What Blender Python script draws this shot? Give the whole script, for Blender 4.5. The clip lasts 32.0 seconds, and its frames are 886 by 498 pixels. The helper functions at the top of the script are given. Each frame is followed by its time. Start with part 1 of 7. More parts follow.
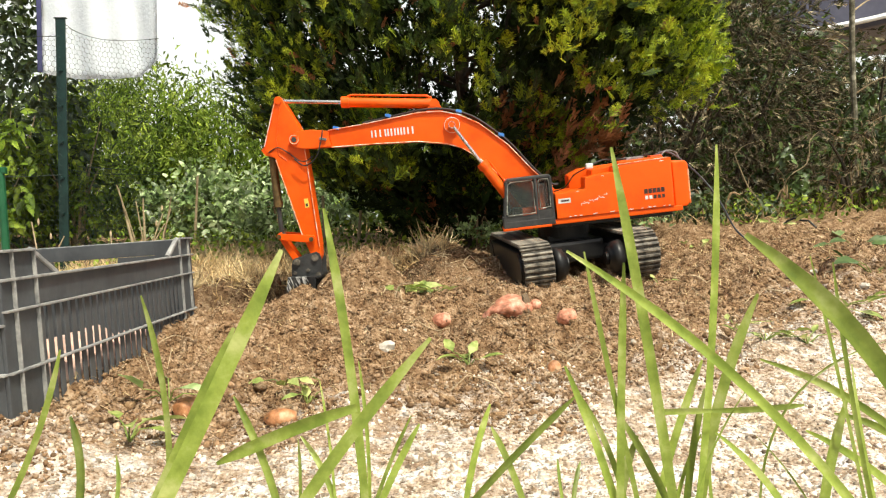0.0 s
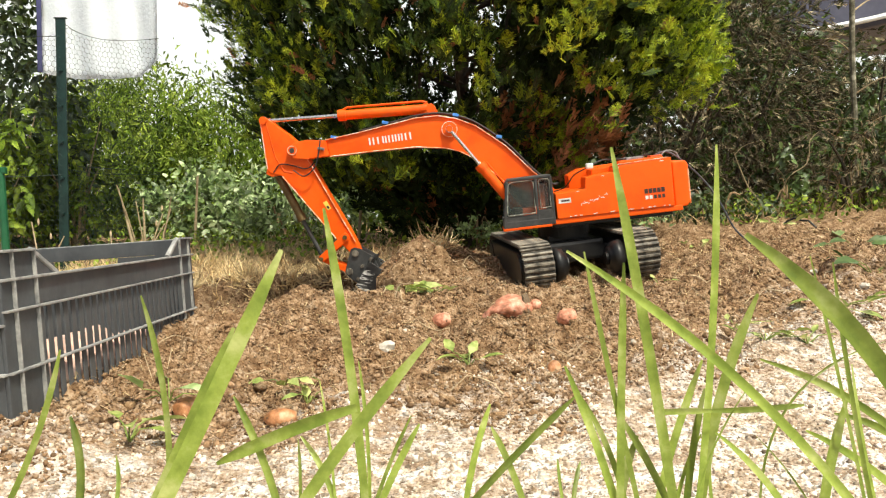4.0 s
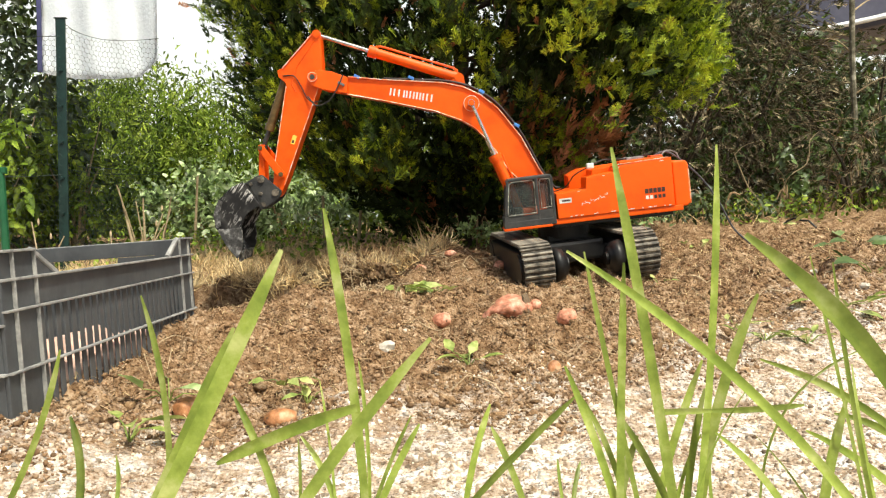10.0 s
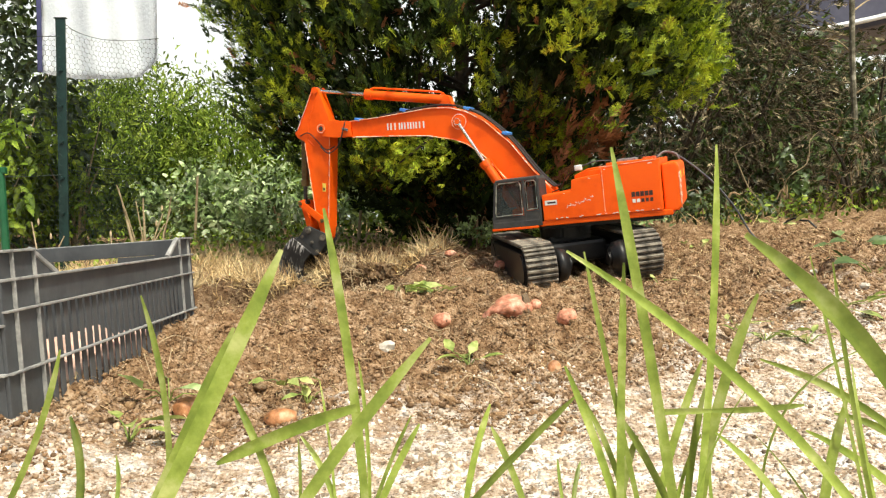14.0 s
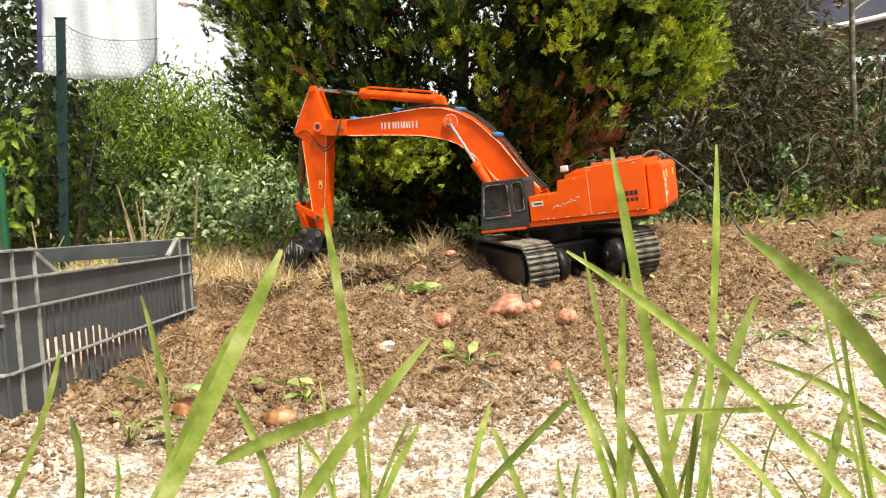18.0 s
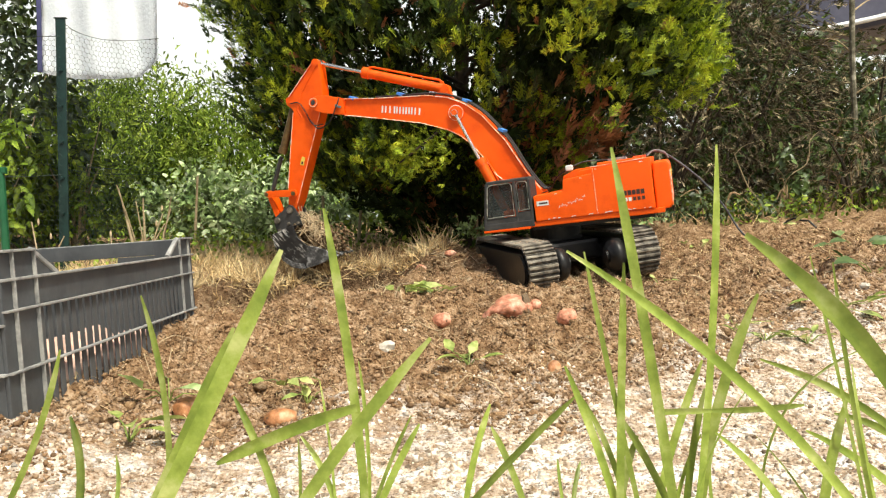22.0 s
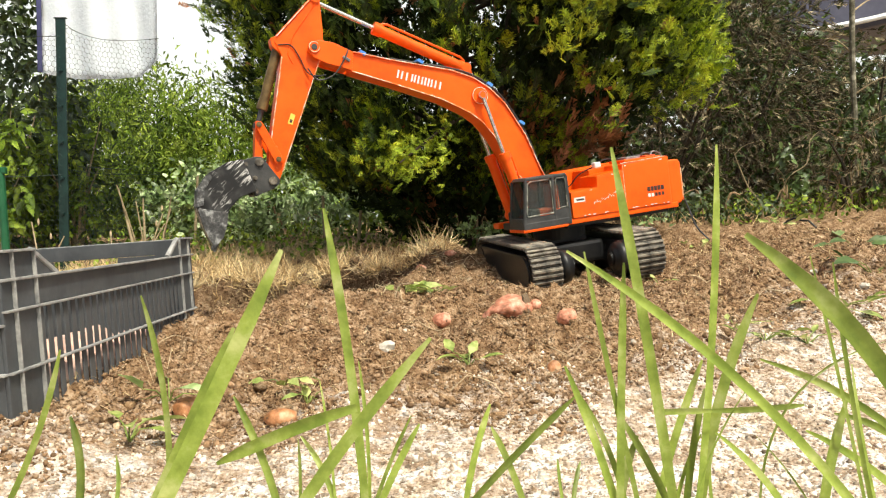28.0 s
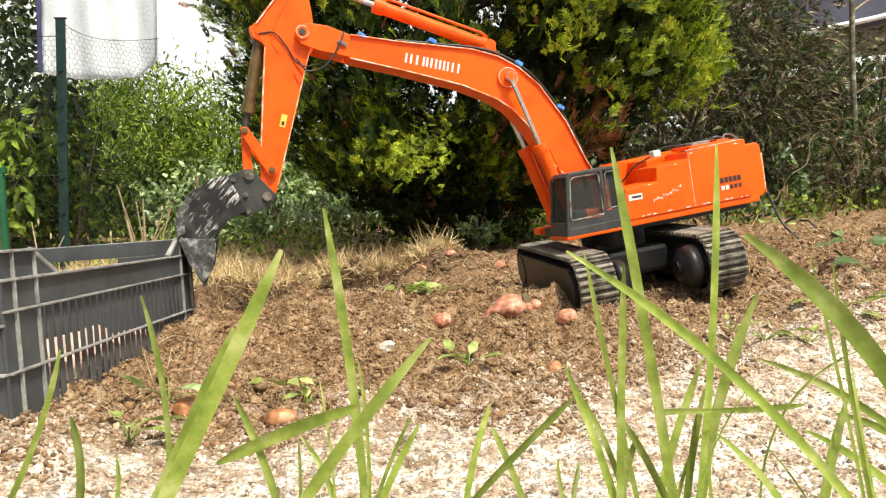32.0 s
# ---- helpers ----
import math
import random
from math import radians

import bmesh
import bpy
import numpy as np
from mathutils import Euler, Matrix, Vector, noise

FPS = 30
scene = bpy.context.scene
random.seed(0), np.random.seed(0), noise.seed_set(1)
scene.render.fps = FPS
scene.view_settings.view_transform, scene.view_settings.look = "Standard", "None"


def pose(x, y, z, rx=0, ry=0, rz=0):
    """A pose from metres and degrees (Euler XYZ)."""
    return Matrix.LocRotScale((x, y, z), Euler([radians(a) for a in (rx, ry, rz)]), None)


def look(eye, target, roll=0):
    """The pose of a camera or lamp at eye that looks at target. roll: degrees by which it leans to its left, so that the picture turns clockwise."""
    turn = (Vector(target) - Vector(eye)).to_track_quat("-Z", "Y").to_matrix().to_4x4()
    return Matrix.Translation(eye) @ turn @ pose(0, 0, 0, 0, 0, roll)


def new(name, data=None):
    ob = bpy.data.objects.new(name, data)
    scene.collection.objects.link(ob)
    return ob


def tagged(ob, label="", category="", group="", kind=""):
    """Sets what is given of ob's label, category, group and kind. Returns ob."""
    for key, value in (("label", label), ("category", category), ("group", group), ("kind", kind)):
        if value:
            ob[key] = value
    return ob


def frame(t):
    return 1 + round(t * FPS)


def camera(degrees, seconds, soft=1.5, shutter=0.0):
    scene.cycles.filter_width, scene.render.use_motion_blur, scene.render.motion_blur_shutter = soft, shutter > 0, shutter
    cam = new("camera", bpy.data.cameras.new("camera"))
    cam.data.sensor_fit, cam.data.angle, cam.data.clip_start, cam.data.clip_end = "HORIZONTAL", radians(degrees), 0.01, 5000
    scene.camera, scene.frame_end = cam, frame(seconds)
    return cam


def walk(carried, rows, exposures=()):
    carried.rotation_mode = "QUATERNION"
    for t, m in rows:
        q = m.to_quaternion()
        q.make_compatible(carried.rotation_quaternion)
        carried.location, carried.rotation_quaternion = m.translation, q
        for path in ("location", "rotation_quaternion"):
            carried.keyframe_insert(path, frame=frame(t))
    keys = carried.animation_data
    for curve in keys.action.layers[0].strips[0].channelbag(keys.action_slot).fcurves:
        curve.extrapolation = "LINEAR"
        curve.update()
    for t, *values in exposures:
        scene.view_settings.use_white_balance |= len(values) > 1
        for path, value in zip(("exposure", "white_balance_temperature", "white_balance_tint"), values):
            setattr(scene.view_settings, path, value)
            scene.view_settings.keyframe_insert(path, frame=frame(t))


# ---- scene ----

# ---- camera: low on the ground, it stands still ----
EYE = (0.0, 0.0, 0.24)
cam = camera(60, 32.0, soft=1.2)
walk(cam, [(0.0, pose(*EYE, 90 - 2.15, 0, 0)), (32.0, pose(*EYE, 90 - 2.15, 0, 0))],
     exposures=[(0.0, 0.47, 6850, 2), (32.0, 0.47, 6850, 3)])

# ---- world and sun ----
SUN_TURN, SUN_HEIGHT = radians(150), radians(60)      # compass turn from +Y towards +X, height
world = bpy.data.worlds.new("sky")
scene.world = world
world.use_nodes = True
wn = world.node_tree.nodes
sky = wn.new("ShaderNodeTexSky")
sky.sky_type, sky.sun_disc = "NISHITA", False
sky.sun_elevation, sky.sun_rotation = SUN_HEIGHT, SUN_TURN
sky.air_density, sky.dust_density, sky.ozone_density = 1.0, 5.0, 1.0
wn["Background"].inputs[1].default_value = 0.11
world.node_tree.links.new(sky.outputs[0], wn["Background"].inputs[0])
sun = new("sun", bpy.data.lights.new("sun", "SUN"))
sun.data.energy, sun.data.angle, sun.data.color = 3.7, radians(4.0), (1.0, 0.96, 0.88)
sun_way = Vector((math.sin(SUN_TURN) * math.cos(SUN_HEIGHT), math.cos(SUN_TURN) * math.cos(SUN_HEIGHT), math.sin(SUN_HEIGHT)))
sun.matrix_world = look(sun_way * 20, (0, 0, 0))


# ---- materials ----
def material(name, colors, scale=20.0, rough=0.6, metal=0.0, bump=0.0, bump_scale=None, vary=0.0, trans=0.0, spec=0.5,
             detail=6.0, island=False, tone=0.0, distort=0.0, stops=(0.36, 0.66)):
    """colors: two or three linear colours mixed by noise at the given scale (per metre)."""
    m = bpy.data.materials.new(name)
    m.use_nodes = True
    n, l = m.node_tree.nodes, m.node_tree.links
    b = n["Principled BSDF"]
    b.inputs["Roughness"].default_value, b.inputs["Metallic"].default_value = rough, metal
    b.inputs["Specular IOR Level"].default_value = spec
    co = n.new("ShaderNodeTexCoord")
    tx = n.new("ShaderNodeTexNoise")
    tx.inputs["Scale"].default_value, tx.inputs["Detail"].default_value = scale, detail
    tx.inputs["Roughness"].default_value, tx.inputs["Distortion"].default_value = 0.65, distort
    l.new(co.outputs["Object"], tx.inputs["Vector"])
    ramp = n.new("ShaderNodeValToRGB")
    e = ramp.color_ramp.elements
    e[0].position, e[1].position = stops
    e[0].color, e[1].color = (*colors[0], 1), (*colors[-1], 1)
    if len(colors) == 3:
        k = e.new((stops[0] + stops[1]) / 2)
        k.color = (*colors[1], 1)
    l.new(tx.outputs["Fac"], ramp.inputs["Fac"])
    out = ramp.outputs["Color"]
    if vary:
        rnd = n.new("ShaderNodeNewGeometry" if island else "ShaderNodeObjectInfo")
        hsv = n.new("ShaderNodeHueSaturation")
        mr = n.new("ShaderNodeMapRange")
        mr.inputs[3].default_value, mr.inputs[4].default_value = 1 - vary, 1 + vary
        l.new(rnd.outputs["Random Per Island" if island else "Random"], mr.inputs[0])
        l.new(mr.outputs[0], hsv.inputs["Value"])
        if tone:
            mh = n.new("ShaderNodeMapRange")
            mh.inputs[3].default_value, mh.inputs[4].default_value = 0.5 - tone, 0.5 + tone
            l.new(rnd.outputs["Random Per Island" if island else "Random"], mh.inputs[0])
            l.new(mh.outputs[0], hsv.inputs["Hue"])
        l.new(out, hsv.inputs["Color"])
        out = hsv.outputs["Color"]
    l.new(out, b.inputs["Base Color"])
    if bump:
        t2 = n.new("ShaderNodeTexNoise")
        t2.inputs["Scale"].default_value, t2.inputs["Detail"].default_value = bump_scale or scale * 4, 5
        l.new(co.outputs["Object"], t2.inputs["Vector"])
        bp = n.new("ShaderNodeBump")
        bp.inputs["Strength"].default_value, bp.inputs["Distance"].default_value = bump, 0.004
        l.new(t2.outputs["Fac"], bp.inputs["Height"])
        l.new(bp.outputs[0], b.inputs["Normal"])
    if trans:
        tr = n.new("ShaderNodeBsdfTranslucent")
        mx = n.new("ShaderNodeMixShader")
        mx.inputs[0].default_value = trans
        l.new(out, tr.inputs["Color"])
        l.new(b.outputs[0], mx.inputs[1])
        l.new(tr.outputs[0], mx.inputs[2])
        l.new(mx.outputs[0], n["Material Output"].inputs["Surface"])
    return m


M_ORANGE = material("orange_paint", [(0.80, 0.088, 0.004), (0.92, 0.112, 0.006), (0.94, 0.124, 0.008)], 14, 0.40, bump=0.05, bump_scale=160, spec=0.3)
M_ORANGE_EDGE = material("worn_orange_edge", [(0.90, 0.16, 0.02), (0.9, 0.42, 0.24), (0.86, 0.78, 0.68)], 60, 0.55, stops=(0.36, 0.58))
M_CAB = material("cab_grey", [(0.026, 0.027, 0.028), (0.058, 0.058, 0.057)], 40, 0.5, bump=0.1)
M_SEAL = material("pale_window_seal", [(0.05, 0.05, 0.045), (0.20, 0.20, 0.17), (0.66, 0.64, 0.54)], 70, 0.7)
M_BLACK = material("black_metal", [(0.007, 0.007, 0.008), (0.020, 0.019, 0.018)], 30, 0.42, bump=0.1, spec=0.35)
M_TRACKSHOE = material("dusty_steel_shoe", [(0.028, 0.024, 0.020), (0.13, 0.11, 0.085), (0.30, 0.265, 0.21)], 45, 0.65, bump=0.25, bump_scale=200, vary=0.18)
M_BUCKET_LIP = material("bare_steel_lip", [(0.030, 0.030, 0.031), (0.09, 0.09, 0.09), (0.42, 0.42, 0.41)], 70, 0.5, metal=0.1, bump=0.2)
M_CHROME = material("chrome_rod", [(0.55, 0.55, 0.54), (0.72, 0.71, 0.69)], 60, 0.22, metal=0.9)
M_BRASS = material("dull_brass", [(0.085, 0.055, 0.022), (0.20, 0.13, 0.05)], 40, 0.5, metal=0.4, bump=0.1)
M_RUBBER = material("black_hose", [(0.010, 0.010, 0.011), (0.022, 0.022, 0.023)], 60, 0.55)
M_GREYHOSE = material("grey_cable", [(0.12, 0.12, 0.125), (0.30, 0.30, 0.31)], 60, 0.6)
M_CABLE = material("slate_cable", [(0.045, 0.048, 0.060), (0.11, 0.115, 0.135)], 60, 0.5)
M_BLUE = material("blue_clip", [(0.05, 0.20, 0.62), (0.08, 0.30, 0.75)], 60, 0.5)
M_WHITE = material("white_print", [(0.62, 0.62, 0.60), (0.82, 0.82, 0.80)], 80, 0.6)
M_DARKPRINT = material("dark_print", [(0.02, 0.018, 0.016), (0.09, 0.03, 0.02)], 90, 0.6)
M_YELLOW = material("yellow_sticker", [(0.72, 0.50, 0.05), (0.85, 0.66, 0.14)], 90, 0.55)
M_SEATRED = material("orange_seat", [(0.60, 0.07, 0.015), (0.85, 0.14, 0.03)], 30, 0.7)
M_CRATE = material("grey_crate_plastic", [(0.046, 0.050, 0.056), (0.064, 0.069, 0.075), (0.086, 0.091, 0.097)], 18, 0.5, bump=0.08, bump_scale=140)
M_CRATE_EDGE = material("pale_crate_edge", [(0.17, 0.17, 0.17), (0.40, 0.39, 0.37)], 60, 0.6, bump=0.1)
M_POTATO = material("red_potato_skin", [(0.26, 0.105, 0.055), (0.58, 0.235, 0.145), (0.78, 0.50, 0.37)], 60, 0.6, bump=0.5, bump_scale=160, vary=0.15)
M_POTATO_BROWN = material("brown_potato_skin", [(0.20, 0.085, 0.032), (0.46, 0.20, 0.085), (0.62, 0.38, 0.22)], 50, 0.5, bump=0.3, bump_scale=160)
M_POTATO_SUNLIT = material("sunlit_potato_skin", [(0.60, 0.36, 0.27), (0.80, 0.60, 0.50)], 40, 0.5, bump=0.2, bump_scale=160, vary=0.15)
M_DRYGRASS = material("tan_dry_grass", [(0.36, 0.22, 0.095), (0.62, 0.46, 0.24), (0.82, 0.68, 0.42)], 20, 0.8, vary=0.5, island=True, trans=0.15)
M_DEADTUFT = material("rust_brown_dead_grass", [(0.14, 0.070, 0.030), (0.40, 0.22, 0.10)], 20, 0.85, vary=0.5, island=True, trans=0.1)
M_POTATO_DIRT = material("earth_on_potato", [(0.10, 0.065, 0.035), (0.20, 0.14, 0.085)], 90, 0.9, bump=0.5)
M_CLOD = material("soil_clod", [(0.14, 0.080, 0.042), (0.27, 0.166, 0.092), (0.50, 0.37, 0.25)], 40, 0.95, bump=0.6, bump_scale=300, vary=0.40, island=True, spec=0.2)
M_LUMP = material("crumbly_soil_lump", [(0.12, 0.068, 0.034), (0.25, 0.155, 0.083), (0.44, 0.31, 0.195)], 70, 0.95, bump=1.0, bump_scale=260, vary=0.40, island=True, spec=0.15)
M_EARTH = material("moist_earth_lump", [(0.085, 0.050, 0.026), (0.17, 0.108, 0.060), (0.30, 0.21, 0.125)], 110, 0.95, bump=1.0, bump_scale=240, spec=0.15)
M_SANDGRAIN = material("pale_gravel", [(0.20, 0.13, 0.08), (0.55, 0.44, 0.33), (0.88, 0.83, 0.76)], 60, 0.9, bump=0.4, bump_scale=300, vary=0.6, island=True, spec=0.2)
M_STONE = material("whitish_stone", [(0.40, 0.35, 0.28), (0.66, 0.62, 0.55)], 60, 0.85, bump=0.6, bump_scale=120)
M_STRAW = material("dry_straw", [(0.46, 0.34, 0.16), (0.74, 0.60, 0.34)], 20, 0.8, vary=0.4, island=True, trans=0.15)
M_FIBRE = material("brown_fibre", [(0.12, 0.072, 0.036), (0.27, 0.172, 0.09), (0.48, 0.35, 0.215)], 60, 0.9, vary=0.45, island=True)
M_ROOT = material("pale_root", [(0.36, 0.26, 0.15), (0.55, 0.44, 0.29)], 40, 0.85, vary=0.25, island=True)
M_GRASS = material("green_grass_blade", [(0.17, 0.235, 0.036), (0.29, 0.365, 0.070), (0.48, 0.52, 0.20)], 30, 0.32, vary=0.40, trans=0.45)
M_WEED = material("weed_leaf", [(0.11, 0.17, 0.03), (0.26, 0.32, 0.08), (0.48, 0.50, 0.20)], 40, 0.5, vary=0.3, island=True, trans=0.25)
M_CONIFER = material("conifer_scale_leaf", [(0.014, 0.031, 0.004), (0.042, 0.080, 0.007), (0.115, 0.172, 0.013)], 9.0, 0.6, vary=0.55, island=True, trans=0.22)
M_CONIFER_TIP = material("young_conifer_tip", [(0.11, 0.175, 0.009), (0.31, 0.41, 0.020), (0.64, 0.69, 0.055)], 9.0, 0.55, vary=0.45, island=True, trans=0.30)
# old leaves inside the crown, with its shade put into the colour
M_CONIFER_INNER = material("shaded_old_conifer_leaf", [(0.008, 0.017, 0.003), (0.028, 0.048, 0.007)], 9.0, 0.8, vary=0.5, island=True, trans=0.05, spec=0.2)
M_CONIFER_DRY = material("browned_conifer_spray", [(0.24, 0.090, 0.036), (0.50, 0.215, 0.095)], 15, 0.75, vary=0.3, island=True, trans=0.15)
M_LEAF = material("broad_leaf", [(0.035, 0.066, 0.006), (0.15, 0.225, 0.020), (0.40, 0.48, 0.075)], 7.0, 0.6, vary=0.65, island=True, trans=0.3, spec=0.25)
# darker leaf, with the shade of deep growth put into its colour
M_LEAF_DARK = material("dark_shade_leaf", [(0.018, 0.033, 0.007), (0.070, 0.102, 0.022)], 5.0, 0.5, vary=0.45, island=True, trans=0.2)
M_LEAF_IVY = material("ivy_leaf", [(0.030, 0.055, 0.012), (0.085, 0.13, 0.035), (0.20, 0.26, 0.10)], 8.0, 0.35, vary=0.6, island=True, trans=0.2)
M_LEAF_GREY = material("grey_green_leaf", [(0.05, 0.095, 0.022), (0.24, 0.33, 0.12), (0.66, 0.72, 0.46)], 9.0, 0.4, vary=0.7, island=True, trans=0.25)
M_DRYTWIG = material("grey_dead_twig", [(0.012, 0.008, 0.004), (0.080, 0.060, 0.030), (0.38, 0.315, 0.19)], 14, 0.9, vary=0.5, island=True, stops=(0.35, 0.64))
M_BARK = material("dark_bark", [(0.030, 0.022, 0.015), (0.085, 0.062, 0.042)], 25, 0.95, bump=0.8, bump_scale=60)
M_BARK_MOTTLED = material("mottled_bark", [(0.06, 0.055, 0.035), (0.14, 0.125, 0.085), (0.36, 0.33, 0.26)], 30, 0.95, bump=0.6, bump_scale=70)
M_CANE = material("brown_cane", [(0.17, 0.10, 0.05), (0.42, 0.29, 0.16)], 30, 0.85, vary=0.4)
M_BARK_PALE = material("pale_bark", [(0.22, 0.165, 0.09), (0.42, 0.33, 0.20)], 25, 0.9, bump=0.5, bump_scale=70)
M_POST = material("dark_green_coating", [(0.005, 0.022, 0.020), (0.012, 0.040, 0.034)], 30, 0.4)
M_WIRE = material("green_coated_wire", [(0.006, 0.016, 0.014), (0.015, 0.032, 0.027)], 40, 0.5)
M_STAKE = material("green_plastic", [(0.010, 0.085, 0.035), (0.022, 0.13, 0.055)], 30, 0.4)
M_SHEET = material("white_fleece_sheet", [(0.80, 0.83, 0.88), (0.86, 0.89, 0.94), (0.87, 0.90, 0.95)], 9, 0.85, bump=0.9, bump_scale=60, trans=0.10)
M_NAVY = material("navy_fabric", [(0.015, 0.015, 0.06), (0.035, 0.035, 0.12)], 12, 0.7)
M_TARP = material("slate_blue_tarpaulin", [(0.035, 0.036, 0.065), (0.075, 0.075, 0.115)], 3, 0.55, bump=0.2, bump_scale=8)
M_CREAM = material("white_trim", [(0.7, 0.7, 0.68), (0.82, 0.82, 0.8)], 10, 0.5)


def glass_material():
    m = bpy.data.materials.new("cab_glass")
    m.use_nodes = True
    b = m.node_tree.nodes["Principled BSDF"]
    b.inputs["Transmission Weight"].default_value = 0.92
    b.inputs["Base Color"].default_value = (0.30, 0.33, 0.32, 1)
    b.inputs["Roughness"].default_value, b.inputs["IOR"].default_value = 0.05, 1.18
    return m


M_GLASS = glass_material()


def bucket_material():
    """Black paint with bundles of pale scratches."""
    m = bpy.data.materials.new("scratched_bucket_paint")
    m.use_nodes = True
    n, l = m.node_tree.nodes, m.node_tree.links
    b = n["Principled BSDF"]
    b.inputs["Roughness"].default_value, b.inputs["Specular IOR Level"].default_value = 0.45, 0.4
    co = n.new("ShaderNodeTexCoord")

    def marks(turn, stretch, scale, lo, hi):
        mp = n.new("ShaderNodeMapping")
        mp.inputs["Rotation"].default_value = (0, turn, 0)
        mp.inputs["Scale"].default_value = stretch
        l.new(co.outputs["Object"], mp.inputs["Vector"])
        t = n.new("ShaderNodeTexNoise")
        t.inputs["Scale"].default_value, t.inputs["Detail"].default_value, t.inputs["Distortion"].default_value = scale, 4, 0.6
        l.new(mp.outputs[0], t.inputs["Vector"])
        r = n.new("ShaderNodeMapRange")
        r.inputs[1].default_value, r.inputs[2].default_value = lo, hi
        l.new(t.outputs["Fac"], r.inputs[0])
        return r.outputs[0]

    def calc(op, a, c):
        k = n.new("ShaderNodeMath")
        k.operation, k.use_clamp = op, True
        l.new(a, k.inputs[0])
        l.new(c, k.inputs[1])
        return k.outputs[0]
    lines = calc("ADD", marks(0.6, (0.25, 1, 1.6), 120, 0.54, 0.60), marks(-0.9, (0.3, 1, 1.8), 100, 0.55, 0.61))
    lines = calc("MULTIPLY", lines, marks(0.2, (1, 1, 1), 20, 0.46, 0.57))
    dust = marks(0, (1, 1, 1), 30, 0.35, 1.3)
    mix = n.new("ShaderNodeMix")
    mix.data_type = "RGBA"
    l.new(calc("MAXIMUM", lines, calc("MULTIPLY", dust, dust)), mix.inputs[0])
    mix.inputs[6].default_value, mix.inputs[7].default_value = (0.012, 0.012, 0.013, 1), (0.58, 0.57, 0.55, 1)
    l.new(mix.outputs[2], b.inputs["Base Color"])
    return m


M_BUCKET = bucket_material()


def ground_material():
    """Brown crumbly earth that runs out into pale sand and grit before it."""
    m = bpy.data.materials.new("earth_and_sand")
    m.use_nodes = True
    n, l = m.node_tree.nodes, m.node_tree.links
    b = n["Principled BSDF"]
    b.inputs["Roughness"].default_value, b.inputs["Specular IOR Level"].default_value = 0.95, 0.15
    co = n.new("ShaderNodeTexCoord")

    def noise_ramp(scale, stops, rough=0.7):
        t = n.new("ShaderNodeTexNoise")
        t.inputs["Scale"].default_value, t.inputs["Detail"].default_value, t.inputs["Roughness"].default_value = scale, 8, rough
        l.new(co.outputs["Object"], t.inputs["Vector"])
        r = n.new("ShaderNodeValToRGB")
        r.color_ramp.elements[0].position, r.color_ramp.elements[0].color = stops[0][0], (*stops[0][1], 1)
        r.color_ramp.elements[1].position, r.color_ramp.elements[1].color = stops[-1][0], (*stops[-1][1], 1)
        for p, c in stops[1:-1]:
            r.color_ramp.elements.new(p).color = (*c, 1)
        l.new(t.outputs["Fac"], r.inputs["Fac"])
        return t, r
    _, soil = noise_ramp(38, [(0.33, (0.085, 0.045, 0.022)), (0.45, (0.25, 0.150, 0.080)), (0.57, (0.42, 0.282, 0.170)), (0.70, (0.58, 0.45, 0.32))])
    _, sand = noise_ramp(26, [(0.33, (0.20, 0.135, 0.085)), (0.42, (0.46, 0.34, 0.24)), (0.50, (0.70, 0.58, 0.47)), (0.57, (0.95, 0.92, 0.88))], 0.75)
    sep = n.new("ShaderNodeSeparateXYZ")
    l.new(co.outputs["Object"], sep.inputs[0])
    edge, _ = noise_ramp(7, [(0.3, (0, 0, 0)), (0.7, (1, 1, 1))])
    fine, _ = noise_ramp(60, [(0.3, (0, 0, 0)), (0.7, (1, 1, 1))])

    def calc(op, a, c):
        k = n.new("ShaderNodeMath")
        k.operation = op
        for i, v in enumerate((a, c)):
            if isinstance(v, (int, float)):
                k.inputs[i].default_value = v
            else:
                l.new(v, k.inputs[i])
        return k.outputs[0]
    # the border of the sand runs back towards +X
    d = calc("SUBTRACT", sep.outputs[1], calc("MULTIPLY", sep.outputs[0], 0.50))
    d = calc("SUBTRACT", d, calc("MULTIPLY", calc("SUBTRACT", edge.outputs["Fac"], 0.5), 0.55))
    d = calc("SUBTRACT", d, calc("MULTIPLY", calc("SUBTRACT", fine.outputs["Fac"], 0.5), 0.7))
    mr = n.new("ShaderNodeMapRange")
    mr.inputs[1].default_value, mr.inputs[2].default_value = 0.74, 1.05
    l.new(d, mr.inputs[0])
    mix = n.new("ShaderNodeMix")
    mix.data_type = "RGBA"
    l.new(mr.outputs[0], mix.inputs[0])
    l.new(sand.outputs["Color"], mix.inputs[6])
    l.new(soil.outputs["Color"], mix.inputs[7])
    # pit darkened: shade under its bank and darker turned earth, put into the colour
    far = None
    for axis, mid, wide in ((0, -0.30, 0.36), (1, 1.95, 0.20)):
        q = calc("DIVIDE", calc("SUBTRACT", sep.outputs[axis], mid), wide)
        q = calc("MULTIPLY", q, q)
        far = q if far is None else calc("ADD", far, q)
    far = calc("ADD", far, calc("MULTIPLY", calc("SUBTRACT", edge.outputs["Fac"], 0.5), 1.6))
    pit_dark = n.new("ShaderNodeMapRange")
    pit_dark.inputs[1].default_value, pit_dark.inputs[2].default_value, pit_dark.inputs[3].default_value, pit_dark.inputs[4].default_value = 0.5, 1.2, 0.45, 1.0
    l.new(far, pit_dark.inputs[0])
    pit_tone = n.new("ShaderNodeHueSaturation")
    l.new(pit_dark.outputs[0], pit_tone.inputs["Value"])
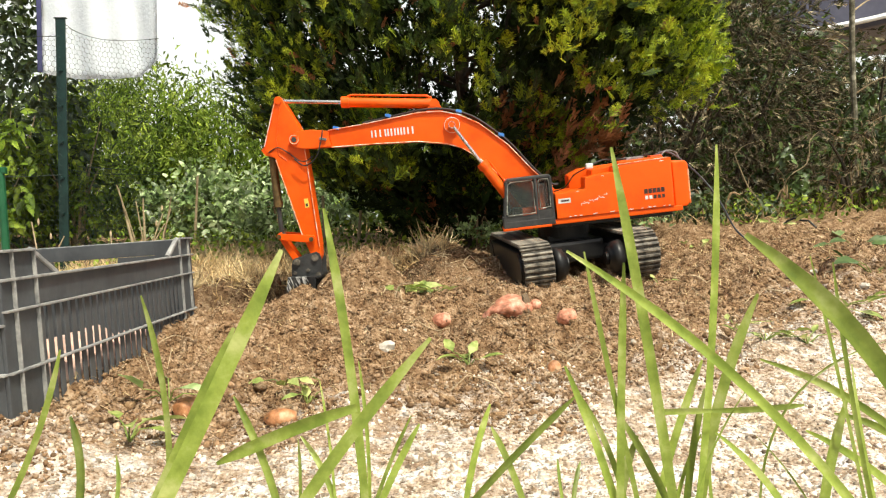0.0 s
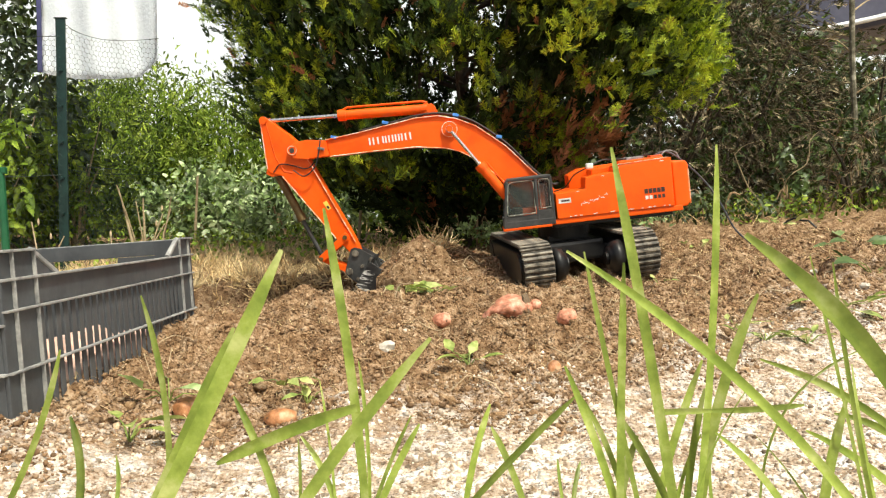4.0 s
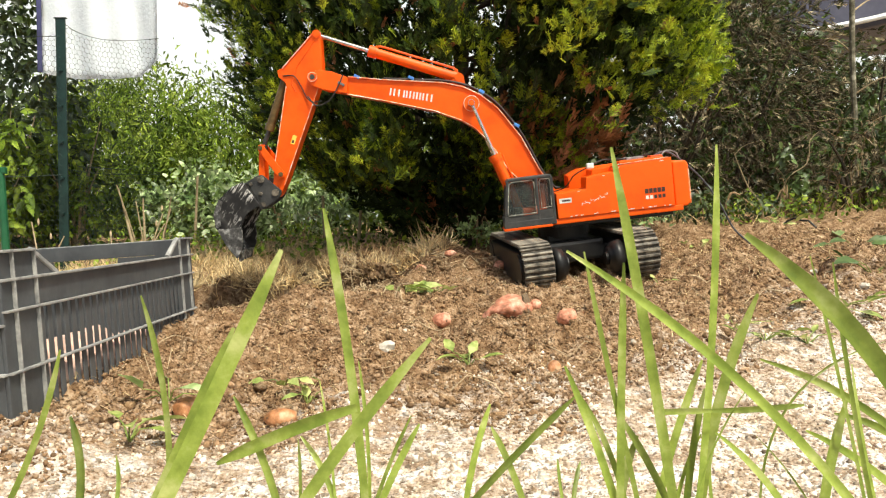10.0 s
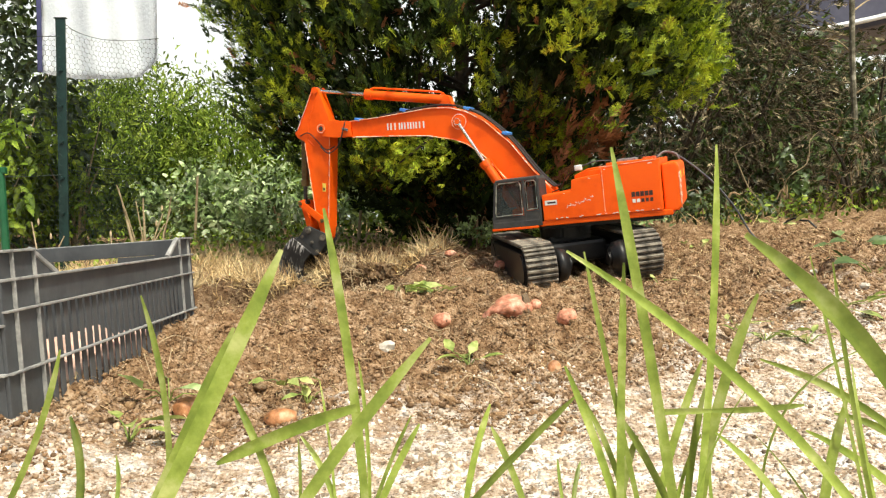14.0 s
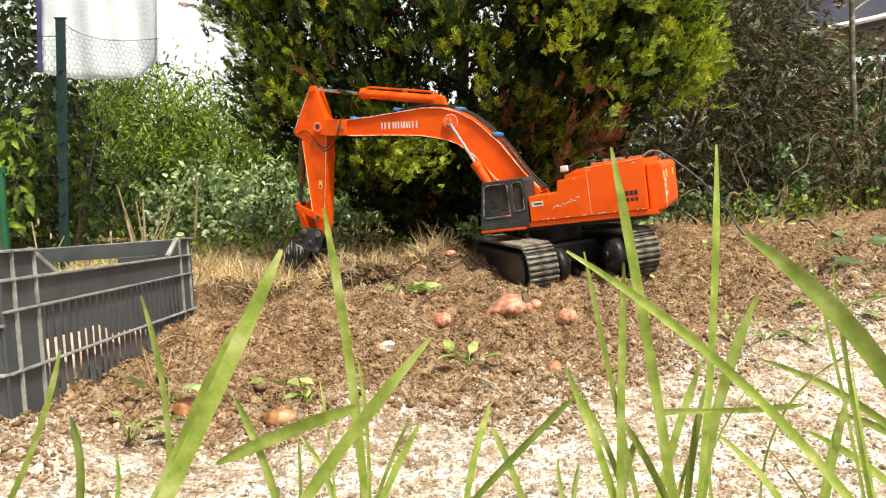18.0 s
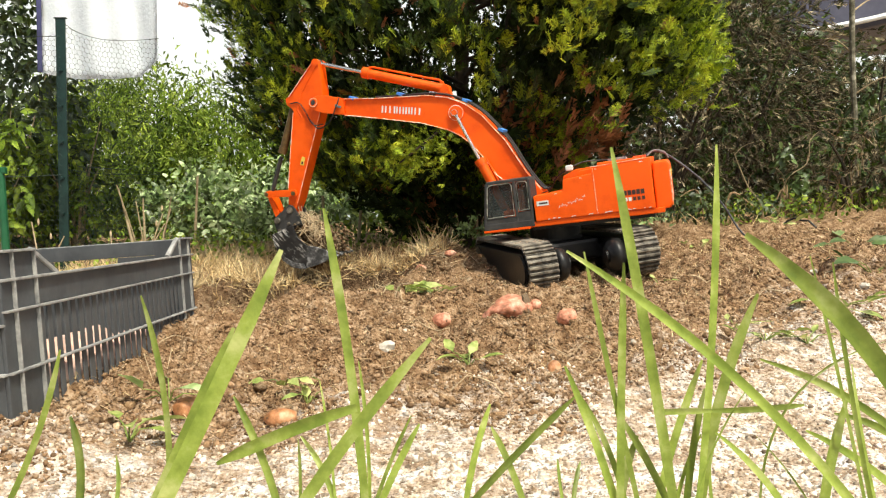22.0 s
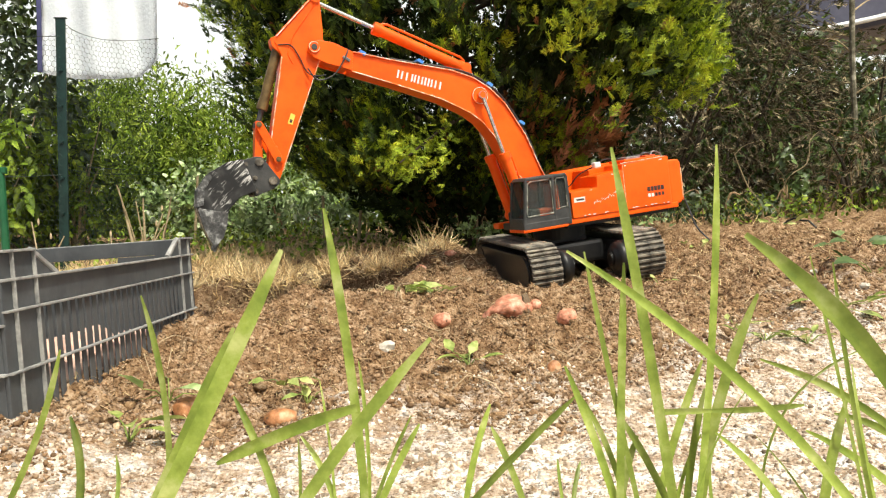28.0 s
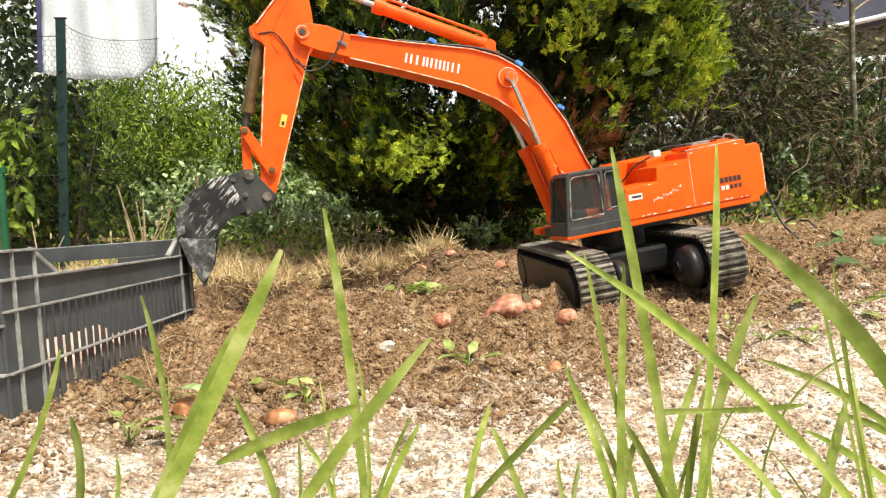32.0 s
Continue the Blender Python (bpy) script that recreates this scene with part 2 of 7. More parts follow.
    # dark specks between the grains
    _, speck = noise_ramp(210, [(0.38, (0.40, 0.32, 0.25)), (0.47, (0.92, 0.90, 0.88)), (0.62, (1, 1, 1))], 0.6)
    grain = n.new("ShaderNodeMix")
    grain.data_type, grain.blend_type = "RGBA", "MULTIPLY"
    grain.inputs[0].default_value = 1.0
    l.new(mix.outputs[2], grain.inputs[6])
    l.new(speck.outputs["Color"], grain.inputs[7])
    l.new(grain.outputs[2], pit_tone.inputs["Color"])
    l.new(pit_tone.outputs[0], b.inputs["Base Color"])
    t2 = n.new("ShaderNodeTexNoise")
    t2.inputs["Scale"].default_value, t2.inputs["Detail"].default_value = 150, 7
    l.new(co.outputs["Object"], t2.inputs["Vector"])
    vo = n.new("ShaderNodeTexVoronoi")
    vo.inputs["Scale"].default_value = 260
    l.new(co.outputs["Object"], vo.inputs["Vector"])
    bp = n.new("ShaderNodeBump")
    bp.inputs["Strength"].default_value, bp.inputs["Distance"].default_value = 1.0, 0.009
    l.new(calc("SUBTRACT", t2.outputs["Fac"], calc("MULTIPLY", vo.outputs["Distance"], 0.35)), bp.inputs["Height"])
    l.new(bp.outputs[0], b.inputs["Normal"])
    return m


M_GROUND = ground_material()


# ---- mesh helpers ----
def part(name, bm, mat, parent=None, label="", smooth=False):
    """Links a bmesh as one mesh object under a thing or under a part."""
    me = bpy.data.meshes.new(name)
    bm.to_mesh(me)
    bm.free()
    me.materials.append(mat)
    if smooth:
        me.polygons.foreach_set("use_smooth", [True] * len(me.polygons))
    ob = new(name, me)
    ob.parent = parent
    if label:
        tagged(ob, label)
    return ob


def share(name, ob, parent, m):
    """Another object on the same mesh."""
    o = new(name, ob.data)
    o.parent = parent
    o.matrix_basis = m
    return o


def thing(name, label, category, group="", kind="", at=None):
    e = new(name)
    e.empty_display_size = 0.05
    if at is not None:
        e.matrix_basis = at
    return tagged(e, label, category, group, kind)


def block(x0, x1, y0, y1, z0, z1, bevel=0.0, bm=None, seg=2):
    """A box with rounded edges, added to bm."""
    own = bmesh.new()
    bmesh.ops.create_cube(own, size=1)
    for v in own.verts:
        v.co = Vector((x0 + (v.co.x + 0.5) * (x1 - x0), y0 + (v.co.y + 0.5) * (y1 - y0), z0 + (v.co.z + 0.5) * (z1 - z0)))
    if bevel:
        bmesh.ops.bevel(own, geom=own.edges[:], offset=bevel, segments=seg, affect="EDGES", profile=0.6)
    return merge(bm, own)


def merge(bm, own):
    if bm is None:
        return own
    me = bpy.data.meshes.new("tmp")
    own.to_mesh(me)
    own.free()
    bm.from_mesh(me)
    bpy.data.meshes.remove(me)
    return bm


def plate(profile, y0, y1, bevel=0.0, bm=None, seg=2):
    """A closed outline in x and z, pulled from y0 to y1."""
    own = bmesh.new()
    low = [own.verts.new((x, y0, z)) for x, z in profile]
    f = own.faces.new(low)
    r = bmesh.ops.extrude_face_region(own, geom=[f])
    for v in r["geom"]:
        if isinstance(v, bmesh.types.BMVert):
            v.co.y = y1
    bmesh.ops.recalc_face_normals(own, faces=own.faces[:])
    if bevel:
        bmesh.ops.bevel(own, geom=own.edges[:], offset=bevel, segments=seg, affect="EDGES", profile=0.6, clamp_overlap=True)
    return merge(bm, own)


def rod(a, b, r0, r1=None, n=16, bm=None, bevel=0.0):
    """A round bar from a to b."""
    a, b = Vector(a), Vector(b)
    own = bmesh.new()
    bmesh.ops.create_cone(own, cap_ends=True, segments=n, radius1=r0, radius2=r0 if r1 is None else r1, depth=(b - a).length)
    if bevel:
        rim = [e for e in own.edges if len(e.link_faces) == 2 and abs(e.link_faces[0].normal.dot(e.link_faces[1].normal)) < 0.3]
        bmesh.ops.bevel(own, geom=rim, offset=bevel, segments=2, affect="EDGES")
    q = (b - a).to_track_quat("Z", "Y").to_matrix().to_4x4()
    own.transform(Matrix.Translation((a + b) / 2) @ q)
    return merge(bm, own)


def tube(points, radius, n=8, bm=None, taper=None):
    """A bent tube along points; taper: the radius at its end."""
    own = bmesh.new()
    pts = [Vector(p) for p in points]
    rings = []
    for i, p in enumerate(pts):
        d = (pts[min(i + 1, len(pts) - 1)] - pts[max(i - 1, 0)]).normalized()
        q = d.to_track_quat("Z", "Y")
        r = radius if taper is None else radius + (taper - radius) * i / (len(pts) - 1)
        rings.append([own.verts.new(p + q @ Vector((r * math.cos(k * 2 * math.pi / n), r * math.sin(k * 2 * math.pi / n), 0))) for k in range(n)])
    for a, b in zip(rings, rings[1:]):
        for k in range(n):
            own.faces.new((a[k], a[(k + 1) % n], b[(k + 1) % n], b[k]))
    own.faces.new(rings[0][::-1])
    own.faces.new(rings[-1])
    return merge(bm, own)


def curve_points(ctrl, n=12):
    """A smooth line through control points (Catmull-Rom)."""
    p = [Vector(c) for c in ctrl]
    p = [p[0] * 2 - p[1]] + p + [p[-1] * 2 - p[-2]]
    out = []
    for i in range(1, len(p) - 2):
        for k in range(n):
            t = k / n
            a, b, c, d = p[i - 1], p[i], p[i + 1], p[i + 2]
            out.append(0.5 * ((2 * b) + (c - a) * t + (2 * a - 5 * b + 4 * c - d) * t * t + (3 * b - a - 3 * c + d) * t ** 3))
    out.append(p[-2])
    return out


def scatter(name, tv, tf, places, mat, parent=None, smooth=False):
    """One mesh of many copies of a small template. tv: vertices, tf: faces (all of one size), places: (n, 4, 4)."""
    tv, tf, places = np.asarray(tv, float), np.asarray(tf, int), np.asarray(places, float)
    n, k, c = len(places), len(tv), tf.shape[1]
    h = np.concatenate([tv, np.ones((k, 1))], 1)
    co = np.einsum("nij,kj->nki", places[:, :3, :], h).reshape(-1, 3)
    fa = (tf[None] + (np.arange(n) * k)[:, None, None]).reshape(-1, c)
    me = bpy.data.meshes.new(name)
    me.vertices.add(len(co))
    me.vertices.foreach_set("co", co.ravel())
    me.loops.add(fa.size)
    me.loops.foreach_set("vertex_index", fa.ravel().astype(np.int32))
    me.polygons.add(len(fa))
    me.polygons.foreach_set("loop_start", (np.arange(len(fa)) * c).astype(np.int32))
    me.polygons.foreach_set("loop_total", np.full(len(fa), c, np.int32))
    if smooth:
        me.polygons.foreach_set("use_smooth", np.ones(len(fa), bool))
    me.update(calc_edges=True)
    me.materials.append(mat)
    ob = new(name, me)
    ob.parent = parent
    return ob


def frames_of(pos, ax, up, size):
    """Places for scatter: x along ax, z near up, all scaled."""
    ax = ax / np.linalg.norm(ax, axis=1, keepdims=True)
    s = np.cross(up, ax)
    s /= np.linalg.norm(s, axis=1, keepdims=True) + 1e-9
    w = np.cross(ax, s)
    size = np.broadcast_to(np.asarray(size, float).reshape(len(pos), -1), (len(pos), 3))
    m = np.zeros((len(pos), 4, 4))
    m[:, :3, 0], m[:, :3, 1], m[:, :3, 2], m[:, :3, 3] = ax * size[:, :1], s * size[:, 1:2], w * size[:, 2:3], pos
    m[:, 3, 3] = 1
    return m


RNG = np.random.default_rng(7)


def rand_dirs(n):
    v = RNG.normal(size=(n, 3))
    return v / np.linalg.norm(v, axis=1, keepdims=True)


# ---- the ground ----
LATTICE = np.random.default_rng(3).random((64, 64))


def vnoise(x, y, scale):
    """Smooth value noise, 0 to 1."""
    x, y = np.asarray(x, float) * scale + 31.7, np.asarray(y, float) * scale + 17.3
    i, j = np.floor(x).astype(int), np.floor(y).astype(int)
    u, v = x - i, y - j
    u, v = u * u * (3 - 2 * u), v * v * (3 - 2 * v)
    a, b = LATTICE[i % 64, j % 64], LATTICE[(i + 1) % 64, j % 64]
    c, d = LATTICE[i % 64, (j + 1) % 64], LATTICE[(i + 1) % 64, (j + 1) % 64]
    return (a * (1 - u) + b * u) * (1 - v) + (c * (1 - u) + d * u) * v


def bump_at(x, y, cx, cy, rx, ry, h):
    return h * np.exp(-((x - cx) / rx) ** 2 - ((y - cy) / ry) ** 2)


def lay(x, y):
    """The lie of the land without its clods."""
    x, y = np.asarray(x, float), np.asarray(y, float)
    side = np.where(x > 0.6, 0.0364 + 0.055 * (np.minimum(x, 4) - 0.6), np.where(x > 0, 0.13 * (x - 0.32), -0.0416 + 0.045 * np.maximum(x, -1.5)))
    z = 0.118 + side + 0.045 * (np.minimum(y, 6) - 1.75)
    s = np.clip((y - 0.80 - 0.10 * np.clip(x, 0, 2)) / 0.58, 0, 1)
    z = z * s * s * (3 - 2 * s)
    z = z + bump_at(x, y, -0.03, 2.03, 0.14, 0.13, 0.072)          # heap before the tree
    z = z + bump_at(x, y, -0.25, 1.42, 0.16, 0.08, 0.054)          # ridge before the pit
    z = z + bump_at(x, y, -0.33, 1.17, 0.08, 0.06, 0.034)          # mound beside the crate
    z = z - bump_at(x, y, 0.24, 1.57, 0.13, 0.11, 0.027)           # worn hollow before the tracks
    z = z - bump_at(x, y, 0.46, 1.58, 0.10, 0.11, 0.016)
    z = z - bump_at(x, y, -0.46, 1.31, 0.09, 0.12, 0.030)
    z = z + bump_at(x, y, -0.40, 1.12, 0.16, 0.24, 0.040)          # earth against the crate
    z = z + bump_at(x, y, -0.02, 1.20, 0.22, 0.07, 0.024)          # clods before the sand
    z = z - bump_at(x, y, -0.14, 1.29, 0.16, 0.04, 0.016)          # furrow behind them
    z = z + bump_at(x, y, 0.25, 1.38, 0.12, 0.10, 0.016)
    z = z + bump_at(x, y, -0.46, 0.78, 0.12, 0.13, 0.050)
    # the pit, with a steep bank behind it
    u = np.clip((y - 1.56) / 0.26, 0, 1)
    v = np.clip((y - 1.965 - 0.05 * (vnoise(x, y * 0, 9) - 0.5)) / 0.035, 0, 1)
    z = z - 0.080 * np.exp(-((x + 0.40) / 0.25) ** 4) * u * u * (3 - 2 * u) * (1 - v * v * (3 - 2 * v))
    z = z + bump_at(x, y, 0.06, 1.45, 0.16, 0.16, 0.020)
    return z


def land(x, y):
    """The height of the ground."""
    x, y = np.asarray(x, float), np.asarray(y, float)
    rough = np.clip((y - 0.82 - 0.42 * np.clip(x, -0.4, 0.8)) / 0.3, 0.26, 1)
    z = lay(x, y)
    z = z + rough * (0.046 * (vnoise(x, y, 7) - 0.5) + 0.028 * (vnoise(x, y, 17) - 0.5) + 0.018 * (vnoise(x, y, 38) - 0.5))
    # rounded lumps with creases between them
    for scale, high in ((21, 0.014), (47, 0.012), (83, 0.009)):
        z = z + rough * high * (np.abs(2 * vnoise(x + 0.3, y, scale) - 1) - 0.27)
    return z + 0.003 * (vnoise(x, y, 160) - 0.5)


def axis_line(lo, a, b, hi, step):
    """Fine steps from a to b and growing ones outwards to lo and hi."""
    mid = list(np.arange(a, b + step / 2, step))
    left, right, s = [], [], step
    p = a
    while p > lo:
        s *= 1.18
        p -= s
        left.append(p)
    p, s = mid[-1], step
    while p < hi:
        s *= 1.18
        p += s
        right.append(p)
    return np.array(left[::-1] + mid + right)


def build_ground():
    xs, ys = axis_line(-60, -0.80, 1.25, 60, 0.0056), axis_line(-12, 0.50, 2.3, 90, 0.0056)
    gx, gy = np.meshgrid(xs, ys, indexing="ij")
    co = np.stack([gx, gy, land(gx, gy)], -1).reshape(-1, 3)
    a = (np.arange(len(xs) - 1)[:, None] * len(ys) + np.arange(len(ys) - 1)[None]).ravel()
    fa = np.stack([a, a + len(ys), a + len(ys) + 1, a + 1], 1)
    ob = scatter("ground", co, fa, np.eye(4)[None], M_GROUND, smooth=True)
    tagged(ob, "dry crumbly brown earth running out into pale sand", "ground", kind="structure")


build_ground()


def zl(x, y):
    return float(land(x, y))


# ---- the crate ----
def build_crate():
    X1, X0, Y0, Y1, Z0 = -0.430, -0.790, 0.742, 1.322, 0.028
    H, T = 0.180, 0.004
    crate = thing("vegetable_crate", "dark grey slatted plastic vegetable crate half sunk in earth", "crate", at=pose(X1, Y0, 0) @ Matrix.Rotation(radians(0.5), 4, "Z") @ pose(0, -Y0, 0.19) @ Matrix.Rotation(radians(-4.0), 4, "Y") @ pose((X0 - X1) / 2, (Y0 + Y1) / 2, Z0 - 0.19))
    w, d = (X1 - X0) / 2, (Y1 - Y0) / 2
    part("bottom", block(-w + 0.006, w - 0.006, -d + 0.006, d - 0.006, 0.004, 0.010, 0.001), M_CRATE, crate)
    post = 0.062
    for sx in (-1, 1):
        for sy in (-1, 1):
            post_ob = part("corner_post", block(min(sx * w, sx * (w - T)), max(sx * w, sx * (w - T)), min(sy * d, sy * (d - post)), max(sy * d, sy * (d - post)), 0, H - 0.026, 0.0012), M_CRATE, crate)
            part("corner_flank", block(min(sx * (w - T), sx * (w - post)), max(sx * (w - T), sx * (w - post)), min(sy * d, sy * (d - T)), max(sy * d, sy * (d - T)), 0, H - 0.026, 0.0012), M_CRATE, post_ob)
            # raised corner with a slanting shoulder
            own = plate([(d, H - 0.027), (d - post - 0.052, H - 0.027), (d - post, H), (d, H)], 0, T, 0.0008)
            own.transform(Matrix(((0, 1, 0, w - T), (1, 0, 0, 0), (0, 0, 1, 0), (0, 0, 0, 1))))
            own.transform(Matrix.Diagonal((sx, sy, 1, 1)))
            bmesh.ops.recalc_face_normals(own, faces=own.faces[:])
            part("corner_shoulder", own, M_CRATE, post_ob)
            # pale rod along the slope: the shoulder's sun highlight put into colour
            part("shoulder_rim", rod((sx * (w - 0.002), sy * (d - post - 0.050), H - 0.026), (sx * (w - 0.002), sy * (d - post), H + 0.001), 0.0042, n=6), M_CRATE_EDGE, post_ob)
            part("corner_shoulder", block(min(sx * (w - T), sx * (w - post)), max(sx * (w - T), sx * (w - post)), min(sy * d, sy * (d - T)), max(sy * d, sy * (d - T)), H - 0.027, H, 0.0008), M_CRATE, post_ob)
            for k in (0.020, post):
                part("rib", block(min(sx * w, sx * (w + 0.004)), max(sx * w, sx * (w + 0.004)), sy * (d - k) - 0.0012, sy * (d - k) + 0.0012, 0.002, H, 0.0006), M_CRATE_EDGE, post_ob)
            part("corner_rim", block(min(sx * (w + 0.0055), sx * (w - 0.004)), max(sx * (w + 0.0055), sx * (w - 0.004)), min(sy * d, sy * (d - post)), max(sy * d, sy * (d - post)), H, H + 0.003, 0.0008), M_CRATE_EDGE, post_ob)
    for sx in (-1, 1):
        side = part("side_panel", block(min(sx * w, sx * (w - T)), max(sx * w, sx * (w - T)), -d + post, d - post, H - 0.056, H - 0.027, 0.0008), M_CRATE, crate)
        for z, t in ((H - 0.027, 0.0030), (H - 0.058, 0.0026), (0.061, 0.0026)):
            part("rail", block(min(sx * (w - 0.003), sx * (w + 0.0048)), max(sx * (w - 0.003), sx * (w + 0.0048)), -d, d - 0.004, z - t / 2, z + t / 2, 0.0008), M_CRATE_EDGE, side)
        n = 25
        slat = None
        for i in range(n):
            y = -d + post + (i + 0.5) / n * 2 * (d - post)
            wide = 0.0052 if i % 6 else 0.0066
            if slat is None or i % 6 < 2:
                o = part("slat", block(min(sx * (w - 0.0022), sx * (w - 0.0004)), max(sx * (w - 0.0022), sx * (w - 0.0004)), -wide, wide, 0.006, H - 0.056, 0.0006, seg=1), M_CRATE, side)
                o.location.y = y
                slat = o
            else:
                share("slat", slat, side, Matrix.Translation((0, y, 0)))
    for sy in (-1, 1):
        b = bmesh.new()
        lo, hi = sorted((sy * d, sy * (d - T)))
        # a handle hole under a deep top band
        block(-w + post, w - post, lo, hi, 0, H - 0.070, 0.0008, b)
        end = part("end_panel", b, M_CRATE, crate)
        part("top_band", block(-w + post, w - post, lo, hi, H - 0.024, H, 0.0008), M_CRATE, end)
        for sx in (-1, 1):
            x0, x1 = sorted((sx * (w - post), sx * 0.055))
            part("handle_cheek", block(x0, x1, lo, hi, H - 0.0695, H - 0.0245, 0.0008), M_CRATE, end)
        for z in (H, H - 0.071, 0.061):
            part("rail", block(-w, w, min(sy * (d - 0.003), sy * (d + 0.0075)), max(sy * (d - 0.003), sy * (d + 0.0075)), z - 0.0014, z + 0.0014, 0.0008), M_CRATE_EDGE, end)
        for i in range(5):
            x = -w + post + (i + 0.5) / 5 * 2 * (w - post)
            part("rib", block(x - 0.0012, x + 0.0012, min(sy * d, sy * (d + 0.005)), max(sy * d, sy * (d + 0.005)), 0.002, H - 0.074, 0.0006), M_CRATE_EDGE, end)


build_crate()


# ---- the excavator: joints ----
def glide(table, t):
    """The value of a table of (seconds, value) at t, eased between its rows."""
    if t <= table[0][0]:
        return table[0][1]
    for (a, u), (b, v) in zip(table, table[1:]):
        if t <= b:
            k = (t - a) / (b - a)
            if b - a > 1.0:
                k = k * k * (3 - 2 * k)
            return u + (v - u) * k
    return table[-1][1]


# where the tracks stand: seconds, x, y, z, lean about x, lean about y, heading
BASE = [(0, 0.3045, 1.8751, 0.123, 3.8, 6.9, 95.0), (12.5, 0.3045, 1.8751, 0.123, 3.8, 6.9, 95.0), (13, 0.3080, 1.866, 0.1217, 3.5, 5.6, 95.3),
        (14, 0.3080, 1.866, 0.1217, 3.5, 5.6, 95.3), (14.5, 0.3053, 1.8614, 0.1205, 3.2, 5.3, 95.8), (16.5, 0.2861, 1.8672, 0.1197, 3.0, 5.6, 101.0),
        (25.5, 0.2861, 1.8672, 0.1197, 3.0, 5.6, 101.0), (27.5, 0.2855, 1.8573, 0.1180, 3.3, 7.0, 101.0), (28.2, 0.2920, 1.835, 0.1180, 3.6, 7.6, 101.0),
        (28.7, 0.2992, 1.7953, 0.1153, 3.3, 7.9, 100.4), (29.5, 0.2992, 1.7953, 0.1153, 3.3, 7.9, 100.4), (30, 0.3121, 1.7438, 0.1155, 3.0, 8.4, 100.4),
        (31, 0.3324, 1.6394, 0.1143, 2.9, 8.8, 99.9), (32, 0.3532, 1.5295, 0.1146, 2.9, 9.8, 96.8)]
YAW = [(0.0, 176.7), (2.5, 177.3), (5.5, 176.8), (9.0, 178.5), (10.5, 177.6), (11.0, 170.3), (11.5, 164.6), (12.0, 157.9), (12.5, 155.3), (13.0, 158.6),
       (14.5, 159.5), (16.5, 156.5), (20.5, 156.2), (21.0, 162.6), (23.5, 162.0), (25.0, 161.3), (25.5, 174.0), (27.5, 199.7), (29.5, 199.8), (30.5, 196.3),
       (31.5, 196.7), (32.0, 194.9)]
BOOM = [(0.0, 18.1), (2.0, 17.7), (2.5, 16.8), (3.5, 15.3), (5.5, 17.4), (6.0, 17.6), (7.0, 19.1), (7.5, 22.6), (8.0, 26.0), (8.5, 29.0), (9.5, 29.9),
        (10.5, 35.2), (11.0, 35.4), (11.5, 34.1), (12.0, 27.6), (12.5, 24.3), (13.0, 21.2), (14.5, 19.6), (16.5, 20.9), (17.5, 21.1), (20.0, 19.9),
        (20.5, 24.8), (21.0, 27.1), (23.5, 26.3), (24.5, 30.7), (25.0, 34.3), (28.0, 36.3), (32.0, 35.4)]
ARM = [(0.0, -92.1), (0.5, -95.6), (1.5, -103.9), (2.0, -109.0), (2.5, -121.1), (3.0, -124.7), (3.5, -124.2), (5.5, -59.5), (6.0, -63.9), (7.0, -71.5),
       (7.5, -71.1), (8.0, -66.4), (8.5, -66.4), (9.0, -68.8), (9.5, -66.0), (10.0, -64.0), (10.5, -66.2), (11.0, -64.5), (11.5, -69.5), (12.0, -74.5),
       (12.5, -77.9), (13.0, -85.9), (14.5, -82.2), (17.0, -83.6), (18.0, -82.2), (18.5, -95.5), (19.0, -108.4), (20.0, -107.8), (20.5, -100.0),
       (21.0, -90.5), (21.5, -77.4), (22.0, -68.7), (22.5, -64.4), (23.0, -64.5), (23.5, -72.5), (24.5, -69.0), (25.0, -69.0), (25.5, -67.0), (27.5, -64.5), (29.5, -66.2), (32.0, -67.7)]
BUCKET = [(0.0, -18), (1.0, -20), (1.5, -21), (2.0, -22), (2.5, -27), (3.0, -38), (3.5, -58), (5.5, -30), (6.0, -28), (7.0, -32), (7.5, -33), (8.0, -36),
          (8.6, -31), (9.0, -12), (9.4, 3), (10.0, 11), (10.5, 22), (11.5, 26), (12.0, 20), (12.5, 16), (13.0, 22), (14.0, 10), (14.5, 9), (17.0, 8), (18.0, -8),
          (18.5, -22), (19.0, -50), (19.5, -78), (20.0, -98), (20.5, -102), (21.0, -100), (21.5, -94), (22.0, -65), (22.5, -42), (23.0, -10), (23.5, 0),
          (24.0, 10), (24.5, 18), (25.0, 31), (25.5, 30), (27.5, 25), (32.0, 25)]
SETTLE = [(12.5, 0.0), (14.5, 1.6), (16.5, 2.3), (25.5, 2.3), (27.5, 0.5), (28.2, 0.0)]
FOOT, BOOM_LEN, ARM_LEN = Vector((0.0368, 0, 0.198)), 0.6131, 0.2896


def lift(angle, at):
    """A pose turned in the plane of the boom: x along the angle, z across it."""
    return Matrix.Translation(at) @ Matrix.Rotation(-radians(angle), 4, "Y")


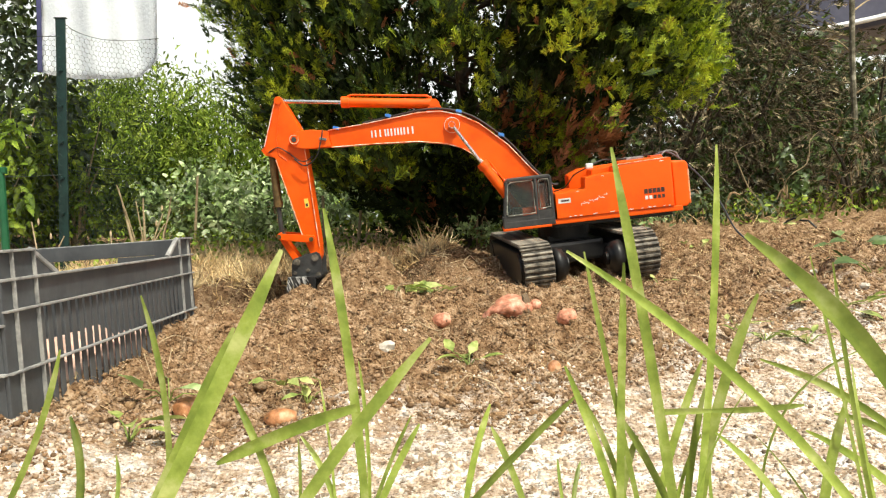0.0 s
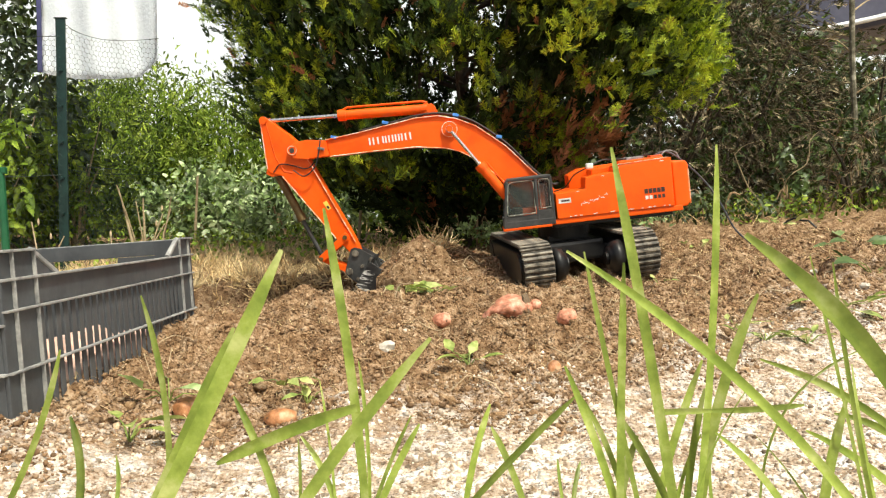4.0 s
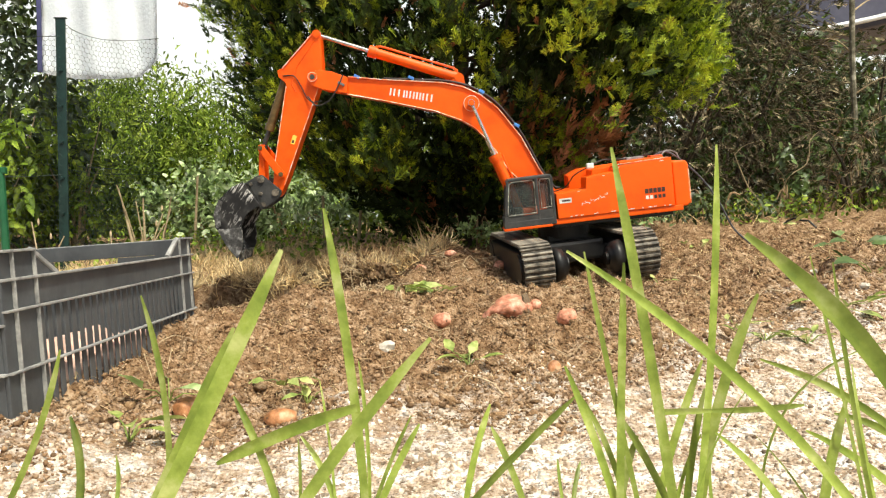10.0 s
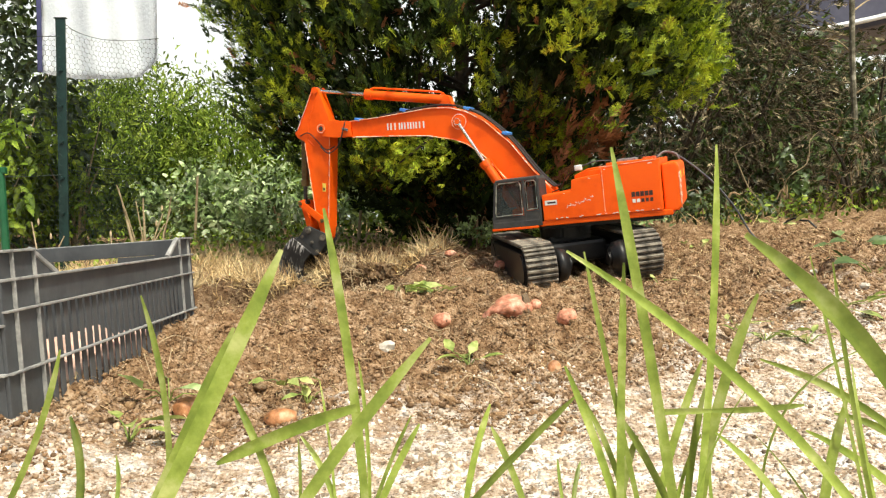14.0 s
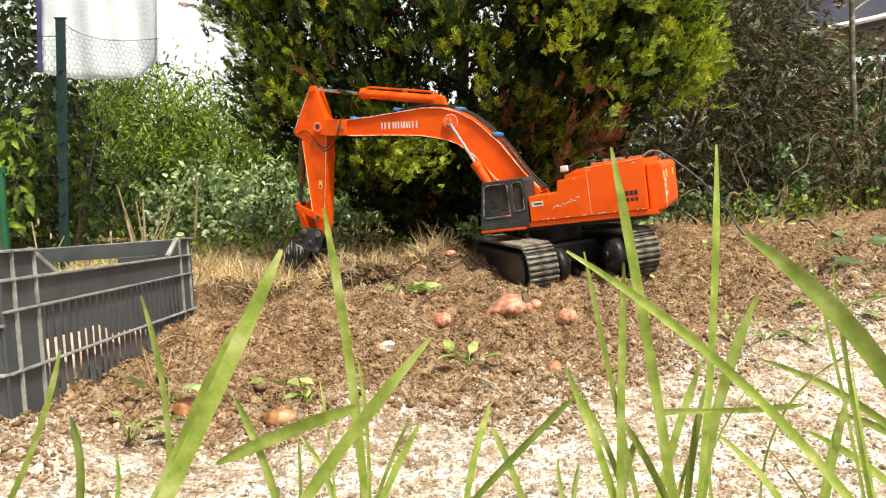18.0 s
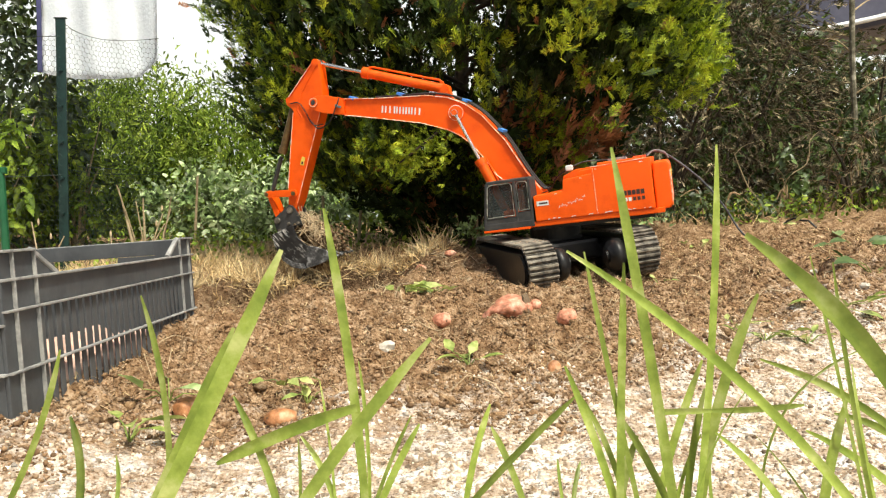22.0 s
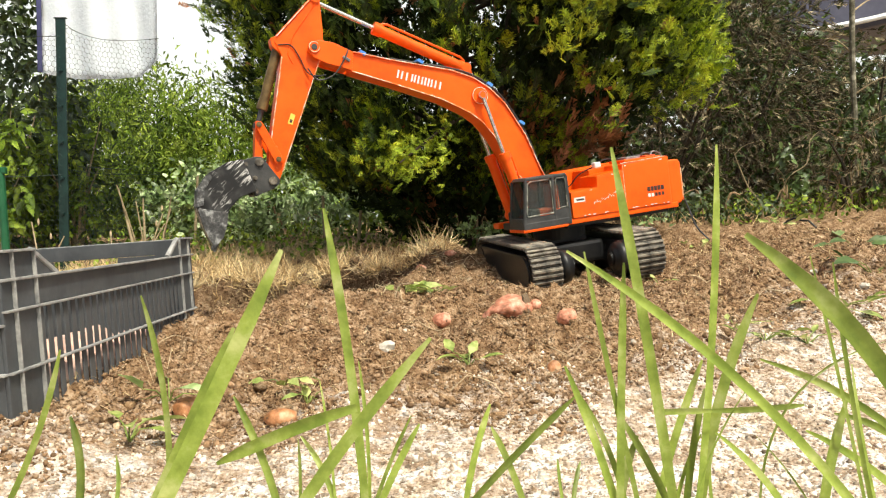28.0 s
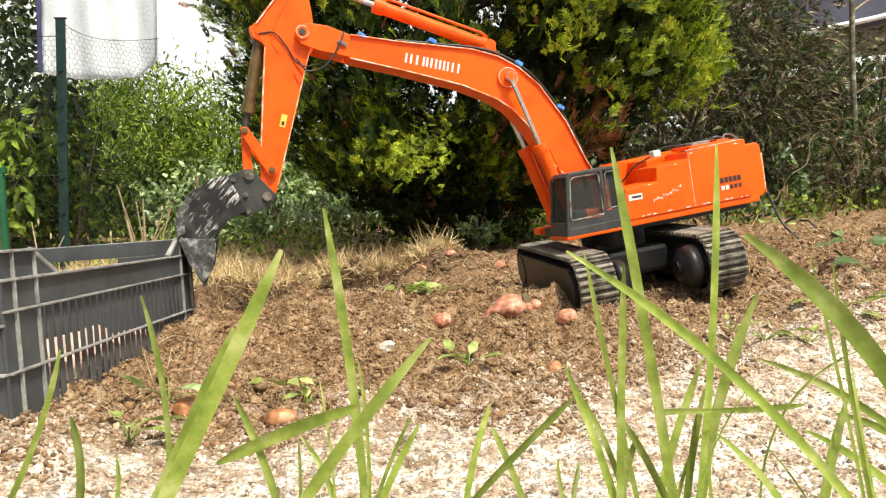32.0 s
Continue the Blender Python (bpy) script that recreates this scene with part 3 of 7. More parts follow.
def joints(t):
    """The poses of the excavator and of its moving parts (in its own space) at t."""
    row = [glide([(r[0], r[k]) for r in BASE], t) for k in range(1, 7)]
    tilt = glide(SETTLE, t)
    base = pose(row[0], row[1], row[2], row[3], -row[4] - tilt, 0) @ Matrix.Rotation(radians(row[5]), 4, "Z")
    house = Matrix.Rotation(radians(glide(YAW, t) - row[5]), 4, "Z")
    bo, ar, bu = glide(BOOM, t) + tilt, glide(ARM, t) + tilt, glide(BUCKET, t)
    boom = lift(bo, FOOT)
    arm_at = boom @ Vector((BOOM_LEN, 0, 0))
    arm = lift(ar, arm_at)
    pin = arm @ Vector((ARM_LEN, 0, 0))
    bucket = lift(ar + bu, pin)
    made = {"boom": boom, "arm": arm, "bucket": bucket}

    def aim(a, b):
        d = b - a
        return lift(math.degrees(math.atan2(d.z, d.x)), a)
    # boom cylinders: deck to boom; arm cylinder: boom to arm top; bucket cylinder: arm to rocker
    low, high = Vector((0.100, 0, 0.150)), boom @ Vector((0.2471, 0, 0.107))
    made["boom_barrel"], made["boom_rod"] = aim(low, high), aim(high, low)
    low, high = boom @ Vector((0.300, 0, 0.150)), arm @ Vector((-0.0985, 0, 0.025))
    made["arm_barrel"], made["arm_rod"] = aim(low, high), aim(high, low)
    # rocker: pivot on the arm, push link to the bucket
    piv, hook = Vector((0.2434, 0, 0.0016)), arm.inverted() @ (bucket @ Vector((-0.010, 0, 0.046)))
    r1, r2 = 0.0795, 0.0757
    d = hook - piv
    L = max(min(d.length, r1 + r2 - 0.0005), 0.006)
    d.normalize()
    a = (r1 * r1 - r2 * r2 + L * L) / (2 * L)
    h = math.sqrt(max(r1 * r1 - a * a, 0))
    c1, c2 = piv + d * a + Vector((-d.z, 0, d.x)) * h, piv + d * a - Vector((-d.z, 0, d.x)) * h
    c = c1 if c1.z > c2.z else c2
    knee, hook, piv = arm @ c, arm @ hook, arm @ piv
    made["rocker"], made["push"] = aim(piv, knee), aim(knee, hook)
    low = arm @ Vector((0.021, 0, 0.067))
    made["bucket_barrel"], made["bucket_rod"] = aim(low, knee), aim(knee, low)
    for k in made:
        made[k] = house @ made[k]
    made["house"] = house
    return base, made


# ---- the excavator: shapes ----
TRACK_HALF, TRACK_R, SHOES, GAUGE, SHOE_W = 0.183, 0.047, 44, 0.2328, 0.0680
TRACK_LEN = 4 * TRACK_HALF + 2 * math.pi * TRACK_R


def on_track(s):
    """The pose of a shoe that lies s metres along the belt (x forward, z up)."""
    s %= TRACK_LEN
    run, arc = 2 * TRACK_HALF, math.pi * TRACK_R
    zc = TRACK_R + 0.006
    if s < run:
        return Matrix.Translation((-TRACK_HALF + s, 0, zc + TRACK_R))
    s -= run
    if s < arc:
        a = s / TRACK_R
        return Matrix.Translation((TRACK_HALF + TRACK_R * math.sin(a), 0, zc + TRACK_R * math.cos(a))) @ Matrix.Rotation(a, 4, "Y")
    s -= arc
    if s < run:
        return Matrix.Translation((TRACK_HALF - s, 0, zc - TRACK_R)) @ Matrix.Rotation(math.pi, 4, "Y")
    a = (s - run) / TRACK_R
    return Matrix.Translation((-TRACK_HALF - TRACK_R * math.sin(a), 0, zc - TRACK_R * math.cos(a))) @ Matrix.Rotation(math.pi + a, 4, "Y")


def strip(line, t):
    """The outline of a thin strip that follows a line in x and z."""
    over, under = [], []
    for i, (x, z) in enumerate(line):
        (xa, za), (xb, zb) = line[max(i - 1, 0)], line[min(i + 1, len(line) - 1)]
        L = math.hypot(xb - xa, zb - za)
        nx, nz = -(zb - za) / L * t, (xb - xa) / L * t
        over.append((x + nx, z + nz))
        under.append((x - nx, z - nz))
    return over + under[::-1]


def lump_small(r, seed):
    b = bmesh.new()
    bmesh.ops.create_icosphere(b, subdivisions=1, radius=r)
    g = random.Random(seed)
    for v in b.verts:
        v.co *= g.uniform(0.5, 1.3)
        v.co.z *= 0.6
    return b


def build_excavator():
    ex = thing("model_excavator", "orange radio-controlled model excavator on black tracks digging earth", "model excavator")
    moving = {}
    # undercarriage
    b = block(-0.095, 0.095, -0.07, 0.07, 0.040, 0.088, 0.008)
    block(-0.045, 0.045, -0.05, 0.05, 0.084, 0.100, 0.004, b)
    carbody = part("undercarriage", b, M_BLACK, ex, "black undercarriage frame")
    carbody.location.z = -0.013
    part("slew_ring", rod((0, 0, 0.095), (0, 0, 0.131), 0.062, n=40, bevel=0.003), M_BLACK, carbody)
    for s in (-1, 1):
        for x in (-0.06, 0.06):
            part("cross_beam", block(x - 0.022, x + 0.022, min(0, s * 0.1), max(0, s * 0.1), 0.036, 0.072, 0.006), M_BLACK, carbody)
    shoe = None
    for s in (1, -1):
        y = s * GAUGE / 2
        # frame between the runs, wheels at its ends
        prof = [(-TRACK_HALF - 0.030, 0.030), (-TRACK_HALF, 0.016), (TRACK_HALF, 0.016), (TRACK_HALF + 0.030, 0.032), (TRACK_HALF + 0.030, 0.068),
                (TRACK_HALF, 0.086), (-TRACK_HALF, 0.086), (-TRACK_HALF - 0.030, 0.070)]
        tr = part("track", plate(prof, y - SHOE_W / 2 - 0.002, y + SHOE_W / 2 + 0.002, 0.004), M_BLACK, ex, "black track frame with dusty steel shoes")
        tr.location.z = -0.013
        for x in (-TRACK_HALF, TRACK_HALF):
            part("sprocket", rod((x, y - SHOE_W / 2 - 0.004, 0.051), (x, y + SHOE_W / 2 + 0.004, 0.051), 0.036, n=28, bevel=0.004), M_BLACK, tr)
        # travel motor housing on the inner side, at the rear
        yi = y - s * SHOE_W / 2
        part("travel_motor", rod((-TRACK_HALF, yi, 0.051), (-TRACK_HALF, yi - s * 0.034, 0.051), 0.040, 0.033, n=32, bevel=0.007), M_BLACK, tr, smooth=True)
        part("motor_cap", rod((-TRACK_HALF, yi - s * 0.033, 0.051), (-TRACK_HALF, yi - s * 0.040, 0.051), 0.016, n=20, bevel=0.002), M_BLACK, tr)
        rr = random.Random(8 + s)
        for i in range(150):
            x, r = rr.uniform(-0.19, 0.02), rr.uniform(0.0015, 0.0055)
            own = lump_small(r, rr.randint(0, 99))
            own.transform(Matrix.Translation((x, y + rr.uniform(-0.03, 0.03), 0.1035)))
            if i == 0:
                caked = own
            else:
                merge(caked, own)
        tagged(part("caked_soil", caked, M_CLOD, tr, "loose soil lying on the track"), kind="stuff")
        for i in range(6):
            x = -0.145 + i * 0.058
            part("roller", rod((x, y - 0.030, 0.019), (x, y + 0.030, 0.019), 0.014, n=14), M_BLACK, tr)
        for i in range(SHOES):
            if shoe is None:
                hb = TRACK_LEN / SHOES
                b = block(-hb * 0.49, hb * 0.49, -SHOE_W / 2, SHOE_W / 2, -0.002, 0.001, 0.0006, seg=1)
                low = len(b.faces)
                for k in (-0.25, 0.25):
                    block(k * hb - 0.0030, k * hb + 0.0030, -SHOE_W / 2 + 0.001, SHOE_W / 2 - 0.001, 0.0005, 0.0062, 0.0009, b, seg=1)
                # black plate under light ribs: shade of the tread gaps put into colour
                for i2, f in enumerate(b.faces):
                    f.material_index = 0 if i2 < low else 1
                shoe = part("track_shoe", b, M_BLACK, tr)
                shoe.data.materials.append(M_TRACKSHOE)
                o = shoe
            else:
                o = share("track_shoe", shoe, tr, Matrix.Identity(4))
            o.matrix_basis = Matrix.Translation((0, y, 0)) @ on_track(i * TRACK_LEN / SHOES)
            moving.setdefault("shoes", []).append((o, y, i * TRACK_LEN / SHOES))

    # house
    b = plate([(0.035, 0.119), (0.035, 0.131), (-0.262, 0.131), (-0.262, 0.119)], -0.114, 0.114, 0.002)
    house = part("upper_structure", b, M_ORANGE, ex, "orange upper deck with worn edges")
    part("cab_sill", block(0.0355, 0.1475, 0.041, 0.1165, 0.1165, 0.1235, 0.002), M_ORANGE, house)
    part("front_deck", block(0.0355, 0.125, -0.040, 0.040, 0.117, 0.133, 0.002), M_BLACK, house)
    moving["house"] = house
    part("deck_underside", block(-0.24, 0.034, -0.105, 0.105, 0.111, 0.1195, 0.002), M_BLACK, house)
    # left side: low tank behind the cab, tall hood behind that
    side = [(0.022, 0.1312), (0.022, 0.190), (-0.046, 0.193), (-0.049, 0.218), (-0.114, 0.2235), (-0.118, 0.236), (-0.2432, 0.242), (-0.2432, 0.1312)]
    part("engine_hood", plate(side, 0.040, 0.1165, 0.0022), M_ORANGE, house, "orange side hood with scratches and white sticker")
    side_r = [(0.034, 0.1312), (0.034, 0.176), (0.02, 0.186), (-0.028, 0.192), (-0.028, 0.223), (-0.06, 0.236), (-0.2432, 0.242), (-0.2432, 0.1312)]
    part("tank_hood", plate(side_r, -0.1165, -0.036, 0.0022), M_ORANGE, house)
    part("engine_cover", plate([(-0.075, 0.1312), (-0.075, 0.232), (-0.2432, 0.240), (-0.2432, 0.1312)], -0.0355, 0.0395, 0.002), M_ORANGE, house)
    part("boom_well", block(-0.072, 0.02, -0.034, 0.038, 0.1315, 0.150, 0.002), M_CAB, house)
    # raised hatch line and a seam on the hood
    part("hatch", block(-0.228, -0.128, 0.046, 0.110, 0.2385, 0.2455, 0.002), M_ORANGE, house)
    part("seam", block(-0.1185, -0.1175, 0.1166, 0.1172, 0.140, 0.235), M_ORANGE_EDGE, house)
    part("worn_edge", block(-0.242, -0.120, 0.1152, 0.1172, 0.2355, 0.2370), M_ORANGE_EDGE, house).matrix_basis = Matrix.Rotation(radians(1.7), 4, "Y") @ Matrix.Translation((0, 0, -0.001))
    cw = [(-0.2450, 0.128), (-0.2450, 0.231), (-0.276, 0.231), (-0.2815, 0.222), (-0.2815, 0.136), (-0.274, 0.1267)]
    part("counterweight", plate(cw, -0.110, 0.110, 0.006, seg=3), M_ORANGE, house, "orange counterweight with chipped corners")
    part("worn_corner", block(-0.2822, -0.2795, 0.104, 0.1102, 0.132, 0.21, 0.001), M_ORANGE_EDGE, house)
    for y in (-0.05, 0.06):
        part("tail_mark", block(-0.2826, -0.281, y, y + 0.016, 0.195, 0.211, 0.0004), M_YELLOW, house)
    # paint knocked off along edges and seams
    rc = random.Random(8)
    for i in range(26):
        x = rc.uniform(-0.240, -0.010)
        top_z = 0.2362 if x < -0.12 else 0.2175 if x < -0.05 else 0.1895
        z = rc.choice((0.1335, 0.1345, top_z - 0.001 - 0.03 * (x + 0.24) * (x < -0.12)))
        own = plate([(0, 0), (rc.uniform(0.002, 0.008), rc.uniform(-0.0006, 0.0008)), (rc.uniform(0.002, 0.006), rc.uniform(0.0012, 0.0024)), (-0.001, 0.0012)], 0.1166, 0.1169)
        own.transform(Matrix.Translation((x, 0, z)))
        part("paint_chip", own, M_WHITE, house)
    for i in range(8):
        z = rc.uniform(0.135, 0.205)
        part("paint_chip", block(-0.2828, -0.2812, 0.100 - rc.uniform(0, 0.012), 0.1045, z, z + rc.uniform(0.002, 0.008), 0.0003), M_WHITE, house)
    # things on the roof
    part("exhaust_box", block(-0.190, -0.150, 0.03, 0.085, 0.242, 0.251, 0.002), M_GREYHOSE, house)
    part("red_plug", block(-0.232, -0.205, 0.05, 0.085, 0.241, 0.249, 0.002), M_SEATRED, house)
    part("white_plug", block(-0.072, -0.056, 0.085, 0.102, 0.236, 0.249, 0.003), M_WHITE, house)
    part("lead", tube(curve_points([(-0.065, 0.09, 0.243), (-0.1, 0.075, 0.252), (-0.15, 0.06, 0.249), (-0.21, 0.07, 0.253)]), 0.0017), M_RUBBER, house)
    part("lead", tube(curve_points([(-0.06, 0.09, 0.24), (-0.03, 0.07, 0.225), (-0.01, 0.05, 0.20), (0.02, 0.03, 0.19)]), 0.0015), M_RUBBER, house)
    part("tether_cable", tube(curve_points([(-0.225, 0.02, 0.245), (-0.252, 0.02, 0.254), (-0.285, 0.015, 0.236), (-0.342, 0.0, 0.178), (-0.386, -0.02, 0.112), (-0.418, -0.03, 0.046), (-0.455, -0.03, 0.004)]), 0.0023, 8), M_CABLE, house, "thin slate-grey trailing cable")
    part("antenna_lead", tube(curve_points([(-0.235, 0.06, 0.246), (-0.25, 0.05, 0.256), (-0.272, 0.045, 0.25), (-0.280, 0.045, 0.235)]), 0.0015), M_GREYHOSE, house)
    # sticker and worn print
    part("sticker", block(-0.012, 0.016, 0.1166, 0.1171, 0.166, 0.177), M_WHITE, house, "white rectangular sticker")
    part("sticker_bar", block(-0.009, 0.010, 0.1171, 0.1174, 0.1695, 0.1735), M_DARKPRINT, house)
    for i in range(5):
        x = -0.178 - i * 0.0094
        part("worn_print_bar", block(x - 0.0078, x, 0.1166, 0.1171, 0.166, 0.1765), M_DARKPRINT, house)
        part("worn_print_bar", block(x - 0.0076, x - 0.001, 0.1166, 0.1171, 0.153, 0.161), M_DARKPRINT if i > 1 else M_WHITE, house)
    rr = random.Random(5)
    for i in range(15):
        x, z = -0.035 - i * 0.0042, 0.158 + i * 0.0012 + rr.uniform(-0.003, 0.003)
        own = block(-rr.uniform(0.0015, 0.004), rr.uniform(0.0015, 0.003), 0.1166, 0.1170, -0.0006, 0.0007)
        own.transform(Matrix.Translation((x, 0, z)) @ Matrix.Rotation(rr.uniform(-1.3, 1.3), 4, "Y"))
        part("paint_scratch", own, M_WHITE, house)
    # cab
    yl, yr, z0, z1 = 0.1165, 0.042, 0.1315, 0.2355
    xf0, xf1, xr = 0.1455, 0.1305, 0.026

    def front(z):
        return xf0 + (xf1 - xf0) * max(0, (z - 0.150) / (z1 - 0.150))
    part("cab_floor", block(xr, xf0, yr, yl, z0 - 0.010, z0 + 0.006, 0.002), M_CAB, house)
    part("cab_roof", plate([(xr, z1 - 0.007), (front(z1 - 0.007), z1 - 0.007), (xf1 - 0.004, z1), (xr + 0.004, z1)], yr, yl, 0.0025, seg=3), M_CAB, house, "dark grey cab roof")
    w = 0.006

    def pillar(xa, xb, ya, yb):
        return plate([(xa, z0), (xa + w, z0), (xb + w, z1 - 0.006), (xb, z1 - 0.006)], min(ya, yb), max(ya, yb), 0.0015)
    for ya in (yl, yr + w):
        for xa, xb in ((xr, xr), (0.062, 0.060), (xf0 - w, front(z1 - 0.006) - w)):
            part("cab_pillar", pillar(xa, xb, ya - w, ya), M_CAB, house)
        # door skirt under the panes
        part("cab_skirt", plate([(xr + w, z0), (xf0 - w, z0), (front(0.150) - w, 0.149), (0.068, 0.149), (0.062, 0.158), (xr + w, 0.158)], ya - w + 0.001, ya - 0.0005, 0.001), M_CAB, house)
    part("cab_skirt", block(xf0 - w, xf0, yr + w, yl - w, z0, 0.148, 0.001), M_CAB, house)
    part("cab_back", block(xr, xr + 0.004, yr + w, yl - w, z0, z1 - 0.006, 0.001), M_CAB, house)
    for ya in (yl - 0.004, yr + 0.003):
        p = part("side_window", plate([(0.069, 0.150), (front(0.150) - w, 0.150), (front(z1 - 0.008) - w, z1 - 0.008), (0.067, z1 - 0.008)], ya, ya + 0.001), M_GLASS, house)
        p.visible_shadow = False
        p = part("side_window", plate([(xr + w, 0.159), (0.061, 0.159), (0.059, z1 - 0.008), (xr + w, z1 - 0.008)], ya, ya + 0.001), M_GLASS, house)
        p.visible_shadow = False
    own = block(-0.0005, 0.0005, yr + w, yl - w, 0, 0.082)
    own.transform(Matrix.Translation((xf0 - 0.004, 0, 0.148)) @ Matrix.Rotation(math.atan2(xf1 - xf0, z1 - 0.150), 4, "Y"))
    part("windscreen", own, M_GLASS, house).visible_shadow = False
    for ring in ([(0.070, 0.152), (0.133, 0.151), (0.1345, 0.160), (0.126, 0.222), (0.118, 0.2265), (0.073, 0.2265), (0.069, 0.22)],
                 [(0.034, 0.162), (0.057, 0.161), (0.0575, 0.222), (0.054, 0.2265), (0.036, 0.2265), (0.033, 0.222)]):
        pts = [(x, yl + 0.0002, z) for x, z in ring]
        part("window_seal", tube(pts + [pts[0]], 0.0013, 6), M_SEAL, house)
    # seat and levers seen through the panes
    b = block(0.050, 0.100, 0.056, 0.104, 0.139, 0.164, 0.005)
    block(0.044, 0.060, 0.056, 0.104, 0.152, 0.214, 0.005, b)
    part("seat", b, M_SEATRED, house)
    part("console", block(0.098, 0.120, 0.052, 0.108, 0.139, 0.166, 0.004), M_CAB, house)
    part("step", block(0.036, 0.120, -0.112, -0.078, 0.117, 0.131, 0.003), M_ORANGE, house)
    part("boom_bracket", plate([(0.0, 0.1312), (0.085, 0.1312), (0.062, 0.208), (0.030, 0.216), (0.012, 0.195)], 0.028, 0.034, 0.0015), M_ORANGE, house)
    part("boom_bracket", plate([(0.0, 0.1312), (0.085, 0.1312), (0.062, 0.208), (0.030, 0.216), (0.012, 0.195)], -0.034, -0.028, 0.0015), M_ORANGE, house)
    part("cylinder_bracket", block(0.086, 0.114, -0.028, 0.028, 0.1335, 0.158, 0.003), M_BLACK, house)

    # boom: a bent box girder
    top = [(0.538, 0.037), (0.461, 0.066), (0.397, 0.093), (0.330, 0.121), (0.280, 0.1335), (0.235, 0.1340), (0.185, 0.1235), (0.108, 0.088), (0.033, 0.037), (-0.016, 0.012)]
    low = [(-0.014, -0.016), (0.012, -0.018), (0.097, 0.004), (0.145, 0.032), (0.175, 0.047), (0.215, 0.0595), (0.250, 0.0620), (0.319, 0.0540), (0.427, 0.0265), (0.522, 0.000)]
    boom = part("boom", plate(top + low, -0.024, 0.024, 0.0016), M_ORANGE, ex, "orange bent boom with white lettering bars")
    moving["boom"] = boom
    # welded flange along the upper and the lower edge
    for line, sgn in ((top, 1), (low, -1)):
        part("flange", plate(strip(line, 0.0014), -0.0275, 0.0275, 0.0004, seg=1), M_ORANGE, boom)
        for s in (-1, 1):
            part("worn_rim", tube([(x, s * 0.0277, z + sgn * 0.0004) for x, z in line], 0.0012, 5), M_ORANGE_EDGE, boom)
    fork = [(0.538, 0.036), (0.580, 0.031), (0.610, 0.020), (0.626, 0.004), (0.622, -0.012), (0.605, -0.019), (0.575, -0.015), (0.522, 0.001)]
    for y0, y1 in ((0.0255, 0.0315), (-0.0315, -0.0255)):
        part("boom_fork", plate(fork, y0, y1, 0.0015), M_ORANGE, boom)
    part("fork_block", plate([(0.545, 0.033), (0.585, 0.026), (0.585, -0.012), (0.530, 0.000)], -0.0252, 0.0252, 0.001), M_ORANGE, boom)
    part("arm_pin", rod((BOOM_LEN, -0.036, 0), (BOOM_LEN, 0.036, 0), 0.0062, n=20, bevel=0.001), M_CAB, boom)
    for s in (-1, 1):
        part("pin_boss", rod((BOOM_LEN, s * 0.031, 0), (BOOM_LEN, s * 0.0345, 0), 0.0125, n=24, bevel=0.001), M_ORANGE, boom)
        part("pin_boss", rod((0.2471, s * 0.024, 0.107), (0.2471, s * 0.030, 0.107), 0.0190, n=28, bevel=0.0015), M_ORANGE, boom)
        part("boss_rim", tube([(0.2471 + 0.0180 * math.cos(k * math.pi / 12), s * 0.0295, 0.107 + 0.0180 * math.sin(k * math.pi / 12)) for k in range(25)], 0.0010, 5), M_ORANGE_EDGE, boom)
        part("boss_rim", tube([(BOOM_LEN + 0.0105 * math.cos(k * math.pi / 12), s * 0.0345, 0.0105 * math.sin(k * math.pi / 12)) for k in range(25)], 0.0011, 5), M_ORANGE_EDGE, boom)
        part("cylinder_pin", rod((0.2471, s * 0.024, 0.107), (0.2471, s * 0.046, 0.107), 0.0075, n=18, bevel=0.001), M_ORANGE, boom)
    # lettering reduced to plain upright bars, in pairs, on each side
    for s in (-1, 1):
        for i, wd in enumerate((0.0128, 0.0, 0.0105, 0.0125, 0.0115, 0.0128, 0.0)):
            u = 0.4277 - i * 0.0150
            v = 0.0504 + (0.4277 - u) * 0.303
            for k in ((-1, 1) if wd else (0,)):
                own = block(k * (wd / 2 - 0.0019) - 0.0019, k * (wd / 2 - 0.0019) + 0.0019, min(s * 0.0240, s * 0.0246), max(s * 0.0240, s * 0.0246), -0.0085, 0.0085)
                own.transform(Matrix.Translation((u, 0, v)) @ Matrix.Rotation(radians(17), 4, "Y"))
                part("lettering_bar", own, M_WHITE, boom)
    part("grey_clamp", block(0.536, 0.553, 0.0315, 0.036, 0.012, 0.018, 0.0012), M_GREYHOSE, boom)
    # hoses along the top with blue clips
    for y in (0.012, 0.018, -0.012):
        pts = [(x, y, z + 0.006 + 0.002 * math.sin(9 * x)) for x, z in top[1:]] + [(-0.03, y, 0.02)]
        part("hose", tube(curve_points(pts, 6), 0.0026, 8), M_RUBBER, boom)
    for x, z in ((0.520, 0.045), (0.402, 0.098), (0.238, 0.141), (0.128, 0.106)):
        part("hose_clip", block(x - 0.007, x + 0.007, -0.020, 0.0285, z - 0.002, z + 0.005, 0.001), M_BLUE, boom)
    part("hanging_hose", tube(curve_points([(0.55, 0.030, 0.036), (0.548, 0.036, 0.010), (0.552, 0.038, -0.030), (0.575, 0.036, -0.056), (0.604, 0.034, -0.046)]), 0.0016, 8), M_RUBBER, boom)
    part("cylinder_lug", plate([(0.318, 0.124), (0.305, 0.158), (0.293, 0.158), (0.272, 0.132)], -0.012, 0.012, 0.001), M_ORANGE, boom)

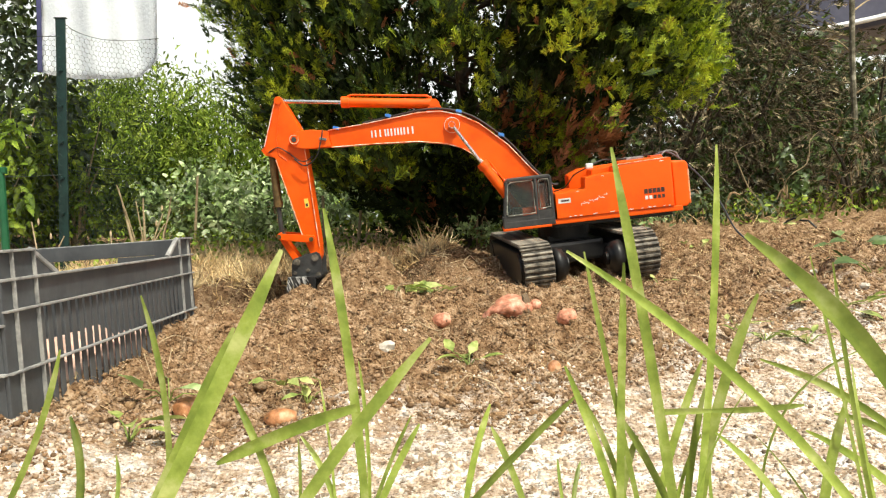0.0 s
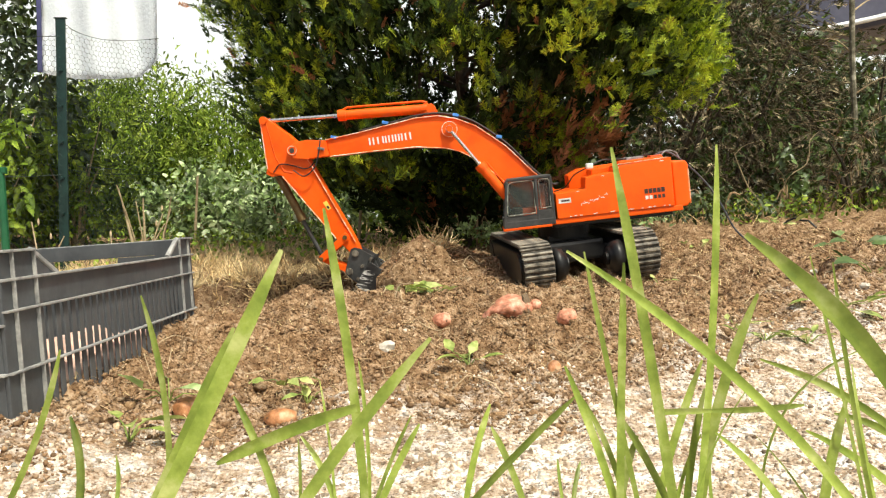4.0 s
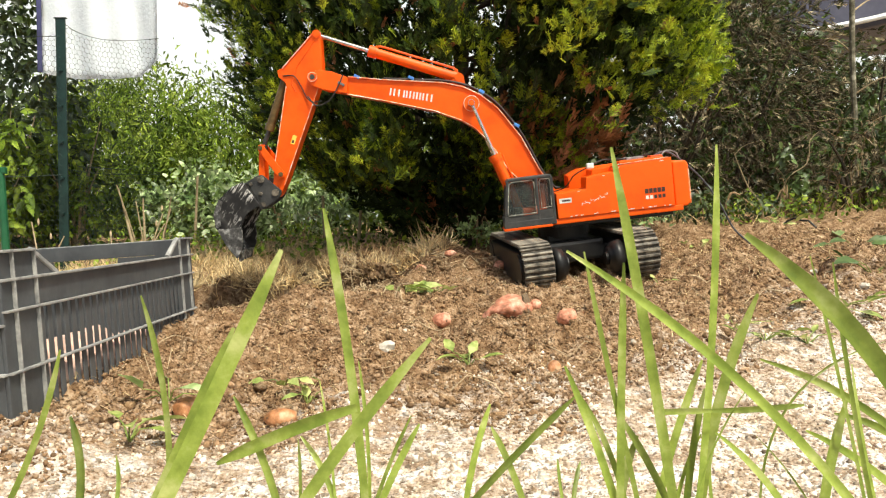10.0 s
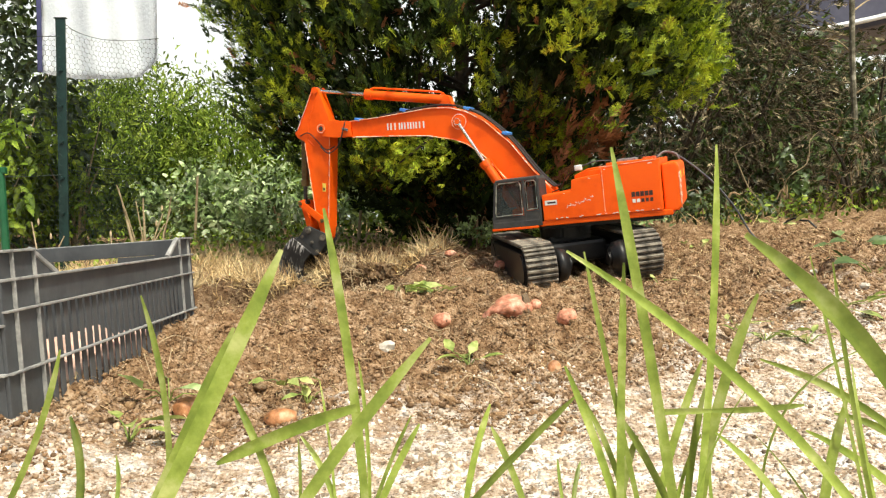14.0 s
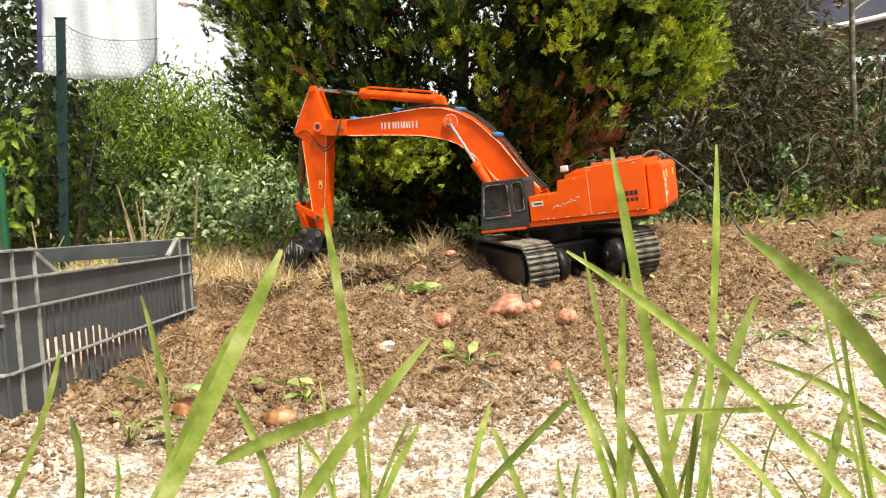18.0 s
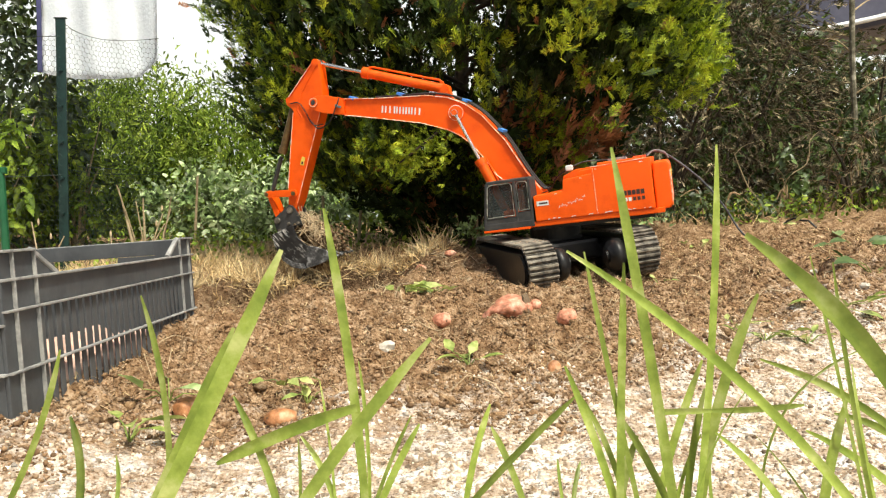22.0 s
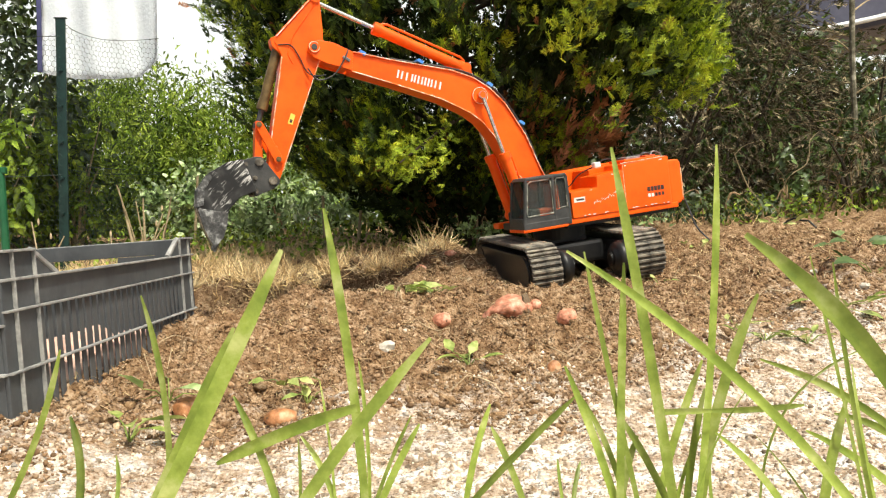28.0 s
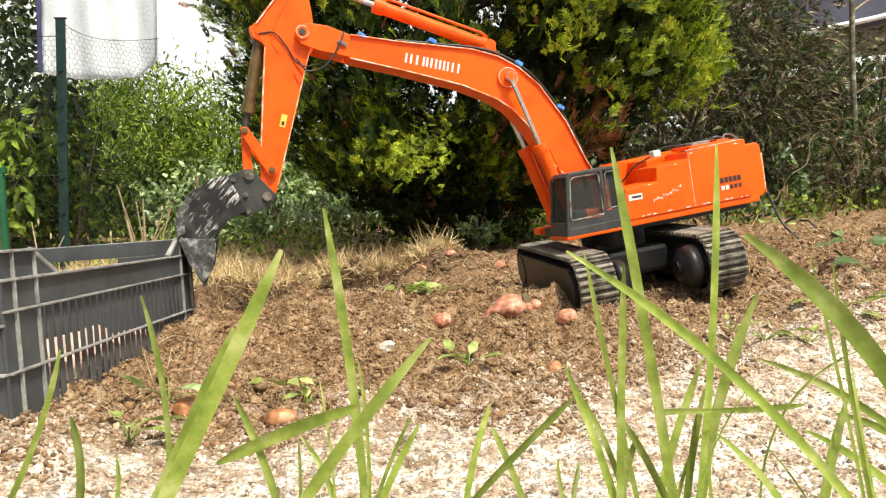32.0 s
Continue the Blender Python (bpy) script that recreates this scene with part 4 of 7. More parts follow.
    # arm
    prof = [(-0.105, 0.018), (-0.108, 0.027), (-0.102, 0.034), (0.002, 0.079), (0.016, 0.078), (0.038, 0.056), (0.240, 0.022), (0.285, 0.011),
            (0.298, 0.006), (0.300, -0.006), (0.290, -0.012), (0.270, -0.0145), (0.014, -0.0200), (-0.012, -0.0190), (-0.040, -0.0095)]
    arm = part("arm", plate(prof, -0.0195, 0.0195, 0.0016), M_ORANGE, ex, "orange dipper arm with a yellow sticker")
    moving["arm"] = arm
    for line in ([(-0.098, 0.033), (0.004, 0.077)], [(0.04, 0.0553), (0.235, 0.0225)], [(0.015, -0.0195), (0.265, -0.0140)]):
        part("flange", plate(strip(line, 0.0012), -0.0222, 0.0222, 0.0004, seg=1), M_ORANGE, arm)
        for s in (-1, 1):
            part("worn_rim", tube([(x, s * 0.0224, z) for x, z in line], 0.0011, 5), M_ORANGE_EDGE, arm)
    for s in (-1, 1):
        part("arm_rib", tube([(-0.098, s * 0.0197, 0.020), (-0.01, s * 0.0197, 0.046), (0.03, s * 0.0197, 0.046), (0.045, s * 0.0197, 0.03)], 0.0014, 6), M_ORANGE, arm)
        part("pin_boss", rod((-0.0985, s * 0.019, 0.025), (-0.0985, s * 0.024, 0.025), 0.0095, n=20, bevel=0.001), M_ORANGE, arm)
        part("pin_boss", rod((0.2434, s * 0.019, 0.0016), (0.2434, s * 0.027, 0.0016), 0.0085, n=20, bevel=0.001), M_ORANGE, arm)
    part("cylinder_lug", plate([(0.0, 0.074), (0.012, 0.088), (0.026, 0.080), (0.034, 0.060)], -0.0175, 0.0175, 0.001), M_ORANGE, arm)
    st = part("sticker", block(0.144, 0.166, 0.0196, 0.0201, -0.0055, 0.0045), M_YELLOW, arm, "yellow warning sticker")
    part("sticker_bar", block(0.156, 0.163, 0.0201, 0.0204, -0.003, 0.002), M_DARKPRINT, st)
    part("arm_hose", tube(curve_points([(0.02, 0.020, 0.070), (0.012, 0.0225, 0.045), (0.030, 0.0225, 0.02), (0.05, 0.0225, 0.0), (0.055, 0.028, -0.018), (0.046, 0.034, -0.040)]), 0.0014, 8), M_RUBBER, arm)

    # bucket
    outer = [(0.016, 0.0755), (0.037, 0.090), (0.078, 0.102), (0.114, 0.096), (0.142, 0.074), (0.162, 0.040), (0.1783, 0.0)]
    inner = [(0.172, -0.001), (0.154, 0.036), (0.135, 0.067), (0.110, 0.087), (0.078, 0.093), (0.041, 0.082), (0.022, 0.0690)]
    hw = 0.058
    b = plate(outer + inner, -hw, hw, 0.0006, seg=1)
    bucket = part("bucket", b, M_BUCKET, ex, "black digging bucket with scratched bare steel")
    moving["bucket"] = bucket
    for s in (-1, 1):
        y0, y1 = sorted((s * hw, s * (hw + 0.003)))
        cheek = [(0.012, 0.0745), (0.037, 0.0915), (0.078, 0.1035), (0.115, 0.0965), (0.1435, 0.072), (0.164, 0.038), (0.180, -0.003), (0.152, -0.002), (0.128, 0.010), (0.106, 0.026), (0.072, 0.028), (0.040, 0.012)]
        part("cheek_plate", plate(cheek, y0, y1, 0.0008, seg=1), M_BUCKET, bucket)
        y0, y1 = sorted((s * (hw + 0.0032), s * (hw + 0.0052)))
        part("side_cutter", plate([(0.180, -0.003), (0.152, -0.002), (0.128, 0.010), (0.110, 0.0245), (0.1400, 0.070), (0.1435, 0.071), (0.164, 0.038)], y0, y1, 0.0006, seg=1), M_BUCKET_LIP, bucket)
        part("wear_strip", plate([(0.078, 0.1035), (0.115, 0.0975), (0.1435, 0.075), (0.130, 0.068), (0.108, 0.086), (0.078, 0.092)], y0, y1, 0.0006, seg=1), M_BUCKET_LIP, bucket)
    part("coupler_plate", plate([(0.014, 0.0700), (0.018, 0.0660), (0.046, 0.0040), (0.050, 0.0060), (0.024, 0.0720)], -0.056, 0.056, 0.001), M_BLACK, bucket)
    for i in range(5):
        y = -0.046 + i * 0.023
        part("tooth", plate([(0.166, 0.006), (0.162, -0.002), (0.184, -0.010), (0.186, -0.008)], y - 0.006, y + 0.006, 0.001), M_BUCKET_LIP, bucket)
    for s in (-1, 1):
        y0, y1 = sorted((s * 0.023, s * 0.029))
        ear = part("bucket_ear", plate([(-0.012, -0.009), (-0.004, -0.0135), (0.010, -0.0125), (0.046, 0.004), (0.060, 0.030), (0.054, 0.088), (0.032, 0.0835), (-0.012, 0.0595), (-0.021, 0.050), (-0.020, 0.040)], y0, y1, 0.0012), M_CAB, bucket)
        for x, z in ((0, 0), (-0.010, 0.046)):
            part("pin_head", rod((x, s * 0.028, z), (x, s * 0.034, z), 0.0085, n=20, bevel=0.0012), M_TRACKSHOE, ear)
        for x, z, r in ((0.040, 0.012, 0.0065), (0.012, 0.062, 0.0045), (0.040, 0.058, 0.0045), (0.020, 0.030, 0.0045)):
            part("pin_head", rod((x, s * 0.028, z), (x, s * 0.033, z), r, n=18, bevel=0.001), M_TRACKSHOE, ear)

    # cylinders: barrels and rods slide along one another
    for s in (1, -1):
        own = rod((-0.008, 0, 0), (0.140, 0, 0), 0.0118, n=24, bevel=0.001)
        rod((0.136, 0, 0), (0.152, 0, 0), 0.0142, n=24, bm=own, bevel=0.001)
        rod((0, -0.010, 0), (0, 0.010, 0), 0.0135, n=18, bm=own)
        own.transform(Matrix.Translation((0, s * 0.040, 0)))
        o = part("boom_cylinder", own, M_ORANGE, ex)
        moving.setdefault("boom_barrel", []).append(o)
        part("oil_pipe", tube(curve_points([(0.01, s * 0.040, 0.015), (0.07, s * 0.040, 0.0165), (0.145, s * 0.040, 0.016)]), 0.0020, 8), M_ORANGE, o)
        own = rod((0, 0, 0), (0.160, 0, 0), 0.0042, n=18)
        rod((0, -0.005, 0), (0, 0.005, 0), 0.0085, n=18, bm=own)
        own.transform(Matrix.Translation((0, s * 0.040, 0)))
        moving.setdefault("boom_rod", []).append(part("piston_rod", own, M_CHROME, ex, "bright steel piston rod"))
    own = rod((-0.004, 0, 0), (0.215, 0, 0), 0.0118, n=24, bevel=0.001)
    rod((0.206, 0, 0), (0.226, 0, 0), 0.0142, n=24, bm=own, bevel=0.001)
    rod((0.006, 0, 0), (0.018, 0, 0), 0.0138, n=24, bm=own, bevel=0.001)
    rod((0, -0.014, 0), (0, 0.014, 0), 0.011, n=18, bm=own)
    o = part("arm_cylinder", own, M_ORANGE, ex)
    moving["arm_barrel"] = [o]
    part("oil_pipe", tube([(0.008, 0.004, 0.014), (0.02, 0.004, 0.0185), (0.20, 0.004, 0.0175), (0.212, 0.004, 0.0135)], 0.0026, 8), M_ORANGE, o)
    moving["arm_rod"] = [part("piston_rod", rod((0, -0.008, 0), (0, 0.008, 0), 0.010, n=18, bm=rod((0, 0, 0), (0.250, 0, 0), 0.0050, n=18)), M_CHROME, ex, "bright steel piston rod")]
    own = rod((-0.004, 0, 0), (0.125, 0, 0), 0.0100, n=22, bevel=0.001)
    rod((0, -0.012, 0), (0, 0.012, 0), 0.0095, n=18, bm=own)
    o = part("bucket_cylinder", own, M_BRASS, ex, "dull brass bucket cylinder")
    moving["bucket_barrel"] = [o]
    part("gland", rod((0.117, 0, 0), (0.134, 0, 0), 0.0115, n=22, bevel=0.001), M_BRASS, o)
    moving["bucket_rod"] = [part("piston_rod", rod((0, -0.012, 0), (0, 0.012, 0), 0.0085, n=18, bm=rod((0, 0, 0), (0.105, 0, 0), 0.0055, n=18)), M_CAB, ex, "dark piston rod")]
    for s in (1, -1):
        y0, y1 = sorted((s * 0.0235, s * 0.0285))
        own = plate([(-0.009, -0.006), (-0.005, -0.0095), (0.0795, -0.008), (0.0875, 0.0), (0.0795, 0.008), (-0.005, 0.0095), (-0.009, 0.006)], y0, y1, 0.0012)
        o = part("rocker_link", own, M_ORANGE, ex)
        moving.setdefault("rocker", []).append(o)
        for x in (0, 0.0795):
            part("link_pin", rod((x, s * 0.028, 0), (x, s * 0.032, 0), 0.0055, n=16, bevel=0.0008), M_BRASS, o)
    own = plate([(-0.008, -0.006), (0.0757, -0.0085), (0.083, 0.0), (0.0757, 0.0085), (-0.008, 0.006)], -0.018, 0.018, 0.0015)
    moving["push"] = [part("push_link", own, M_ORANGE, ex)]
    return ex, moving


EXCAVATOR, MOVING = build_excavator()


# ---- small stones, crumbs, straw and roots on the ground ----


def ico():
    b = bmesh.new()
    bmesh.ops.create_icosphere(b, subdivisions=1, radius=1)
    v = np.array([p.co[:] for p in b.verts])
    f = np.array([[p.index for p in q.verts] for q in b.faces])
    b.free()
    return v * (0.45 + 0.9 * np.random.default_rng(11).random((len(v), 1))), f


ICO_V, ICO_F = ico()
OCT_V = np.array([(1, 0, 0), (-0.8, 0.2, 0), (0, 0.9, 0.1), (0.2, -1, 0), (0.1, 0.1, 1), (0, 0, -0.8)])
OCT_F = np.array([(0, 2, 4), (2, 1, 4), (1, 3, 4), (3, 0, 4), (2, 0, 5), (1, 2, 5), (3, 1, 5), (0, 3, 5)])
# a flat strip of two quads, bent upwards in the middle; and a folded leaf
STRIP_V, STRIP_F = [(-.5, -.5, 0), (-.5, .5, 0), (0, -.5, .18), (0, .5, .18), (.5, -.25, 0), (.5, .25, 0)], [(0, 2, 3, 1), (2, 4, 5, 3)]
BLADE_V = [(0, -.5, 0), (0, .5, 0), (.45, -.4, .06), (.45, .4, .06), (1, -.05, -.12), (1, .05, -.12)]
LEAF_V = [(0, 0, 0), (.35, -.34, .07), (.4, 0, -.02), (.35, .34, .07), (.75, -.22, .03), (.8, 0, -.06), (.75, .22, .03), (1.05, 0, -.12)]
LEAF_F = [(0, 1, 2), (0, 2, 3), (1, 4, 5), (1, 5, 2), (2, 5, 6), (2, 6, 3), (4, 7, 5), (5, 7, 6)]


def on_land(x, y, up=0.0):
    return np.stack([x, y, land(x, y) + up], 1)


def build_crumbs():
    n = 72000
    x, y = RNG.uniform(-0.62, 1.25, n), 0.66 + 1.5 * RNG.random(n) ** 1.15
    k = y > 0.90 + 0.50 * np.clip(x, -0.5, 0.8) + 0.40 * (vnoise(x, y, 9) - 0.5)
    x, y = x[k], y[k]
    s = 0.0009 + 0.0050 * RNG.random(len(x)) ** 9 + 0.0016 * RNG.random(len(x))
    s = np.stack([s * RNG.uniform(0.9, 1.6, len(x)), s * RNG.uniform(0.7, 1.1, len(x)), s * RNG.uniform(0.5, 0.9, len(x))], 1)
    ob = scatter("soil_crumbs", OCT_V, OCT_F, frames_of(on_land(x, y, 0.001), rand_dirs(len(x)) * np.array([1, 1, 0.5]), rand_dirs(len(x)), s), M_CLOD)
    tagged(ob, "loose brown soil crumbs on dug earth", "soil", kind="stuff")
    n = 1500
    x, y = RNG.uniform(-0.60, 1.2, n), 0.80 + 1.25 * RNG.random(n) ** 1.1
    k = y > 0.92 + 0.50 * np.clip(x, -0.5, 0.8) + 0.40 * (vnoise(x, y, 9) - 0.5)
    x, y = x[k], y[k]
    s = 0.0030 + 0.009 * RNG.random(len(x)) ** 5
    s = np.stack([s * RNG.uniform(0.9, 1.5, len(x)), s * RNG.uniform(0.8, 1.2, len(x)), s * RNG.uniform(0.5, 0.9, len(x))], 1)
    ob = scatter("soil_lumps", ICO_V, ICO_F, frames_of(on_land(x, y, 0.001), rand_dirs(len(x)) * np.array([1, 1, 0.4]), rand_dirs(len(x)) + np.array([0, 0, 1.0]), s), M_LUMP)
    tagged(ob, "crumbly brown soil lumps of dug earth", "soil", kind="stuff")
    # short curled fibres of root and straw all over the dug earth
    n = 12000
    x, y = RNG.uniform(-0.62, 1.3, n), 0.75 + 1.5 * RNG.random(n)
    k = y > 0.94 + 0.50 * np.clip(x, -0.5, 0.8) + 0.35 * (vnoise(x, y, 9) - 0.5)
    x, y = x[k], y[k]
    n = len(x)
    ax = RNG.normal(size=(n, 3)) * np.array([1, 1, 0.35])
    size = np.stack([0.005 + 0.016 * RNG.random(n) ** 2, RNG.uniform(0.0006, 0.0012, n), RNG.uniform(0.006, 0.02, n)], 1)
    ob = scatter("root_fibre", STRIP_V, STRIP_F, frames_of(on_land(x, y, 0.002), ax, rand_dirs(n) * 0.6 + np.array([0, -0.2, 0.8]), size), M_FIBRE)
    tagged(ob, "brown root fibres and chaff in the dug earth", "fibres", kind="stuff")
    n = 40000
    x, y = RNG.uniform(-0.6, 1.0, n), RNG.uniform(0.45, 1.3, n)
    k = y < 1.02 + 0.48 * np.clip(x, -0.4, 0.8) + 0.3 * (vnoise(x, y, 9) - 0.5)
    x, y = x[k], y[k]
    s = 0.0008 + 0.0042 * RNG.random(len(x)) ** 4
    ob = scatter("pale_grit", OCT_V, OCT_F, frames_of(on_land(x, y), rand_dirs(len(x)), rand_dirs(len(x)), s), M_SANDGRAIN)
    tagged(ob, "pale sand grains and grit on the ground", "gravel", kind="stuff")
    # straw and fine roots lying about
    n = 2600
    x, y = RNG.uniform(-0.6, 1.2, n), RNG.uniform(0.8, 2.2, n)
    y = np.where(y < 1.0 + 0.45 * x, y + 0.8, y)
    ax = RNG.normal(size=(n, 3)) * np.array([1, 1, 0.16])
    size = np.stack([0.010 + 0.04 * RNG.random(n) ** 2.5, RNG.uniform(0.0005, 0.0011, n), RNG.uniform(0.01, 0.05, n)], 1)
    ob = scatter("straw_litter", STRIP_V, STRIP_F, frames_of(on_land(x, y, 0.003), ax, rand_dirs(n) * 0.3 + np.array([0, 0, 1.0]), size), M_STRAW)
    tagged(ob, "short dry straw scattered over earth", "straw", kind="stuff")
    rr = random.Random(21)
    own = bmesh.new()
    for i in range(150):
        if i < 100:
            px, py = rr.uniform(-0.5, 0.7), rr.uniform(0.95, 1.9)
        else:
            px, py = rr.gauss(-0.15, 0.16), rr.gauss(2.0, 0.1)
        a, L = rr.uniform(0, 6.28), rr.uniform(0.03, 0.10)
        pts = []
        for k in range(6):
            q = k / 5
            qx, qy = px + math.cos(a) * L * q, py + math.sin(a) * L * q
            pts.append((qx, qy, zl(qx, qy) + 0.002 + 0.018 * math.sin(q * 3.1) * rr.random()))
            a += rr.uniform(-0.6, 0.6)
        tube(pts, rr.uniform(0.0007, 0.0014), 4, own, taper=0.0004)
    tagged(part("root_litter", own, M_ROOT), "pale thin roots lying on dug earth", "roots", kind="stuff")


build_crumbs()


# ---- potatoes and stones ----
def lump(rx, ry, rz, seed, bend=0.0, rough=0.08, sub=3):
    b = bmesh.new()
    bmesh.ops.create_icosphere(b, subdivisions=sub, radius=1)
    off = Vector((seed * 3.7, seed * 1.3, seed * 0.7))
    for v in b.verts:
        k = 1 + rough * 2 * noise.noise(v.co * 1.4 + off) + rough * 0.5 * noise.noise(v.co * 4 + off)
        taper = 1 - bend * 0.66 * min(max((0.35 - v.co.x) / 1.35, 0), 1)
        v.co = Vector((v.co.x * rx * k, v.co.y * ry * k * taper, v.co.z * rz * k * taper - bend * rz * 1.2 * min(0, v.co.x) ** 2))
    return b


def potato(x, y, rx, ry, rz, turn, seed, label, z=None, bend=0.0, sink=0.25, dirt=True):
    at = pose(x, y, (zl(x, y) + rz * (1 - 2 * sink)) if z is None else z, 0, 0, turn)
    ob = part("potato", lump(rx, ry, rz, seed, bend), M_POTATO, smooth=True)
    ob.matrix_basis = at
    tagged(ob, label, "potato", "dug potatoes")
    if dirt:
        rr = random.Random(seed)
        own = bmesh.new()
        for i in range(9):
            d = Vector((rr.gauss(0, 1), rr.gauss(-0.4, 1), rr.gauss(0, 1))).normalized()
            k = lump(rr.uniform(0.06, 0.2) * rz, rr.uniform(0.06, 0.2) * rz, 0.06 * rz, seed + i, sub=1)
            k.transform(Matrix.Translation((d.x * rx * 0.97, d.y * ry * 0.97, d.z * rz * 0.97)) @ d.to_track_quat("Z", "Y").to_matrix().to_4x4())
            merge(own, k)
        if bend:
            k = lump(rz * 0.75, rz * 0.85, rz * 0.22, seed + 20, rough=0.3, sub=2)
            d = Vector((0.80, -0.50, 0.34)).normalized()
            k.transform(Matrix.Translation((d.x * rx * 0.84, d.y * ry * 0.92, d.z * rz * 0.86)) @ d.to_track_quat("Z", "Y").to_matrix().to_4x4())
            merge(own, k)
        tagged(part("stuck_earth", own, M_POTATO_DIRT, ob), "dark earth stuck to the skin", kind="stuff")
    return ob


potato(-0.002, 1.337, 0.0167, 0.0133, 0.0144, 10, 1, "small red potato half buried in brown earth", sink=0.38)
potato(0.110, 1.324, 0.0483, 0.0386, 0.0233, 8, 2, "large salmon-red potato with earth-stained end lying on earth", bend=0.9, sink=0.38)
potato(0.208, 1.276, 0.0187, 0.0150, 0.0147, 20, 3, "reddish potato with broken dirty end on earth", sink=0.38)
potato(-0.191, 0.896, 0.0197, 0.0157, 0.0117, 5, 4, "brown-red potato half covered by earth").data.materials[0] = M_POTATO_BROWN
potato(0.160, 1.095, 0.0113, 0.0090, 0.0135, 0, 5, "small brown potato in the slope", sink=0.38).data.materials[0] = M_POTATO_BROWN
potato(-0.299, 0.896, 0.0184, 0.0147, 0.0138, 30, 6, "dark brown potato among green leaves", sink=0.38).data.materials[0] = M_POTATO_BROWN
potato(0.159, 1.311, 0.0096, 0.0077, 0.0091, 0, 7, "small reddish potato behind a larger one", sink=0.38)



def stone(x, y, r, seed):
    ob = part("stone", lump(r, r * 0.8, r * 0.7, seed, rough=0.25, sub=2), M_STONE)
    ob.matrix_basis = pose(x, y, zl(x, y) + r * 0.3, 0, 0, seed * 40)
    tagged(ob, "small whitish stone lying on the earth", "stone", "stones on the earth")


stone(-0.083, 1.112, 0.0139, 1)
stone(-0.080, 0.968, 0.0050, 2)
stone(0.004, 1.346, 0.0079, 3)
stone(0.357, 1.146, 0.0051, 4)
stone(-0.290, 2.140, 0.0095, 5)
stone(0.064, 0.712, 0.0052, 6)
stone(-0.013, 0.722, 0.0043, 7)
stone(-0.234, 0.708, 0.0042, 8)
stone(0.093, 0.708, 0.0047, 9)
stone(0.354, 0.702, 0.0047, 10)
stone(-0.060, 1.182, 0.0052, 11)
stone(-0.178, 1.074, 0.0047, 12)
stone(0.287, 1.152, 0.0042, 13)
stone(0.529, 1.416, 0.0063, 14)
stone(0.686, 1.418, 0.0084, 15)
stone(0.719, 1.304, 0.0086, 16)


def build_crate_potatoes():
    rr = random.Random(9)
    for i in range(56):
        k = i % 28
        x, y = -0.472 - 0.060 * (k % 4) - rr.uniform(0, 0.02), 0.800 + 0.066 * (k // 4) + rr.uniform(-0.01, 0.01)
        lvl = (0.056 if i < 28 else 0.026) + (x + 0.43) * 0.105
        ob = potato(x, y, rr.uniform(0.030, 0.036), rr.uniform(0.022, 0.028), rr.uniform(0.020, 0.025), rr.uniform(60, 120), 100 + i,
                    "pale red potato lying in the grey crate", z=lvl + 0.008 * (k % 2), dirt=False)
        # paler skin carries the light that falls between the slats
        ob.data.materials[0] = M_POTATO_SUNLIT


build_crate_potatoes()


# ---- weeds between the clods ----
def weed(x, y, leaves, size, spread, label, seed, mat=None):
    rr = random.Random(seed)
    w = thing("weed_plant", label, "weed", "weeds in the earth", at=pose(x, y, zl(x, y) - 0.002))
    stem = bmesh.new()
    for i in range(leaves):
        a, e = rr.uniform(0, 6.28), rr.uniform(0.0, 0.55)
        L = size * rr.uniform(0.45, 0.95)
        tip = Vector((math.cos(a) * spread * rr.uniform(0.3, 1), math.sin(a) * spread * rr.uniform(0.3, 1), size * e * 0.8 + 0.004))
        tube([(0, 0, 0), tip * 0.5 + Vector((0, 0, 0.006)), tip], 0.0011, 5, stem, taper=0.0006)
        own = bmesh.new()
        vs = [own.verts.new((p[0] * L, p[1] * L * 0.8, p[2] * L)) for p in LEAF_V]
        for f in LEAF_F:
            own.faces.new([vs[k] for k in f])
        bmesh.ops.subdivide_edges(own, edges=own.edges[:], cuts=1, smooth=0.5, use_grid_fill=True)
        own.transform(Matrix.Translation(tip) @ Matrix.Rotation(a + rr.uniform(-0.5, 0.5), 4, "Z") @ Matrix.Rotation(rr.uniform(-0.7, 0.3), 4, "Y") @ Matrix.Rotation(rr.uniform(-0.6, 0.6), 4, "X"))
        part("leaf", own, mat or M_WEED, w, smooth=True)
    part("stem", stem, M_WEED, w)


weed(-0.072, 1.472, 13, 0.044, 0.040, "pale green uprooted weed on the heap", 1)
weed(-0.017, 1.436, 8, 0.036, 0.034, "wilted weed leaves beside a red potato", 2)
weed(0.037, 1.074, 6, 0.045, 0.03, "green weed with oval leaves in the slope", 3)
weed(-0.206, 0.996, 7, 0.03, 0.045, "creeping green weed between clods", 4)
weed(-0.325, 0.904, 5, 0.05, 0.035, "grey-green leaves beside a dark potato", 5, M_LEAF_GREY)
weed(-0.323, 0.782, 5, 0.05, 0.03, "bright green oval leaves on the earth", 6)
weed(-0.168, 0.946, 4, 0.03, 0.02, "thin green seedlings beside a potato", 7)
weed(-0.441, 0.776, 2, 0.035, 0.008, "single round seedling leaf before the crate", 8)
weed(0.991, 1.840, 7, 0.1, 0.06, "broad-leaved dark green plant at the bed edge", 9, M_LEAF_IVY)
weed(0.706, 2.100, 8, 0.04, 0.05, "low green weeds near the machine", 10)
weed(0.484, 1.146, 9, 0.03, 0.06, "sparse light green seedlings in sand", 11)
weed(0.544, 1.138, 6, 0.03, 0.05, "sparse light green seedlings in sand", 12)
